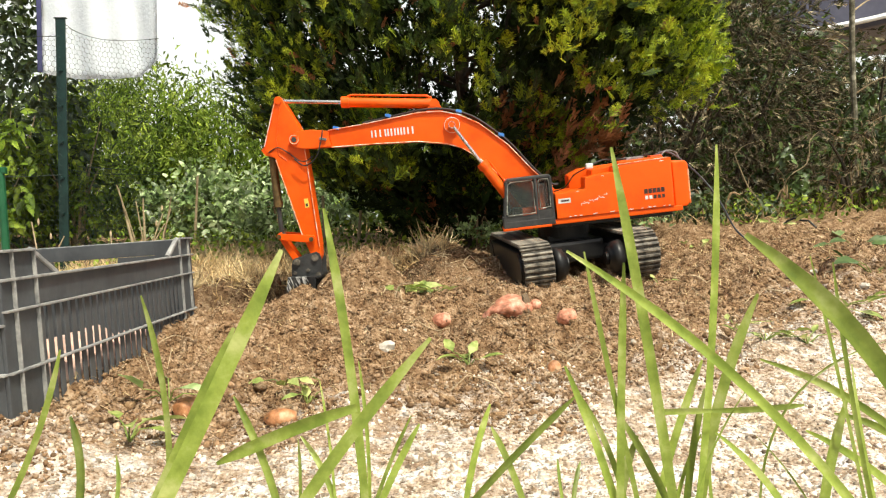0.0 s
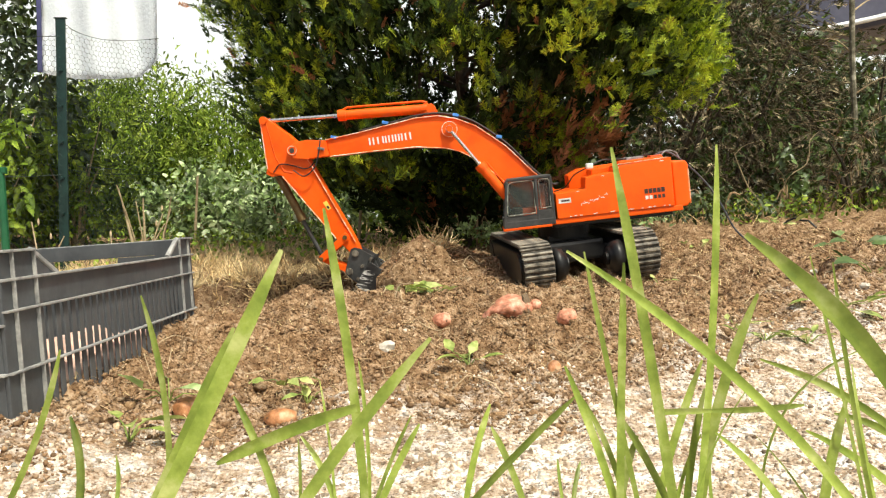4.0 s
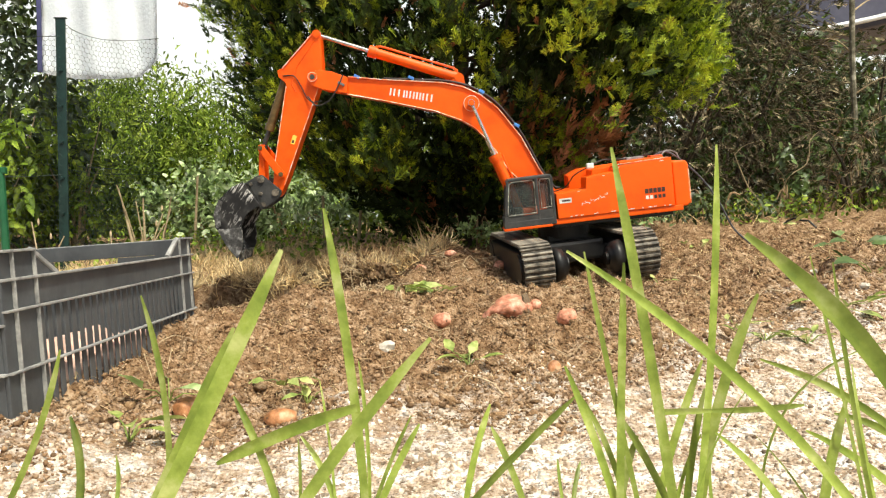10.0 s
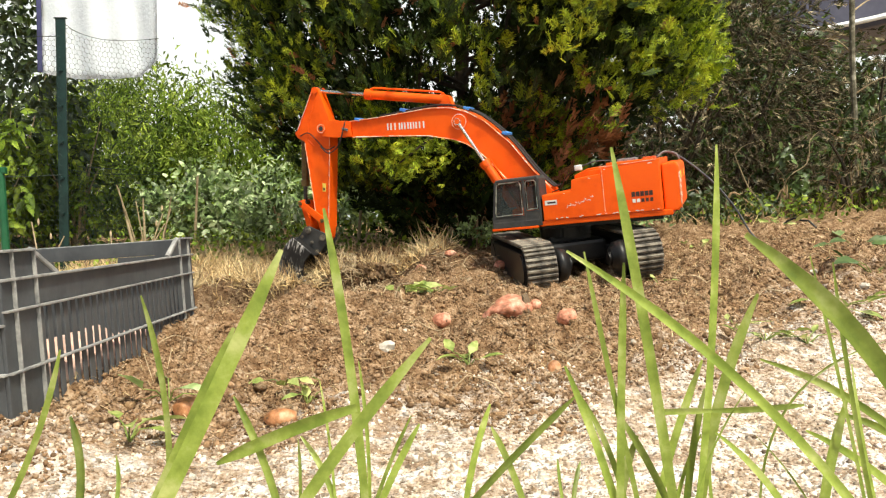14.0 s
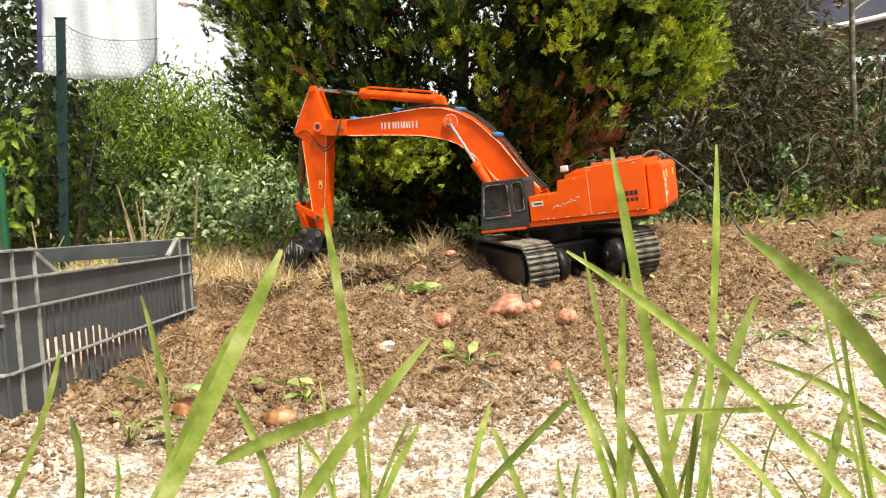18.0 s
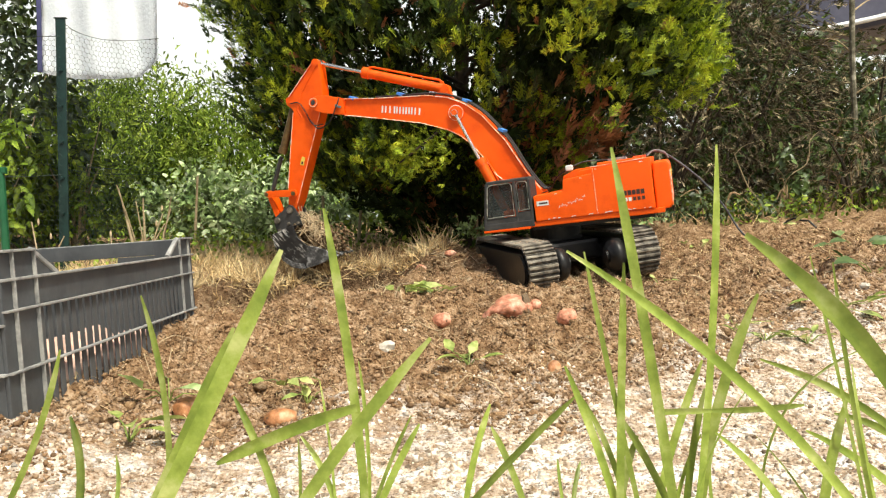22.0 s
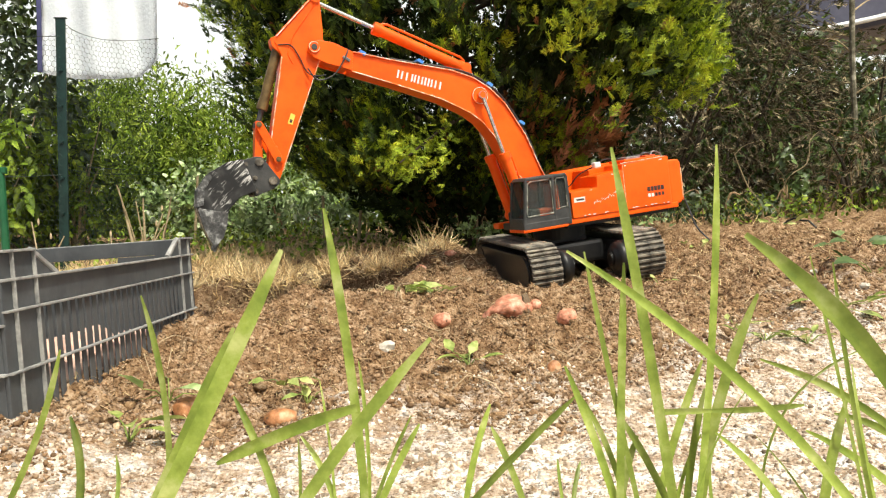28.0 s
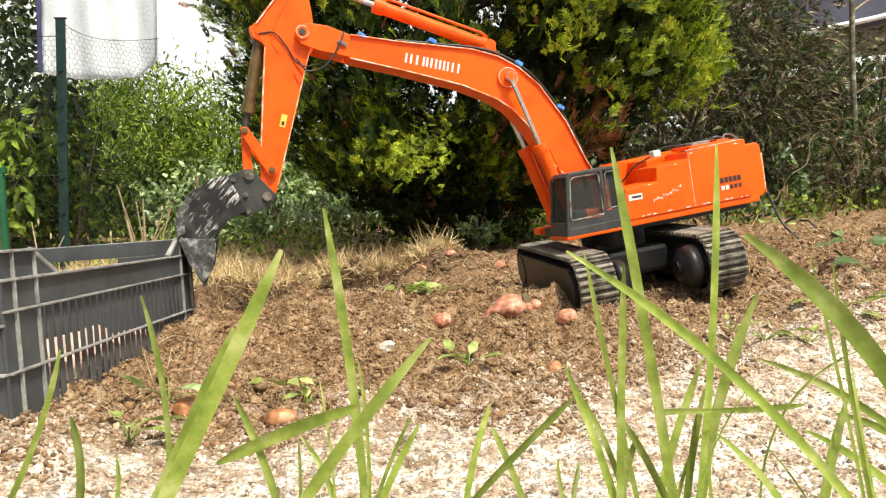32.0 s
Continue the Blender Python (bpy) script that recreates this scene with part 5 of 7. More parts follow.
weed(0.457, 1.198, 5, 0.022, 0.05, "tiny seedlings in dry earth", 13)
weed(0.422, 1.500, 5, 0.025, 0.04, "tiny seedlings in dry earth", 14)
weed(0.637, 1.238, 8, 0.045, 0.07, "green weeds under tall grass", 15)
weed(0.983, 2.240, 9, 0.05, 0.06, "dark green weeds at the bed edge", 16)
weed(0.784, 1.396, 6, 0.06, 0.06, "green weeds at the bed edge", 17, M_LEAF_IVY)


# ---- tall grass before the eye ----
def grass_blade(parent, root, tip, bow, width, fold=0.35):
    """A blade that is folded along its middle, rooted on the ground in the plant's space."""
    root, tip = Vector(root), Vector(tip)
    mid = (root + tip) / 2 + Vector(bow)
    ctrl = mid * 2 - (root + tip) / 2
    own, rows = bmesh.new(), []
    n = 16
    for i in range(n + 1):
        t = i / n
        p = root * (1 - t) ** 2 + ctrl * (2 * t * (1 - t)) + tip * t * t
        d = ((ctrl - root) * (1 - t) + (tip - ctrl) * t).normalized()
        s = d.cross(Vector((0.1, -1, 0.15))).normalized()
        u = s.cross(d).normalized()
        w = width / 2 * min(1.0, 0.6 + 1.2 * t) * min(1.0, (1.03 - t) * 5.0) ** 0.65
        rows.append([own.verts.new(p - s * w + u * w * fold), own.verts.new(p - s * w * 0.5 + u * w * fold * 0.4), own.verts.new(p),
                     own.verts.new(p + s * w * 0.5 + u * w * fold * 0.4), own.verts.new(p + s * w + u * w * fold)])
    for a, b in zip(rows, rows[1:]):
        for k in range(4):
            own.faces.new((a[k], a[k + 1], b[k + 1], b[k]))
    part("blade", own, M_GRASS, parent, smooth=True)
    return parent


def grass_plant(x, y, blades, label):
    g = thing("grass_plant", label, "grass", "tall grass in the sand", at=pose(x, y, zl(x, y)))
    for rx, tx, ty, tz, bow_x, bow_z, width in blades:
        grass_blade(g, (rx, random.uniform(-0.004, 0.004), -0.004), (tx, ty, tz), (bow_x, 0, bow_z), width, random.uniform(0.1, 0.6))
    return g


random.seed(4)
grass_plant(-0.202, 0.430, [(0.001, 0.105, 0.030, 0.226, 0.001, -0.000, 0.0095), (-0.001, 0.076, 0.030, 0.179, 0.000, 0.000, 0.0070)],
            "tuft of bright green grass with a long broad blade")
grass_plant(-0.242, 0.560, [(0.037, 0.009, 0.030, 0.183, 0.011, 0.002, 0.0045), (-0.037, -0.047, 0.030, 0.089, 0.009, 0.001, 0.0062)],
            "upright light green grass blade")
grass_plant(-0.297, 0.560, [(-0.044, 0.001, 0.030, 0.139, 0.007, -0.002, 0.0049), (0.044, 0.043, 0.030, 0.056, 0.006, 0.001, 0.0033)],
            "slender green grass at the sand edge")
grass_blade(grass_plant(-0.070, 0.530, [(0.019, -0.017, 0.030, 0.244, 0.004, 0.001, 0.0066), (-0.036, -0.084, 0.030, 0.106, 0.005, 0.002, 0.0055), (0.017, 0.008, 0.030, 0.132, 0.004, 0.000, 0.0027)],
            "green grass plant with tall upright blade"),
            (0.010, 0.0, 0.105), (-0.094, 0.02, 0.059), (0.006, 0, 0.005), 0.0090)
grass_plant(-0.070, 0.520, [(0.012, 0.053, 0.030, 0.087, -0.003, 0.001, 0.0050), (0.011, 0.047, 0.030, 0.093, -0.003, 0.001, 0.0027), (-0.033, -0.035, 0.030, 0.076, 0.003, 0.000, 0.0023), (-0.003, -0.019, 0.030, 0.118, 0.003, 0.000, 0.0019), (0.001, -0.033, 0.030, 0.078, 0.008, 0.004, 0.0042), (0.012, 0.011, 0.030, 0.085, 0.001, 0.000, 0.0027)],
            "short green grass tuft in pale sand")
grass_plant(-0.129, 0.400, [(0.000, 0.122, 0.030, 0.173, -0.006, 0.004, 0.0068)],
            "broad blade of green grass leaning over")
grass_plant(0.059, 0.600, [(-0.043, -0.020, 0.030, 0.087, -0.003, 0.001, 0.0053), (0.011, -0.019, 0.030, 0.068, 0.002, 0.001, 0.0053), (-0.052, 0.050, 0.030, 0.093, -0.002, 0.001, 0.0057), (0.040, 0.036, 0.030, 0.041, -0.001, -0.000, 0.0027), (0.044, 0.055, 0.030, 0.039, -0.002, 0.001, 0.0040)],
            "dark green crossed grass blades")
grass_plant(0.132, 0.470, [(0.022, -0.023, 0.030, 0.288, 0.002, 0.000, 0.0069), (-0.022, -0.014, 0.030, 0.213, -0.001, 0.000, 0.0052), (0.006, -0.040, 0.030, 0.220, -0.001, -0.000, 0.0035), (-0.007, -0.052, 0.030, 0.145, 0.004, 0.001, 0.0052), (-0.013, -0.043, 0.030, 0.127, 0.011, 0.004, 0.0038), (0.031, -0.018, 0.030, 0.115, 0.006, 0.003, 0.0048), (-0.016, -0.004, 0.030, 0.099, -0.009, 0.002, 0.0059)],
            "dense tuft of tall green grass")
grass_blade(grass_blade(grass_plant(0.161, 0.500, [(0.002, 0.027, 0.030, 0.291, 0.005, -0.000, 0.0052), (0.007, 0.057, 0.030, 0.188, -0.011, 0.003, 0.0077), (-0.029, 0.019, 0.030, 0.142, -0.005, 0.002, 0.0055), (-0.006, 0.019, 0.030, 0.090, -0.009, 0.003, 0.0029), (0.030, 0.025, 0.030, 0.094, -0.005, -0.000, 0.0026), (-0.003, 0.021, 0.030, 0.122, -0.004, 0.001, 0.0052)],
            "dense tuft of tall green grass"),
            (0.016, 0.0, 0.114), (-0.017, 0.02, 0.108), (0.000, 0, 0.000), 0.0041),
            (0.016, 0.0, 0.114), (0.086, 0.02, 0.113), (-0.002, 0, -0.001), 0.0041)
grass_plant(0.200, 0.380, [(0.070, -0.134, 0.030, 0.220, 0.016, 0.015, 0.0053), (-0.004, -0.053, 0.030, 0.122, 0.016, 0.010, 0.0039), (-0.073, -0.034, 0.030, 0.149, -0.018, 0.006, 0.0011), (0.008, -0.031, 0.030, 0.120, 0.014, 0.007, 0.0011)],
            "long arching green grass blades")
grass_plant(0.232, 0.280, [(0.000, -0.110, 0.030, 0.234, 0.020, 0.024, 0.0088)],
            "very broad green grass blade close by")
grass_plant(0.333, 0.460, [(0.021, -0.129, 0.030, 0.149, 0.018, 0.021, 0.0051), (-0.003, -0.099, 0.030, 0.103, 0.011, 0.011, 0.0051), (-0.018, -0.081, 0.030, 0.114, 0.022, 0.024, 0.0051)],
            "dark green overlapping grass blades")
grass_plant(0.245, 0.440, [(-0.024, 0.004, 0.030, 0.131, -0.008, 0.002, 0.0068), (0.024, -0.006, 0.030, 0.216, -0.004, -0.000, 0.0032), (0.016, -0.020, 0.030, 0.220, 0.002, 0.001, 0.0023), (0.031, 0.007, 0.030, 0.153, -0.005, -0.001, 0.0029), (-0.047, 0.027, 0.030, 0.167, -0.039, 0.029, 0.0016)],
            "tangled green grass at the edge")


# ---- the conifer behind the excavator ----
def spray_template(pairs=4, fine=1, slim=1.0):
    """A flat feather of scale leaves, one unit long."""
    v, f = [], []

    def sliver(a, b, w, dz):
        a, b = np.array(a, float), np.array(b, float)
        d = b - a
        s = np.array([-d[1], d[0], 0]) / (np.hypot(d[0], d[1]) + 1e-9) * w * slim
        i = len(v)
        v.extend([a, a * 0.55 + b * 0.45 + s + (0, 0, dz), b, a * 0.55 + b * 0.45 - s - (0, 0, dz)])
        f.append((i, i + 1, i + 2, i + 3))
    sliver((0, 0, 0), (0.55, 0, 0.03), 0.030, 0.0)
    sliver((0.45, 0, 0.02), (1.0, 0, -0.04), 0.045, 0.02)
    r = np.random.default_rng(2)
    for i in range(pairs):
        t = 0.12 + 0.75 * i / pairs
        for s in (-1, 1):
            L = 0.42 * (1 - 0.65 * t) * r.uniform(0.8, 1.15)
            a = s * (0.62 + r.uniform(-0.15, 0.15))
            o = np.array([t, 0, 0.02])
            e = o + np.array([math.cos(a) * L, math.sin(a) * L, r.uniform(-0.08, 0.08)])
            sliver(o, e, 0.050, r.uniform(-0.03, 0.03))
            for k in range(fine):
                q = o + (e - o) * (0.35 + 0.33 * k)
                b2 = a + s * 0.55 * (1 if k % 2 else -1)
                sliver(q, q + np.array([math.cos(b2), math.sin(b2), r.uniform(-0.2, 0.2)]) * L * 0.60, 0.034, r.uniform(-0.03, 0.03))
    return np.array(v), np.array(f)


SPRAY_V, SPRAY_F = spray_template()
FEATHER_V, FEATHER_F = spray_template(5, 2, 0.80)
PLAIN_V, PLAIN_F = spray_template(5, 0, 1.1)
TWIG_V, TWIG_F = spray_template(4, 0, 0.5)


def crown_reach(z):
    return np.interp(z, [0.15, 0.3, 0.45, 0.6, 0.9, 1.3, 1.9, 2.4], [0.28, 0.45, 0.63, 0.80, 0.94, 0.92, 0.60, 0.12])


def build_conifer():
    base = Vector((0.075, 2.70, zl(0.075, 2.70)))
    tree = thing("conifer_tree", "dense yellow-green conifer with drooping sprays and dark inside", "tree", at=Matrix.Translation(base))
    part("trunk", tube([(0, 0, -0.03), (0.005, 0, 0.15), (-0.01, 0.01, 0.6), (0.01, 0, 1.2), (0, 0, 2.1)], 0.042, 12, taper=0.008), M_BARK, tree)
    part("trunk", tube([(-0.17, 0.05, -0.03), (-0.175, 0.04, 0.2), (-0.16, 0.03, 0.6), (-0.12, 0.0, 1.3)], 0.018, 9, taper=0.005), M_BARK, tree)
    part("trunk", tube([(0.04, 0, 0.05), (0.08, 0.02, 0.2), (0.14, 0.04, 0.6), (0.18, 0.03, 1.2)], 0.022, 9, taper=0.006), M_BARK, tree)
    rg = np.random.default_rng(17)
    pos, ax, up, size, look_of = [], [], [], [], []

    def bough(a, z0, R, m, dry_share, big=1.0, inner=False, bright_share=0.7, short=0.16):
        """Sprays along the outer part of one bough: young and bright at its end, coloured dark as shade further in."""
        d = np.array([math.cos(a), math.sin(a) * 0.92, 0.0])
        rise = rg.uniform(0.05, 0.24) * R
        for k in range(m):
            t = 1 - short * (1 - ((k + rg.random()) / m) ** 0.8)
            p = d * R * t + np.array([0, 0, z0 + rise * math.sin(t * 2.0) - 0.10 * R * t ** 3])
            w = 0.10 * (1.0 - t) + 0.006
            p = p + np.cross(d, (0, 0, 1)) * rg.normal() * w + np.array([0, 0, rg.normal() * (0.008 + 0.08 * (1 - t))])
            spin = a + rg.normal() * 0.7
            pos.append(p)
            ax.append([math.cos(spin) * 0.7, math.sin(spin) * 0.7, rg.uniform(-0.1, 1.5)])
            up.append(rg.normal(size=3) * 0.9 + d * 0.3 + np.array([0, -0.1, 0.3]))
            size.append(rg.uniform(0.026, 0.066) * big)
            look_of.append(2 if rg.random() < dry_share else 3 if inner or t < 1 - 0.72 * short else 1 if t > 1 - 0.42 * short and rg.random() < bright_share else 0)
    # bushy tufts at the outside, with deep gaps between them
    for i in range(980):
        z0 = 0.22 + 1.80 * rg.random() ** 1.35
        a = rg.uniform(0, 2 * np.pi)
        if math.sin(a) > 0.2 and rg.random() < 0.9:
            a = -a
        reach = rg.uniform(0.80, 1.05)
        if -2.45 < a < -1.3 and z0 < 0.80:
            reach *= 0.86
        if abs(a) < 1.0:
            reach *= 0.85
        if math.cos(a) < -0.5 and z0 > 0.55:
            reach *= 0.93
        # sunlight on the +X side and upper storeys, coloured in as more bright tips
        bright_share = min(0.95, max(0.2, 0.56 + 0.22 * math.cos(a) + 0.25 * (z0 - 0.6) + 0.22 * rg.normal()))
        # shade on the side under the boom, coloured in as fewer bright tips
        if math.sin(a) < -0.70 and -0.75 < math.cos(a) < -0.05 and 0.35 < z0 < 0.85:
            bright_share *= 0.4
        R = float(crown_reach(z0 + base.z)) * reach
        if math.sin(a) < 0 and z0 < 0.40 and -0.35 < math.cos(a) < 0.75:
            R *= 0.50
        elif math.sin(a) < 0.3 and z0 < 0.44 and math.cos(a) > 0.3:
            R *= 0.62
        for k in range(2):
            bough(a + rg.normal() * 0.030, z0 + rg.normal() * 0.02, R * rg.uniform(0.94, 1.03), 13, 0.30 if z0 < 0.46 and abs(a) < 1.25 else 0.012, bright_share=bright_share)
    # single long boughs: out to the front, low before the trunk, and to the sunny side; last value: share of tips
    # coloured as lit
    for n_b, a0, a1, z_lo, z_hi, R_lo, R_hi, bright_share in ((7, -2.5, -2.2, 0.38, 0.54, 0.76, 0.84, 0.5), (16, -1.45, -0.75, 0.50, 0.95, 0.80, 0.93, 0.95), (8, -2.45, -1.85, 0.20, 0.36, 0.62, 0.74, 0.25), (12, -3.3, -2.5, 0.60, 1.05, 0.78, 0.88, 0.45), (16, -0.85, -0.12, 0.50, 0.84, 0.74, 0.84, 0.85), (6, -0.50, -0.3, 0.50, 0.60, 0.84, 0.88, 0.95)):
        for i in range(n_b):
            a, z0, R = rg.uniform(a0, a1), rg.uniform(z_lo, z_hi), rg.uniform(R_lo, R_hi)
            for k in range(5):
                bough(a + rg.normal() * 0.040, z0 + rg.normal() * 0.022, R * rg.uniform(0.9, 1.02), 12, 0.03, bright_share=bright_share, short=0.24)
    # thinner growth further in, crown shade put into its colour, browned low on the sunny side
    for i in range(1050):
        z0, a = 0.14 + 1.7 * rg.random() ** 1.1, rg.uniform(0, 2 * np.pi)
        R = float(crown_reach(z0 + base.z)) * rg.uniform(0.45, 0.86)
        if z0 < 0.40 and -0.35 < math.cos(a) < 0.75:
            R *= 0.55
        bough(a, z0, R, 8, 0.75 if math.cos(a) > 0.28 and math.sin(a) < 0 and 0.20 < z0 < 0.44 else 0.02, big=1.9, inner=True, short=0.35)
    # low growth round the foot, dark in place of the shade under the crown
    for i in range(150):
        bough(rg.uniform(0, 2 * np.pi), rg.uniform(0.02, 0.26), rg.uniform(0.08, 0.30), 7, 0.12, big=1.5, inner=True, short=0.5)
    pos, ax, up, size, look_of = np.array(pos), np.array(ax), np.array(up), np.array(size), np.array(look_of)
    m = frames_of(pos, ax, up, size)
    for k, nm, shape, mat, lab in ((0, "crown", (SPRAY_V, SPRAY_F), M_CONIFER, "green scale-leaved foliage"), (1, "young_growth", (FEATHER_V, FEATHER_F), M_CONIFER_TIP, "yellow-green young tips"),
                                   (3, "inner_growth", (PLAIN_V, PLAIN_F), M_CONIFER_INNER, "dark old inner foliage"), (2, "browned_sprays", (SPRAY_V, SPRAY_F), M_CONIFER_DRY, "dry rust-brown sprays")):
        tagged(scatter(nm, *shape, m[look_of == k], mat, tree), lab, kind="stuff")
    rr = random.Random(3)
    for i in range(40):
        z0, a = rr.uniform(0.15, 1.3), rr.uniform(0, 6.28)
        R = 0.62 * float(crown_reach(z0 + 0.2))
        own = tube([(0, 0, z0), (math.cos(a) * R * 0.5, math.sin(a) * R * 0.5, z0 + 0.07), (math.cos(a) * R, math.sin(a) * R, z0 + 0.06)], 0.010, 5, taper=0.002)
        part("limb", own, M_BARK, tree)
    return tree


CONIFER = build_conifer()


def build_bough():
    """A hanging bough that the boom pulls down as it swings in."""
    rg = np.random.default_rng(5)
    n = 230
    t = rg.uniform(0.42, 1.0, n)
    pos = np.stack([0.47 * t, rg.normal(size=n) * 0.055, rg.normal(size=n) * 0.030], 1)
    ax = np.stack([rg.uniform(0.3, 1.0, n), rg.normal(size=n) * 0.6, rg.normal(size=n) * 0.4], 1)
    up = rg.normal(size=(n, 3)) * 0.7 + np.array([0, 0, 0.6])
    bough = scatter("bough", FEATHER_V, FEATHER_F, frames_of(pos, ax, up, rg.uniform(0.020, 0.044, n)), M_CONIFER_TIP, CONIFER)
    tagged(bough, "bright green hanging bough")
    part("stem", tube([(-0.05, 0, 0.0), (0.2, 0.004, 0.01), (0.45, 0, 0.0)], 0.006, 6, taper=0.002), M_BARK, bough)
    return bough


def bough_at(way):
    way = Vector(way)
    return Matrix.Translation((-0.02, -0.33, 0.42)) @ way.to_track_quat("X", "Z").to_matrix().to_4x4()


BOUGH = build_bough()


# ---- shrubs and hedges round the plot ----
def leafy(name, cx, cy, cz, rx, ry, rz, n, leaf, mat, label, category, seed, stems=5, stem_mat=None, hollow=0.45, slim=0.8, kind="", hang=0.3, base_z=None):
    """A bush: stems from the ground and leaves in uneven clumps."""
    rg = np.random.default_rng(seed)
    gz = zl(cx, cy) if base_z is None else base_z
    bush = thing(name, label, category, kind=kind, at=pose(cx, cy, gz))
    c = np.array([0, 0, cz - gz])
    clumps = rg.normal(size=(max(14, n // 55), 3))
    clumps /= np.linalg.norm(clumps, axis=1, keepdims=True)
    clumps *= rg.uniform(hollow, 1.0, (len(clumps), 1)) ** 0.7
    k = rg.integers(0, len(clumps), n)
    p = clumps[k] + rg.normal(size=(n, 3)) * 0.16
    p = c + p * np.array([rx, ry, rz])
    keep = p[:, 2] > 0.02
    p = p[keep]
    n = len(p)
    ax = rg.normal(size=(n, 3)) + np.array([0, -0.2, -hang])
    up = rg.normal(size=(n, 3)) * 0.6 + np.array([0, -0.7, 0.6])
    s = leaf * rg.uniform(0.55, 1.25, n)
    size = np.stack([s, s * slim, s], 1)
    f = scatter("foliage", LEAF_V, LEAF_F, frames_of(p, ax, up, size), mat, bush)
    tagged(f, kind="stuff")
    rr = random.Random(seed)
    for i in range(stems):
        a = rr.uniform(0, 6.28)
        e = Vector((math.cos(a) * rx * 0.6, math.sin(a) * ry * 0.5, c[2] + rz * rr.uniform(-0.2, 0.5)))
        s0 = Vector((math.cos(a) * rx * 0.12, math.sin(a) * ry * 0.12, -0.02))
        part("stem", tube(curve_points([s0, s0 * 0.4 + e * 0.35 + Vector((0, 0, 0.1)), e], 5), rr.uniform(0.007, 0.014) * min(1.0, rz / 0.4), 6, taper=0.002), stem_mat or (M_BARK_PALE if rz > 0.3 else M_CANE), bush)
    return bush


leafy("hedge_shrub", -2.05, 4.9, 0.60, 0.62, 0.4, 0.64, 17000, 0.040, M_LEAF, "light green leafy hedge shrub behind the fence", "shrub", 41, slim=0.42, hang=0.9)
leafy("hedge_shrub", -1.30, 4.6, 0.42, 0.60, 0.4, 0.62, 17000, 0.040, M_LEAF, "light green leafy hedge shrub behind the fence", "shrub", 42, slim=0.42, hang=0.9)
leafy("hedge_shrub", -1.15, 3.9, 0.26, 0.42, 0.3, 0.25, 2700, 0.034, M_LEAF_GREY, "grey-green broad-leaved shrub at the plot edge", "shrub", 43, slim=1.0)
leafy("hedge_shrub", -0.78, 4.0, 0.24, 0.48, 0.3, 0.26, 2700, 0.056, M_LEAF_GREY, "grey-green narrow-leaved shrub at the plot edge", "shrub", 44, slim=0.4)
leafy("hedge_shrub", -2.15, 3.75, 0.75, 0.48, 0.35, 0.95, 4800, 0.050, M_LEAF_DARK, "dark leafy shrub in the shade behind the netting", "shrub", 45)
leafy("hedge_shrub", -1.72, 3.60, 0.55, 0.22, 0.2, 0.40, 900, 0.055, M_LEAF, "light green leafy shrub beside the fence post", "shrub", 58, slim=0.7, hang=0.6)
leafy("hedge_shrub", -1.95, 3.35, 0.42, 0.16, 0.15, 0.36, 420, 0.075, M_LEAF, "light green shrub with hanging leaves behind netting", "shrub", 46, slim=0.6, hang=0.9)
leafy("small_bush", 0.25, 3.7, 0.28, 0.6, 0.3, 0.30, 1600, 0.050, M_LEAF, "low light green bush behind the tree", "bush", 47)
leafy("small_bush", 0.66, 2.46, 0.235, 0.08, 0.05, 0.035, 200, 0.017, M_LEAF_GREY, "pale low leaves behind the tracks", "bush", 54, stems=3)
leafy("small_bush", 0.11, 2.42, 0.195, 0.075, 0.05, 0.05, 260, 0.017, M_LEAF_GREY, "pale low leaves behind the tracks", "bush", 55, stems=3)
leafy("small_bush", 1.30, 2.90, 0.33, 0.085, 0.08, 0.15, 330, 0.030, M_LEAF_IVY, "low dark green leafy bush at the bed edge", "bush", 48)
leafy("small_bush", 1.95, 3.3, 0.42, 0.45, 0.3, 0.30, 500, 0.050, M_LEAF_DARK, "dark green brambles at the bed edge", "bush", 49, stems=14, hang=0.6)
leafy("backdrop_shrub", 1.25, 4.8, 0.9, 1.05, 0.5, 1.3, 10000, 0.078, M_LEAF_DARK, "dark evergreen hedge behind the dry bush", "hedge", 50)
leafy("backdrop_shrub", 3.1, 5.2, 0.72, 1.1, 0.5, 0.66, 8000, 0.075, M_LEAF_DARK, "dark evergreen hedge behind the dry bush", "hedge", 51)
leafy("backdrop_shrub", -0.2, 5.6, 0.42, 1.6, 0.5, 0.6, 7500, 0.075, M_LEAF, "light green hedge in the distance behind the tree", "hedge", 52)
leafy("hedge_shrub", -2.4, 5.6, 0.60, 1.1, 0.5, 0.85, 9000, 0.062, M_LEAF, "tall light green hedge shrub behind the others", "shrub", 56, hollow=0.2, slim=0.45, hang=0.9)
# added leaves that stand for the shaded bank under the bushes
leafy("small_bush", 0.98, 2.78, 0.26, 0.24, 0.14, 0.11, 1100, 0.022, M_LEAF_DARK, "dark low growth behind the machine", "bush", 57, stems=4)
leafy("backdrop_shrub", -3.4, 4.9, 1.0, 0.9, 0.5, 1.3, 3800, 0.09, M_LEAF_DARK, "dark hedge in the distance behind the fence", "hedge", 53)


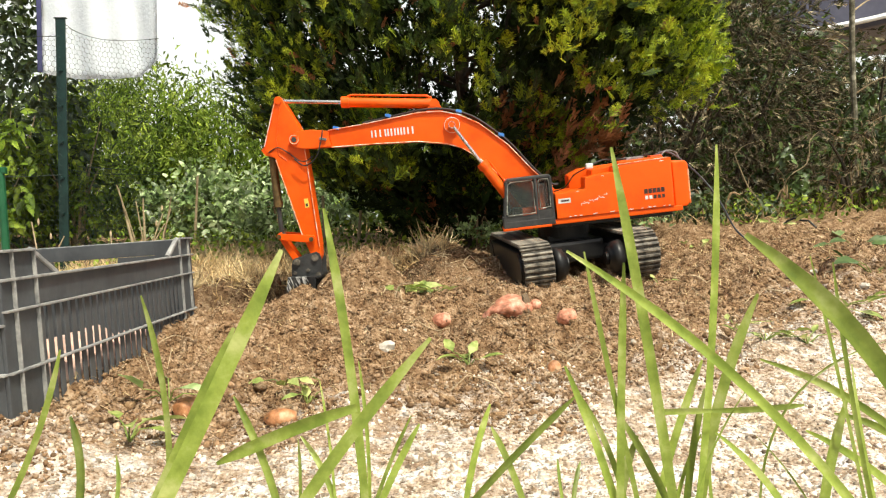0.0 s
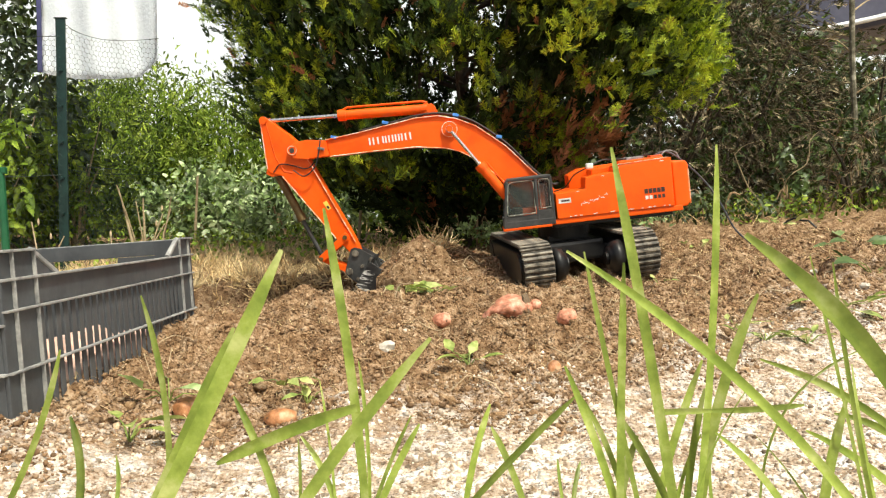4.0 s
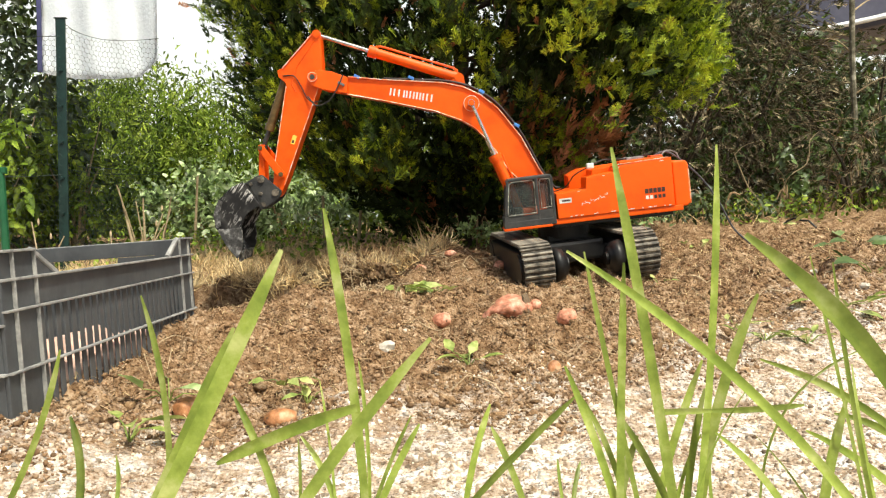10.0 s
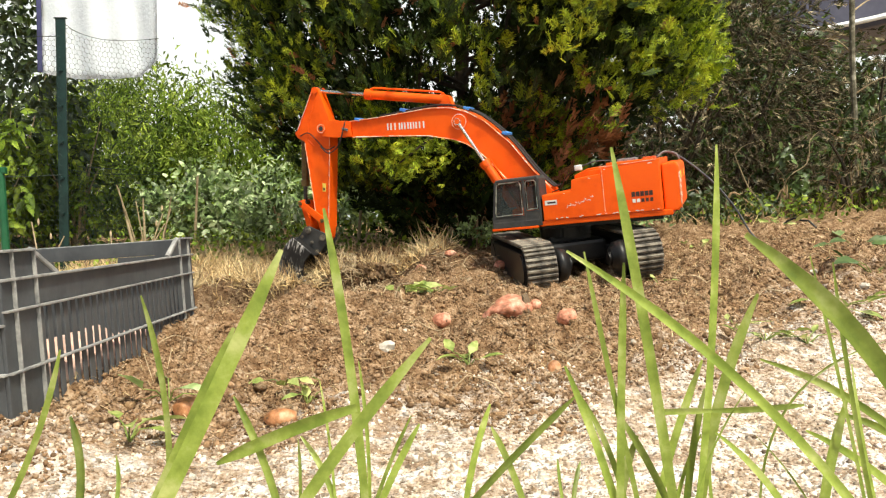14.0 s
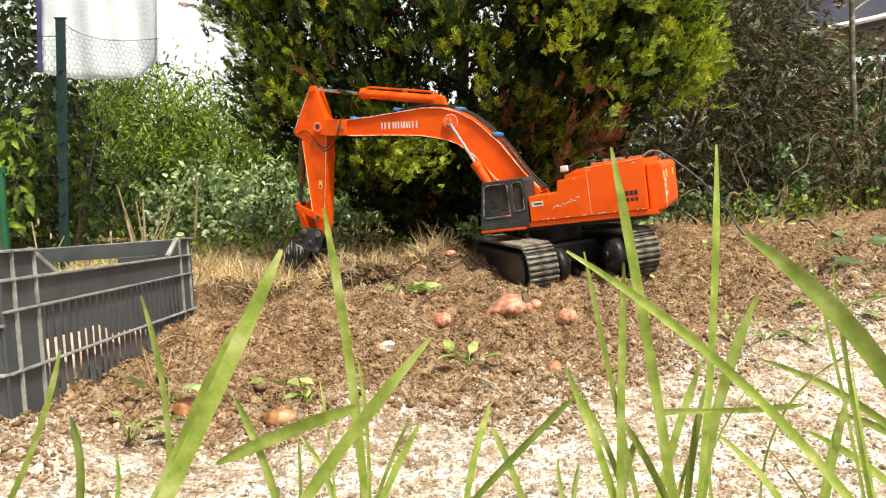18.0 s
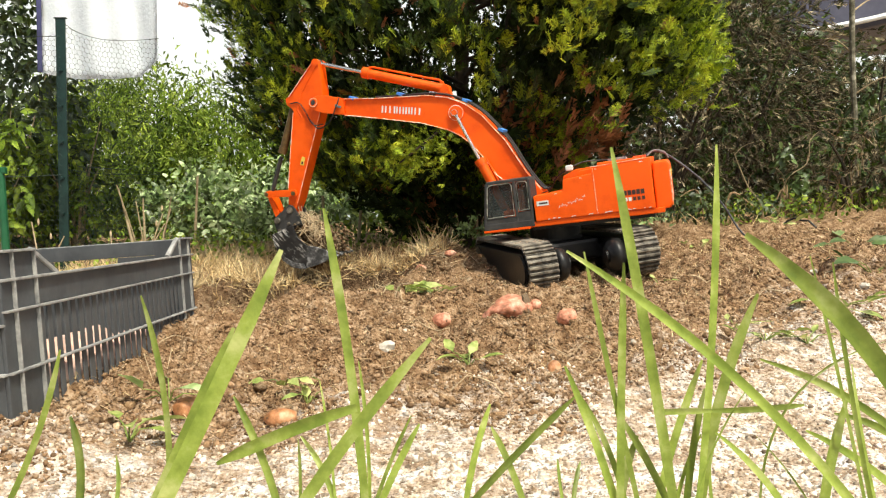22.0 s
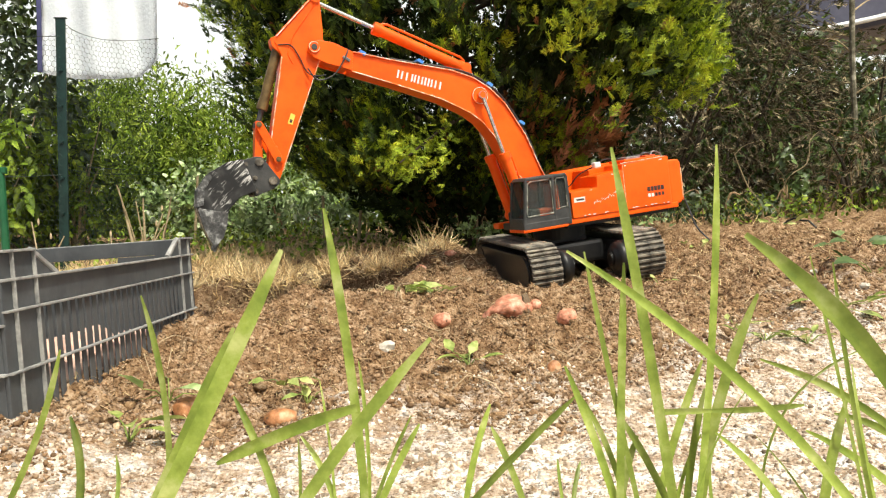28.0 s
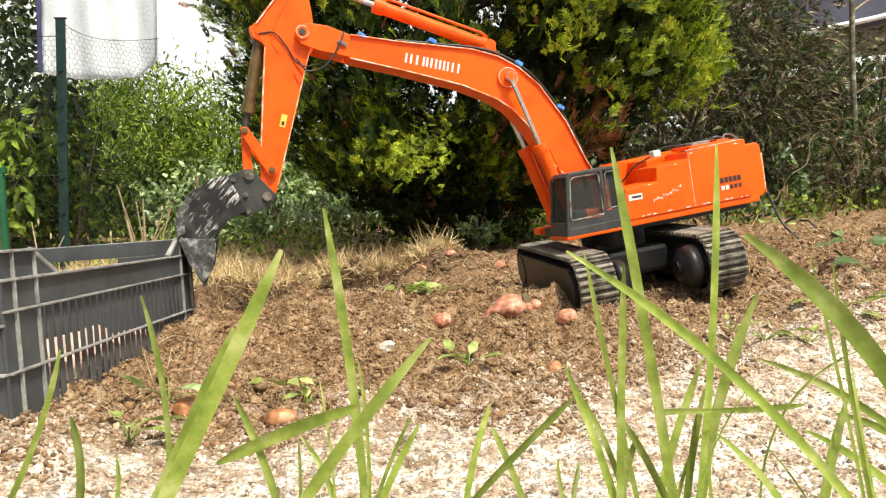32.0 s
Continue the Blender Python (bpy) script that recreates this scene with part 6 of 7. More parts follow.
def build_dry_bush(cx, cy, n, rx, rz, seed, label):
    """A half-dead conifer: grey bare sprays with some green."""
    rg = np.random.default_rng(seed)
    gz = zl(cx, cy)
    bush = thing("dry_bush", label, "bush", "half-dead bushes", at=pose(cx, cy, gz))
    p = rg.normal(size=(n, 3))
    p /= np.linalg.norm(p, axis=1, keepdims=True)
    p = p * rg.uniform(0.3, 1, (n, 1)) ** 0.6 * np.array([rx, 0.35, rz]) + np.array([0, 0, rz * 0.85])
    p = p[p[:, 2] > 0.05]
    n = len(p)
    ax = p * np.array([1, 1, 0.2]) + rg.normal(size=(n, 3)) * 0.3 + np.array([0, -0.1, -0.25])
    m = frames_of(p, ax, rg.normal(size=(n, 3)) * 0.7 + np.array([0, -0.6, 0.5]), np.stack([rg.uniform(0.06, 0.14, n), rg.uniform(0.035, 0.07, n), rg.uniform(0.06, 0.14, n)], 1))
    k = rg.random(n) < 0.58
    tagged(scatter("dead_sprays", TWIG_V, TWIG_F, m[k], M_DRYTWIG, bush), "bare grey-brown twigs", kind="stuff")
    tagged(scatter("green_sprays", SPRAY_V, SPRAY_F, m[~k] @ np.diag([0.6, 0.7, 0.7, 1]), M_CONIFER, bush), "dull green sprays", kind="stuff")
    rr = random.Random(seed)
    for i in range(9):
        a = rr.uniform(0, 6.28)
        e = Vector((math.cos(a) * rx * 0.8, math.sin(a) * 0.3, rz * rr.uniform(0.6, 1.6)))
        part("branch", tube(curve_points([(0, 0, -0.03), e * 0.45 + Vector((0, 0, 0.05)), e], 4), 0.012, 6, taper=0.003), M_BARK, bush)


build_dry_bush(1.25, 3.45, 3000, 0.42, 0.62, 61, "half-dead grey twiggy bush with sparse green")
build_dry_bush(1.55, 3.75, 2800, 0.36, 0.70, 62, "half-dead grey twiggy bush with sparse green")
build_dry_bush(2.05, 3.7, 2000, 0.42, 0.44, 64, "half-dead grey twiggy bush with sparse green")
build_dry_bush(2.45, 3.6, 1300, 0.35, 0.36, 65, "half-dead grey twiggy bush with sparse green")
build_dry_bush(1.62, 3.02, 700, 0.22, 0.20, 66, "half-dead grey twiggy bush with sparse green")
build_dry_bush(1.92, 3.05, 700, 0.26, 0.22, 67, "half-dead grey twiggy bush with sparse green")
build_dry_bush(0.95, 3.3, 1200, 0.30, 0.5, 63, "half-dead grey twiggy bush with sparse green")


def build_brambles():
    """Bare brown canes at the edge of the bed."""
    rr = random.Random(77)
    b = thing("bramble_canes", "tangle of bare brown bramble canes at the edge", "brambles", at=pose(1.75, 2.95, zl(1.75, 2.95)))
    for i in range(36):
        x, h = rr.uniform(-0.30, 0.6), rr.uniform(0.12, 0.36)
        part("cane", tube(curve_points([(x, rr.uniform(-0.1, 0.2), -0.02), (x + rr.uniform(-0.05, 0.05), 0, h * 0.7), (x + rr.uniform(-0.16, 0.16), rr.uniform(-0.1, 0.1), h), (x + rr.uniform(-0.25, 0.25), rr.uniform(-0.1, 0.1), h * rr.uniform(0.9, 1.35))], 5), 0.0020, 5, taper=0.0008), M_CANE, b)
    s = thing("bare_shrub", "small bare shrub with forked pale stems", "shrub", at=pose(-1.02, 2.62, zl(-1.02, 2.62)))
    for i in range(6):
        x = rr.uniform(-0.05, 0.05)
        part("stem", tube(curve_points([(x * 0.4, 0, -0.02), (x + 0.01, rr.uniform(-0.03, 0.03), 0.10), (x * 2.2, rr.uniform(-0.05, 0.05), rr.uniform(0.20, 0.33))], 5), 0.0085 if i < 2 else 0.0035, 7, taper=0.002), M_BARK_PALE, s)
    for k in range(6):
        x, y = rr.uniform(-1.35, -0.85), rr.uniform(2.2, 2.5)
        t = thing("dry_stalk", "dry straw-coloured plant stalk", "stalk", "dry stalks", at=pose(x, y, zl(x, y)))
        h = rr.uniform(0.12, 0.22)
        part("stalk", tube([(0, 0, -0.02), (rr.uniform(-0.02, 0.02), 0, h * 0.6), (rr.uniform(-0.04, 0.04), 0, h)], 0.0032, 5, taper=0.0018), M_ROOT, t)
        part("seed_head", lump(0.0035, 0.0035, 0.011, k + 3, sub=1), M_ROOT, t).location = (0, 0, h)


build_brambles()


def bare_twig(points, r, label):
    x, y, z = points[-1]
    t = thing("bare_twig", label, "twig", "bare twigs", at=pose(x, y, zl(x, y)))
    pts = [Vector((px - x, py - y, pz - zl(x, y))) for px, py, pz in points[:-1]] + [Vector((0, 0, -0.02))]
    part("shoot", tube(curve_points(pts[::-1], 5), r, 6, taper=r * 0.4), M_BARK_PALE, t)
    for k in (0, 1, 2):
        a = pts[k]
        part("side_shoot", tube(curve_points([a, a + Vector((0.03 - 0.025 * k, 0.0, 0.03)), a + Vector((0.07 - 0.06 * k, -0.02, 0.045))], 4), r * 0.45, 5, taper=r * 0.2), M_BARK_PALE, t)


bare_twig([(1.022, 2.70, 0.469), (1.07, 2.70, 0.359), (1.115, 2.70, 0.30), (1.13, 2.70, 0.23)], 0.0035, "thin pale crooked twig stuck in the ground")
bare_twig([(1.38, 2.90, 0.54), (1.37, 2.90, 0.454), (1.294, 2.90, 0.39), (1.26, 2.90, 0.24)], 0.0035, "thin pale crooked twig stuck in the ground")
bare_twig([(1.62, 2.95, 0.50), (1.60, 2.95, 0.42), (1.61, 2.95, 0.33), (1.60, 2.95, 0.24)], 0.0030, "thin reddish upright twig at the edge")



# ---- dry grass at the foot of the tree ----
def build_dry_grass():
    rg = np.random.default_rng(31)
    n = 34000
    x, y = rg.uniform(-1.25, 0.02, n), 1.98 + 1.1 * rg.random(n) ** 1.3
    x = np.concatenate([x, rg.uniform(0.55, 2.2, 900)])
    y = np.concatenate([y, rg.uniform(2.55, 3.3, 900)])
    n = len(x)
    clump = vnoise(x, y, 16)
    k = (clump > 0.33) | (rg.random(n) < 0.15)
    x, y, clump = x[k], y[k], clump[k]
    n = len(x)
    ax = rg.normal(size=(n, 3)) * np.array([0.9, 0.9, 0.6]) + np.array([0.0, -0.1, 0.65])
    size = np.stack([rg.uniform(0.022, 0.068, n) * (0.6 + clump), rg.uniform(0.0014, 0.0034, n), rg.uniform(0.03, 0.09, n)], 1)
    ob = scatter("dry_grass", BLADE_V, STRIP_F, frames_of(on_land(x, y, -0.004), ax, rg.normal(size=(n, 3)) + np.array([0, -1, 0]), size), M_DRYGRASS)
    tagged(ob, "bleached dry grass tufts at the edge", "dry grass", kind="stuff")
    # a brown tuft of dead needles and roots before the trunk
    n = 900
    x, y = -0.17 + rg.normal(size=n) * 0.075, 2.25 + rg.normal(size=n) * 0.06
    ax = rg.normal(size=(n, 3)) * np.array([0.9, 0.9, 0.4]) + np.array([0.0, -0.1, 0.7])
    size = np.stack([rg.uniform(0.04, 0.11, n), rg.uniform(0.0012, 0.0024, n), rg.uniform(0.03, 0.08, n)], 1)
    ob = scatter("dead_tuft", BLADE_V, STRIP_F, frames_of(on_land(x, y, -0.004), ax, rg.normal(size=(n, 3)) + np.array([0, -1, 0]), size), M_DEADTUFT)
    tagged(ob, "rust-brown tuft of dead grass and roots", "dry grass", kind="stuff")
    # green low growth among it
    n = 4200
    x, y = rg.uniform(-1.5, 0.5, n), 2.4 + 2.2 * rg.random(n) ** 1.6
    x = np.concatenate([x, rg.uniform(0.9, 2.3, 1300)])
    y = np.concatenate([y, rg.uniform(2.55, 3.2, 1300)])
    n = len(x)
    p = on_land(x, y) + np.stack([np.zeros(n), np.zeros(n), rg.uniform(0.005, 0.09, n)], 1)
    ob = scatter("ground_weeds", LEAF_V, LEAF_F, frames_of(p, rg.normal(size=(n, 3)), rg.normal(size=(n, 3)) * 0.5 + np.array([0, -0.4, 0.8]), rg.uniform(0.010, 0.024, n)), M_LEAF)
    tagged(ob, "low green weeds along the bed's edge", "weeds", kind="stuff")


build_dry_grass()


# ---- fence, sheet, stakes ----
def build_fence():
    px, py = -1.283, 2.60
    fence = thing("wire_fence", "chicken-wire fence on a dark green steel post", "fence", at=pose(px, py, zl(px, py)))
    h = 0.915 - zl(px, py)
    own = block(-0.016, 0.016, -0.003, 0.003, -0.05, h, 0.001)
    block(-0.003, 0.003, 0.002, 0.030, -0.05, h - 0.004, 0.001, own)
    post = part("post", own, M_POST, fence, "dark green steel post")
    part("post_cap", block(-0.021, 0.021, -0.006, 0.006, h, h + 0.004, 0.001), M_POST, post)
    for i in range(6):
        part("post_lug", block(-0.006, 0.006, -0.010, -0.003, 0.08 + i * 0.12, 0.088 + i * 0.12, 0.001), M_POST, post)

    def net(a, b, z0, z1a, z1b, name, sag=0.0):
        """Hexagonal wire between two uprights."""
        a, b = Vector((*a, 0)), Vector((*b, 0))
        L = (b - a).length
        cw, ch = 0.019, 0.022
        v, f = [], []

        def wire(p, q, r=0.0006):
            d = (q - p)
            if d.length < 1e-6:
                return
            d.normalize()
            s = d.cross(Vector((0.31, -0.87, 0.38))).normalized() * r
            u = d.cross(s).normalized() * r
            i = len(v)
            for c in (p, q):
                for k in (s, -0.5 * s + 0.87 * u, -0.5 * s - 0.87 * u):
                    v.append((c + k)[:])
            f.extend([(i, i + 1, i + 4, i + 3), (i + 1, i + 2, i + 5, i + 4), (i + 2, i, i + 3, i + 5)])

        def at(u, w):
            t = min(max(u / L, 0), 1)
            top = z1a + (z1b - z1a) * t - sag * math.sin(math.pi * t ** 0.7)
            return a + (b - a) * t + Vector((0, 0.006 * math.sin(u * 23), min(w, top) + 0.004 * math.sin(u * 31 + w * 17)))
        for r in range(int((max(z1a, z1b) - z0) / (ch * 0.75)) + 1):
            for c in range(int(L / cw) + 1):
                u, w = c * cw + (cw / 2 if r % 2 else 0), z0 + r * ch * 0.75
                if u > L or w > z1a + (z1b - z1a) * min(u / L, 1) - sag * math.sin(math.pi * min(u / L, 1) ** 0.7):
                    continue
                p0, p1, p2 = at(u, w), at(u + cw / 2, w + ch * 0.25), at(u - cw / 2, w + ch * 0.25)
                wire(p0, p1)
                wire(p0, p2)
                wire(p1, at(u + cw / 2, w + ch * 0.75))
        for w0, w1 in ((z1a, z1b), (z0 + 0.02, z0 + 0.02), ((z0 + z1a) * 0.42, (z0 + z1a) * 0.42)):
            pts = [a + (b - a) * (i / 10) + Vector((0, 0, w0 + (w1 - w0) * i / 10 - (sag if w0 == z1a else 0.012) * math.sin((i / 10) ** 0.7 * math.pi))) for i in range(11)]
            for p, q in zip(pts, pts[1:]):
                wire(p, q, 0.0012)
        me = bpy.data.meshes.new(name)
        me.from_pydata(v, [], f)
        me.materials.append(M_WIRE)
        o = new(name, me)
        o.parent = fence
        tagged(o, "green coated hexagonal wire netting", kind="stuff")
    net((0, -0.006), (-0.95, -0.25), 0.0, h - 0.06, h - 0.12, "wire_netting")
    net((0, 0.0), (0.199, 0.35), 0.0, h - 0.005, h + 0.016, "wire_netting", 0.040)
    net((0.0, 0.10), (0.16, 0.12), 0.0, 0.37, 0.36, "wire_netting")


def build_sheet():
    """A white fleece hung up behind the fence."""
    sheet = thing("hanging_sheet", "white fleece sheet with navy edge hung behind fence", "sheet", at=pose(-1.385, 3.05, 0.978))
    nx, nz = 26, 24
    own = bmesh.new()
    grid = []
    for i in range(nx + 1):
        u = i / nx
        col = []
        for k in range(nz + 1):
            w = k / nz
            x = -0.195 + 0.455 * u
            sag = 0.030 * math.sin(u * 3.14) + 0.012 * max(0, u - 0.85) / 0.15 * -4.0 * (u > 0.85)
            z = -0.155 - sag + (0.85 + sag) * w
            y = 0.30 * w + 0.018 * math.sin(u * 9 + w * 2.0) * (1 - 0.4 * w) + 0.010 * math.sin(u * 23 + w * 5)
            col.append(own.verts.new(((x - 1.385) * (1 + y / 3.05) + 1.385, y, z)))
        grid.append(col)
    for i in range(nx):
        for k in range(nz):
            own.faces.new((grid[i][k], grid[i + 1][k], grid[i + 1][k + 1], grid[i][k + 1]))
    bmesh.ops.solidify(own, geom=own.faces[:], thickness=0.003)
    part("cloth", own, M_SHEET, sheet, smooth=True)
    own = block(-0.214, -0.194, -0.006, 0.006, -0.155, 0.70, 0.002)
    for v in own.verts:
        v.co.y += 0.353 * (v.co.z + 0.155)
        v.co.x = (v.co.x - 1.385) * (1 + v.co.y / 3.05) + 1.385
    part("edging", own, M_NAVY, sheet, "navy blue edging")
    part("hanging_line", tube([(-1.6, 0.30, 0.70), (0, 0.30, 0.69), (1.5, 0.30, 0.72)], 0.002, 6), M_GREYHOSE, sheet)


def build_stakes():
    st = thing("garden_stake", "green plastic garden stake", "stake", at=pose(-1.088, 1.90, zl(-1.088, 1.90)))
    own = rod((0.014, 0, -0.05), (-0.004, 0, 0.34), 0.011, 0.009, n=12)
    part("shaft", own, M_STAKE, st)
    part("cross_piece", block(-0.040, 0.010, -0.007, 0.007, 0.335, 0.352, 0.003), M_STAKE, st)
    for x, y, h, lean in ((-0.30, 2.62, 0.20, 0.02), (-0.42, 2.75, 0.21, -0.01), (-1.12, 3.45, 0.34, 0.02), (0.02, 2.55, 0.10, 0.01)):
        s = part("wooden_stick", rod((0, 0, -0.03), (lean, 0, h), 0.007, 0.005, n=8), M_BARK_PALE)
        s.location = (x, y, zl(x, y))
        tagged(s, "thin weathered wooden stick in the ground", "stick", "garden sticks")


def build_right_side():
    """A slim trunk, and a tarpaulin-covered frame with a white rail behind the bushes."""
    t = thing("young_tree", "slim young tree with pale mottled bark", "tree", at=pose(1.71, 3.2, zl(1.71, 3.2)))
    part("trunk", tube(curve_points([(0.01, 0, -0.03), (0.0, 0, 0.3), (-0.02, 0, 0.7), (-0.03, 0, 1.5)], 5), 0.014, 9, taper=0.010), M_BARK_MOTTLED, t)
    for z, dx, dy in ((0.45, 0.13, -0.05), (0.62, -0.14, 0.02), (0.8, 0.16, 0.05), (0.95, -0.12, -0.05)):
        part("twig", tube(curve_points([(-0.015, 0, z), (dx * 0.5, dy, z + 0.06), (dx, dy, z + 0.07)], 4), 0.004, 5, taper=0.0015), M_BARK_PALE, t)
    c = thing("covered_frame", "slate-blue tarpaulin over a frame with white rail", "tarpaulin", at=pose(3.9, 6.4, zl(3.9, 6.4)))
    part("tarpaulin", plate([(-1.2, 1.17), (-1.15, 1.35), (-0.8, 1.75), (0.0, 2.1), (1.4, 2.3), (1.6, 1.60), (0.4, 1.46), (-0.4, 1.28)], 0.0, 2.2, 0.03, seg=2), M_TARP, c)
    for x, h in ((-1.1, 1.2), (1.3, 1.6)):
        for y in (0.05, 2.1):
            part("pole", rod((x, y, -0.05), (x, y, h), 0.02, n=10), M_BARK, c)
    own = tube(curve_points([(-1.5, -0.03, 1.13), (-1.0, -0.03, 1.22), (-0.4, -0.03, 1.34), (0.4, -0.03, 1.52), (1.5, -0.03, 1.66)], 6), 0.022, 8)
    part("rail", own, M_CREAM, c, "white rail")


def build_cable():
    """The lead that trails behind the machine and lies in the bed."""
    pts = [(1.02, 2.32, 0.02), (1.12, 2.18, 0.0), (1.22, 2.1, 0.0), (1.4, 2.15, 0.0), (1.7, 2.2, 0.0)]
    own = tube([(x, y, zl(x, y) + 0.004 + dz) for x, y, dz in [tuple(p) for p in curve_points(pts, 8)]], 0.0030, 7)
    ob = part("black_cable", own, M_RUBBER)
    tagged(ob, "thin black cable lying on the earth", "cable")


build_fence()
build_sheet()
build_stakes()
build_right_side()
build_cable()


def build_backdrop():
    """The bright hazy sky low behind the trees."""
    own = bmesh.new()
    n = 24
    rows = []
    for i in range(n + 1):
        a = radians(-75 + 150 * i / n)
        rows.append([own.verts.new((120 * math.sin(a), 120 * math.cos(a), z)) for z in (-5, 70)])
    for a, b in zip(rows, rows[1:]):
        own.faces.new((a[0], b[0], b[1], a[1]))
    m = bpy.data.materials.new("hazy_sky")
    m.use_nodes = True
    b = m.node_tree.nodes["Principled BSDF"]
    b.inputs["Base Color"].default_value = (0, 0, 0, 1)
    b.inputs["Emission Color"].default_value = (0.95, 0.97, 1.0, 1)
    b.inputs["Emission Strength"].default_value = 0.85
    tagged(part("backdrop", own, m), "bright white hazy sky", "sky", kind="structure")


build_backdrop()


# ---- loose soil that the bucket moves ----
def clod(x, y, r, seed, label, up=0.4):
    ob = part("soil_clod", lump(r, r * 0.8, r * 0.7, seed, rough=0.45, sub=3), M_EARTH)
    ob.matrix_basis = pose(x, y, zl(x, y) + r * up, 0, 0, seed * 37)
    return tagged(ob, label, "clod", "soil clods")


def tangle(x, y, r, seed, label):
    """A knot of dry roots."""
    rr = random.Random(seed)
    own = bmesh.new()
    for i in range(30):
        a, b = rr.uniform(0, 6.28), rr.uniform(-0.5, 0.9)
        e = Vector((math.cos(a) * math.cos(b), math.sin(a) * math.cos(b), math.sin(b))) * r * rr.uniform(0.6, 1.5)
        s = Vector((rr.gauss(0, 0.25), rr.gauss(0, 0.25), rr.gauss(0, 0.2))) * r
        tube(curve_points([s, (s + e) / 2 + Vector((rr.gauss(0, 0.3), rr.gauss(0, 0.3), rr.gauss(0, 0.3))) * r, e], 4), 0.0011, 4, own, taper=0.0006)
    ob = part("root_tangle", own, M_ROOT)
    ob.matrix_basis = pose(x, y, zl(x, y) + 0.01)
    return tagged(ob, label, "roots", "root tangles", "stuff")


PUSHED, SCOOPED = [], []
rs = random.Random(50)
# a low heap that is raked towards the tracks in the first seconds
for i in range(16):
    x, y, r = -0.19 + rs.gauss(0, 0.060), 1.86 + rs.gauss(0, 0.035), rs.uniform(0.006, 0.013)
    ob = clod(x, y, r, 200 + i, "loose brown soil clod of a raked heap", 0.3)
    ex_, ey_ = -0.055 + rs.gauss(0, 0.060), 1.87 + rs.gauss(0, 0.045)
    PUSHED.append((ob, 1.3 + rs.uniform(0, 0.5), 3.1 + rs.uniform(0, 0.5), Vector((ex_, ey_, zl(ex_, ey_) + r * 0.3))))


def build_heap():
    """A crumbly mound that the bucket rakes together."""
    rg = np.random.default_rng(12)
    b = bmesh.new()
    bmesh.ops.create_icosphere(b, subdivisions=5, radius=1)
    for v in b.verts:
        c = v.co.copy()
        flat = math.hypot(c.x, c.y)
        up = 0.105 * max(0.0, 1 - flat) ** 0.8 if c.z > 0 else -0.03
        k = noise.noise(Vector((c.x * 3, c.y * 3, 4.0)))
        fine = noise.noise(Vector((c.x * 16, c.y * 16, 9.0)))
        v.co = Vector((c.x * 0.115, c.y * 0.085, up * (1 + 0.25 * k) + (0.006 * fine + 0.008 * k if c.z > 0 else 0)))
    ob = part("soil_heap", b, M_LUMP, smooth=True)
    tagged(ob, "crumbly brown heap of freshly raked soil", "soil heap")
    n = 1500
    a, q = rg.uniform(0, 2 * np.pi, n), rg.random(n) ** 0.5
    x, y = np.cos(a) * q, np.sin(a) * q
    p = np.stack([x * 0.115, y * 0.085, 0.105 * np.maximum(0, 1 - q) ** 0.8 + 0.002], 1)
    d = rg.normal(size=(n, 3))
    tagged(scatter("crumbs", OCT_V, OCT_F, frames_of(p, d, rg.normal(size=(n, 3)), 0.0012 + 0.0045 * rg.random(n) ** 4), M_CLOD, ob), kind="stuff")
    return ob


HEAP = build_heap()
# two bucket loads: picked up, carried, shaken out
for load, (t0, t1, cx, cy, n) in enumerate(((7.25, 8.75, -0.42, 1.93, 24), (18.75, 22.75, -0.22, 1.98, 30))):
    for i in range(n):
        x, y, r = cx + rs.gauss(0, 0.05), cy + rs.gauss(0, 0.035), rs.uniform(0.012, 0.026)
        if load == 1 and i % 4 == 0:
            ob = tangle(x, y, 0.042, 300 + i, "tangle of dry roots pulled out with the soil")
            r = 0.02
        else:
            ob = clod(x, y, r, 220 + 40 * load + i, "loose brown soil clod in the pit", 0.3)
        hold = Vector((0.035 + 0.10 * rs.random(), rs.uniform(-0.042, 0.042), 0.018 + 0.045 * rs.random() if i % 4 else 0.0))
        ex_, ey_ = cx + rs.gauss(-0.07, 0.05), cy + rs.gauss(-0.02, 0.04)
        SCOOPED.append((ob, t0 + rs.choice((0, 0.25)), t1 + rs.choice((0, 0.25, 0.5, 0.75)), hold, Vector((ex_, ey_, zl(ex_, ey_) + r * 0.3))))
# soil that streams out of the emptying bucket
FALLING = []
for i in range(22):
    first = i < 12
    cx, cy = (-0.40, 1.93) if first else (-0.24, 1.98)
    own = bmesh.new()
    for k in range(26):
        c = lump_small(rs.uniform(0.0022, 0.0075), rs.randint(0, 999))
        c.transform(Matrix.Translation((rs.gauss(0, 0.016), rs.gauss(0, 0.014), rs.gauss(0, 0.024))))
        merge(own, c)
    ob = part("falling_soil", own, M_EARTH)
    x, y = cx + rs.gauss(0, 0.03), cy + rs.gauss(0, 0.02)
    ob.matrix_basis = pose(x, y, zl(x, y))
    tagged(ob, "crumbling brown soil pouring from the bucket", "soil", "falling soil", "stuff")
    go = 8.45 + 0.075 * i if first else 22.35 + 0.11 * (i - 12)
    ex_, ey_ = (-0.29 if first else -0.26) + rs.gauss(0, 0.04), cy - 0.04 + rs.gauss(0, 0.02)
    FALLING.append((ob, 7.25 if first else 18.75, go, Vector((0.11 + 0.05 * rs.random(), rs.uniform(-0.04, 0.04), -0.005)), Vector((ex_, ey_, zl(ex_, ey_) - 0.004))))
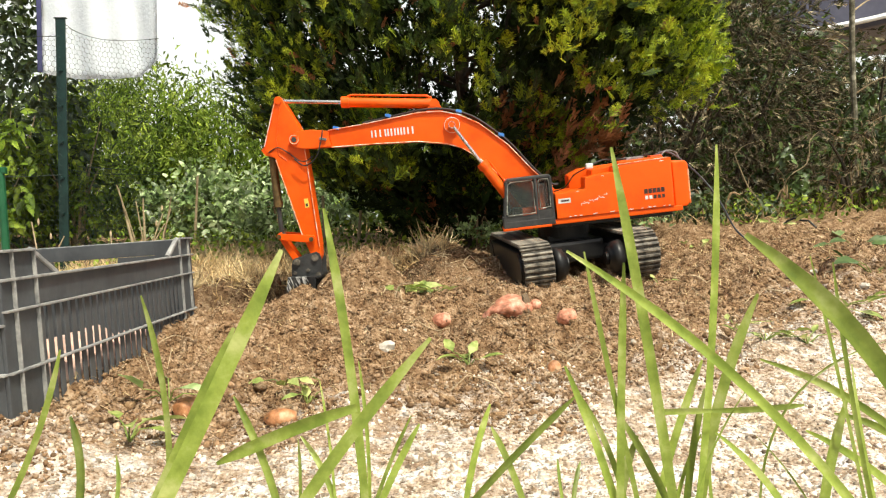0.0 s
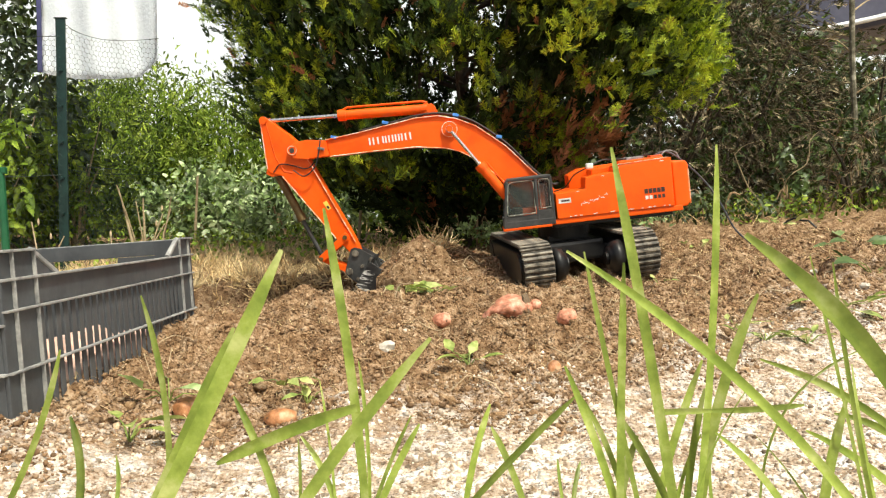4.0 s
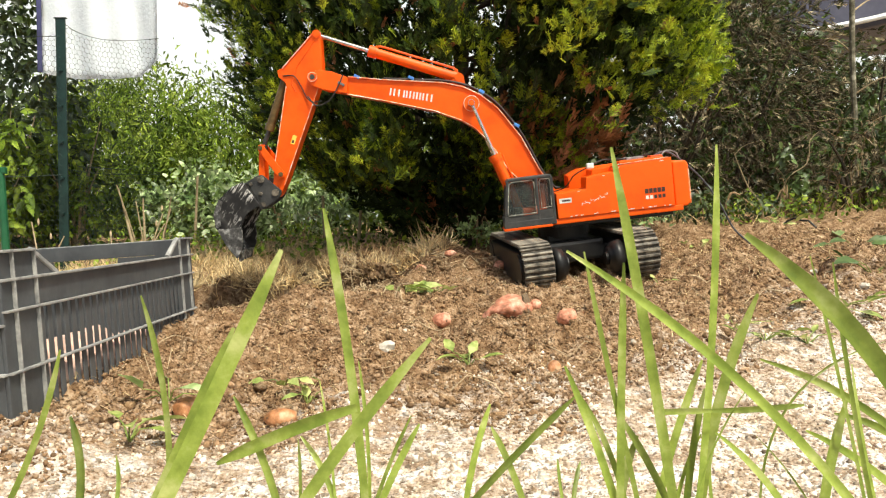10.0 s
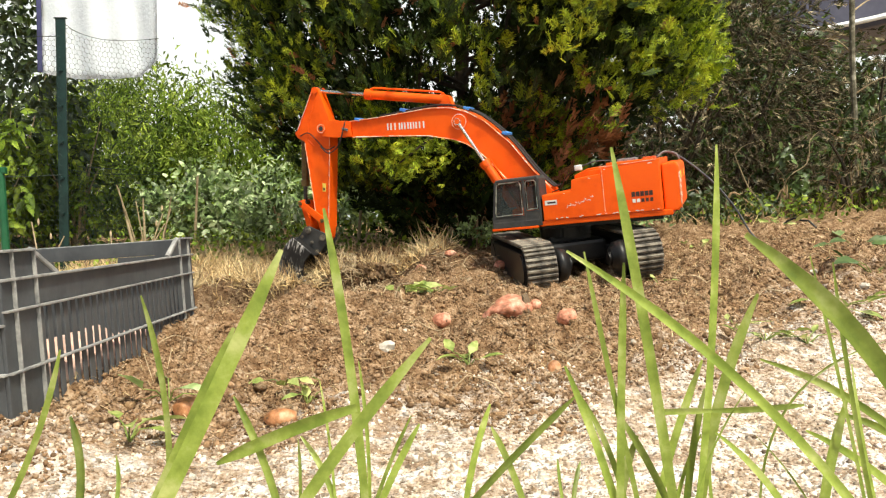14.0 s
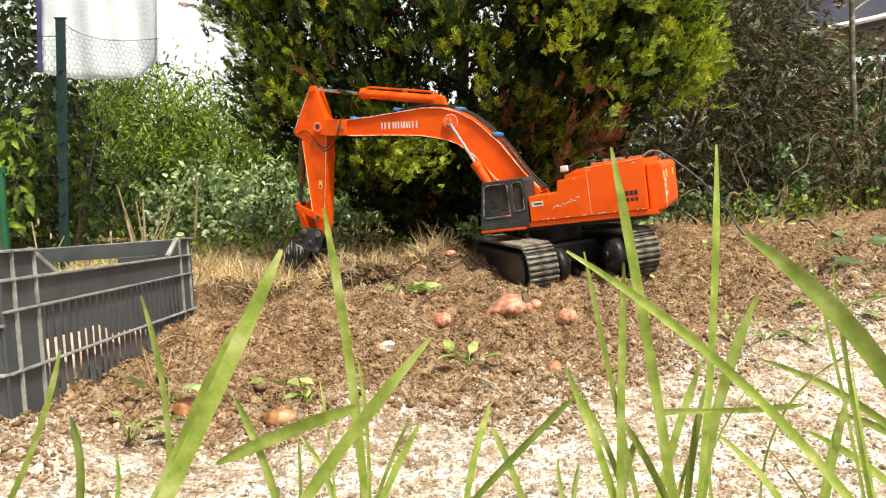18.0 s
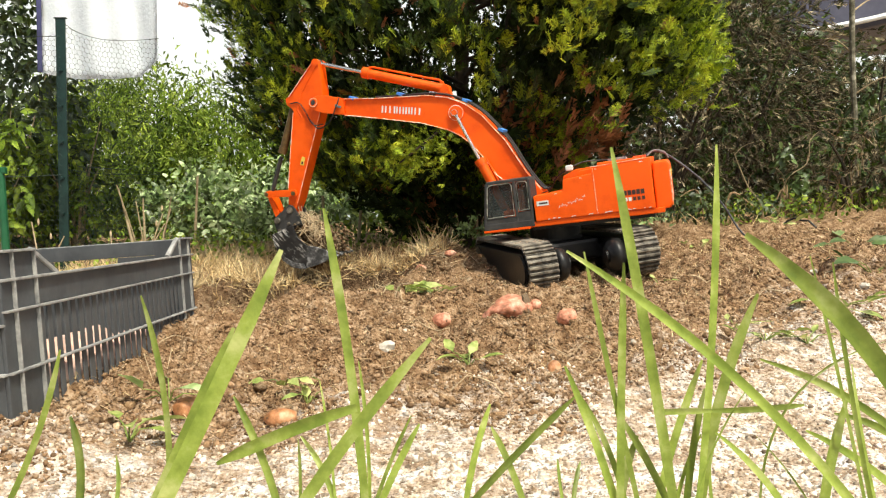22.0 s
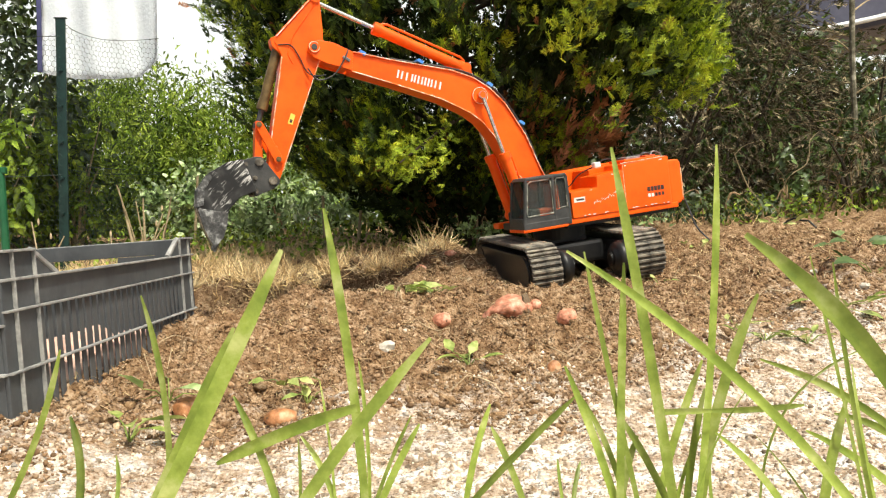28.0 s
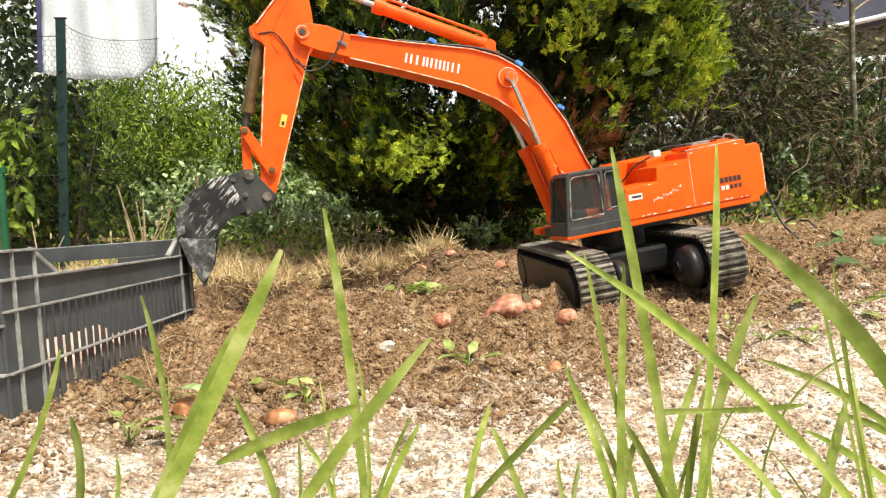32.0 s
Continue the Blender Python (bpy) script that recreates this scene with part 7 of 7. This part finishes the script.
# potatoes that come to light on the heap
UNEARTHED = [(potato(-0.055, 1.900, 0.0140, 0.0120, 0.0110, 20, 61, "small red potato turned up on the heap"), 3.6),
             (potato(0.140, 1.888, 0.0180, 0.0140, 0.0125, 60, 62, "small red potato beside the track"), 3.9),
             (potato(0.019, 1.942, 0.0157, 0.0120, 0.0090, 5, 63, "flat red potato turned up on the heap"), 4.2)]


# ---- what moves ----
def motions():
    times = [i * 0.25 for i in range(129)]
    rows = [(t, *joints(t)) for t in times]
    walk(EXCAVATOR, [(t, b) for t, b, _ in rows])
    for key, obs in MOVING.items():
        if key == "shoes":
            continue
        for ob in obs if isinstance(obs, list) else [obs]:
            walk(ob, [(t, m[key]) for t, _, m in rows])
    # the belts run backwards as the machine backs away from the pit
    gone, last = [], None
    for t, b, _ in rows:
        ahead = 0.0 if last is None else (b.translation - last.translation).dot(b.to_3x3() @ Vector((1, 0, 0)))
        gone.append((gone[-1] if gone else 0.0) + (ahead if t > 12 else 0.0))
        last = b
    keep = [i for i, t in enumerate(times) if t in (0, 12.5, 14.5, 16.5, 25.5) or t >= 27.5]
    for ob, y, s in MOVING["shoes"]:
        walk(ob, [(times[i], Matrix.Translation((0, y, 0)) @ on_track(s + gone[i])) for i in keep])
    # soil: raked along, or carried by the bucket and shaken out
    for ob, t0, t1, end in PUSHED:
        m = ob.matrix_basis.copy()
        a = m.translation.copy()
        over = (a + end) / 2 + Vector((0, 0, 0.030))
        walk(ob, [(t, Matrix.Translation(p) @ m.to_3x3().to_4x4()) for t, p in ((0.0, a), (t0, a), ((t0 + t1) / 2, over), (t1, end), (32.0, end))])
    low, high = Vector((-0.19, 1.86, 0.072)), Vector((-0.055, 1.87, 0.122))
    walk(HEAP, [(t, Matrix.Translation(p)) for t, p in ((0.0, low), (1.3, low), (2.1, low * 0.55 + high * 0.45), (3.0, high), (3.4, high),
                                                        (5.3, high - Vector((0, 0, 0.10))), (32.0, high - Vector((0, 0, 0.10))))])
    held = {t: b @ m["bucket"] for t, b, m in rows}
    for ob, t0, t1, hold, end in SCOOPED:
        start = ob.matrix_basis.translation.copy()
        spin = held[t0].to_3x3().to_4x4()
        keys = [(0.0, Matrix.Translation(start) @ spin), (t0 - 0.5, Matrix.Translation(start) @ spin)]
        for t in times:
            if t0 <= t <= t1:
                keys.append((t, held[t] @ Matrix.Translation(hold)))
        spin = held[t1].to_3x3().to_4x4()
        p = (held[t1] @ Matrix.Translation(hold)).translation
        keys.append((t1 + 0.12, Matrix.Translation(p * 0.7 + end * 0.3) @ spin))
        keys.append((t1 + 0.30, Matrix.Translation(end) @ spin))
        keys.append((32.0, Matrix.Translation(end) @ spin))
        walk(ob, keys)
    for ob, t0, t1, hold, end in FALLING:
        start = ob.matrix_basis.translation.copy()
        base, made = joints(t1)
        loose = base @ made["bucket"] @ Matrix.Translation(hold)
        spin = loose.to_3x3().to_4x4()
        keys = [(0.0, Matrix.Translation(start) @ spin), (t0 - 0.5, Matrix.Translation(start) @ spin)]
        keys += [(t, held[t] @ Matrix.Translation(hold)) for t in times if t0 <= t < t1 - 0.05]
        keys += [(t1, loose), (t1 + 0.17, Matrix.Translation(loose.translation * 0.7 + end * 0.3) @ spin), (t1 + 0.36, Matrix.Translation(end) @ spin), (32.0, Matrix.Translation(end) @ spin)]
        walk(ob, keys)
    up, down = bough_at((-0.06, -0.24, 0.36)), bough_at((-0.17, -0.39, -0.17))
    walk(BOUGH, [(0.0, up), (11.2, up), (12.6, down), (32.0, down)])
    for ob, t in UNEARTHED:
        m = ob.matrix_basis.copy()
        low = Matrix.Translation((0, 0.01, -0.035)) @ m
        walk(ob, [(0.0, low), (t, low), (t + 0.9, m), (32.0, m)])


motions()
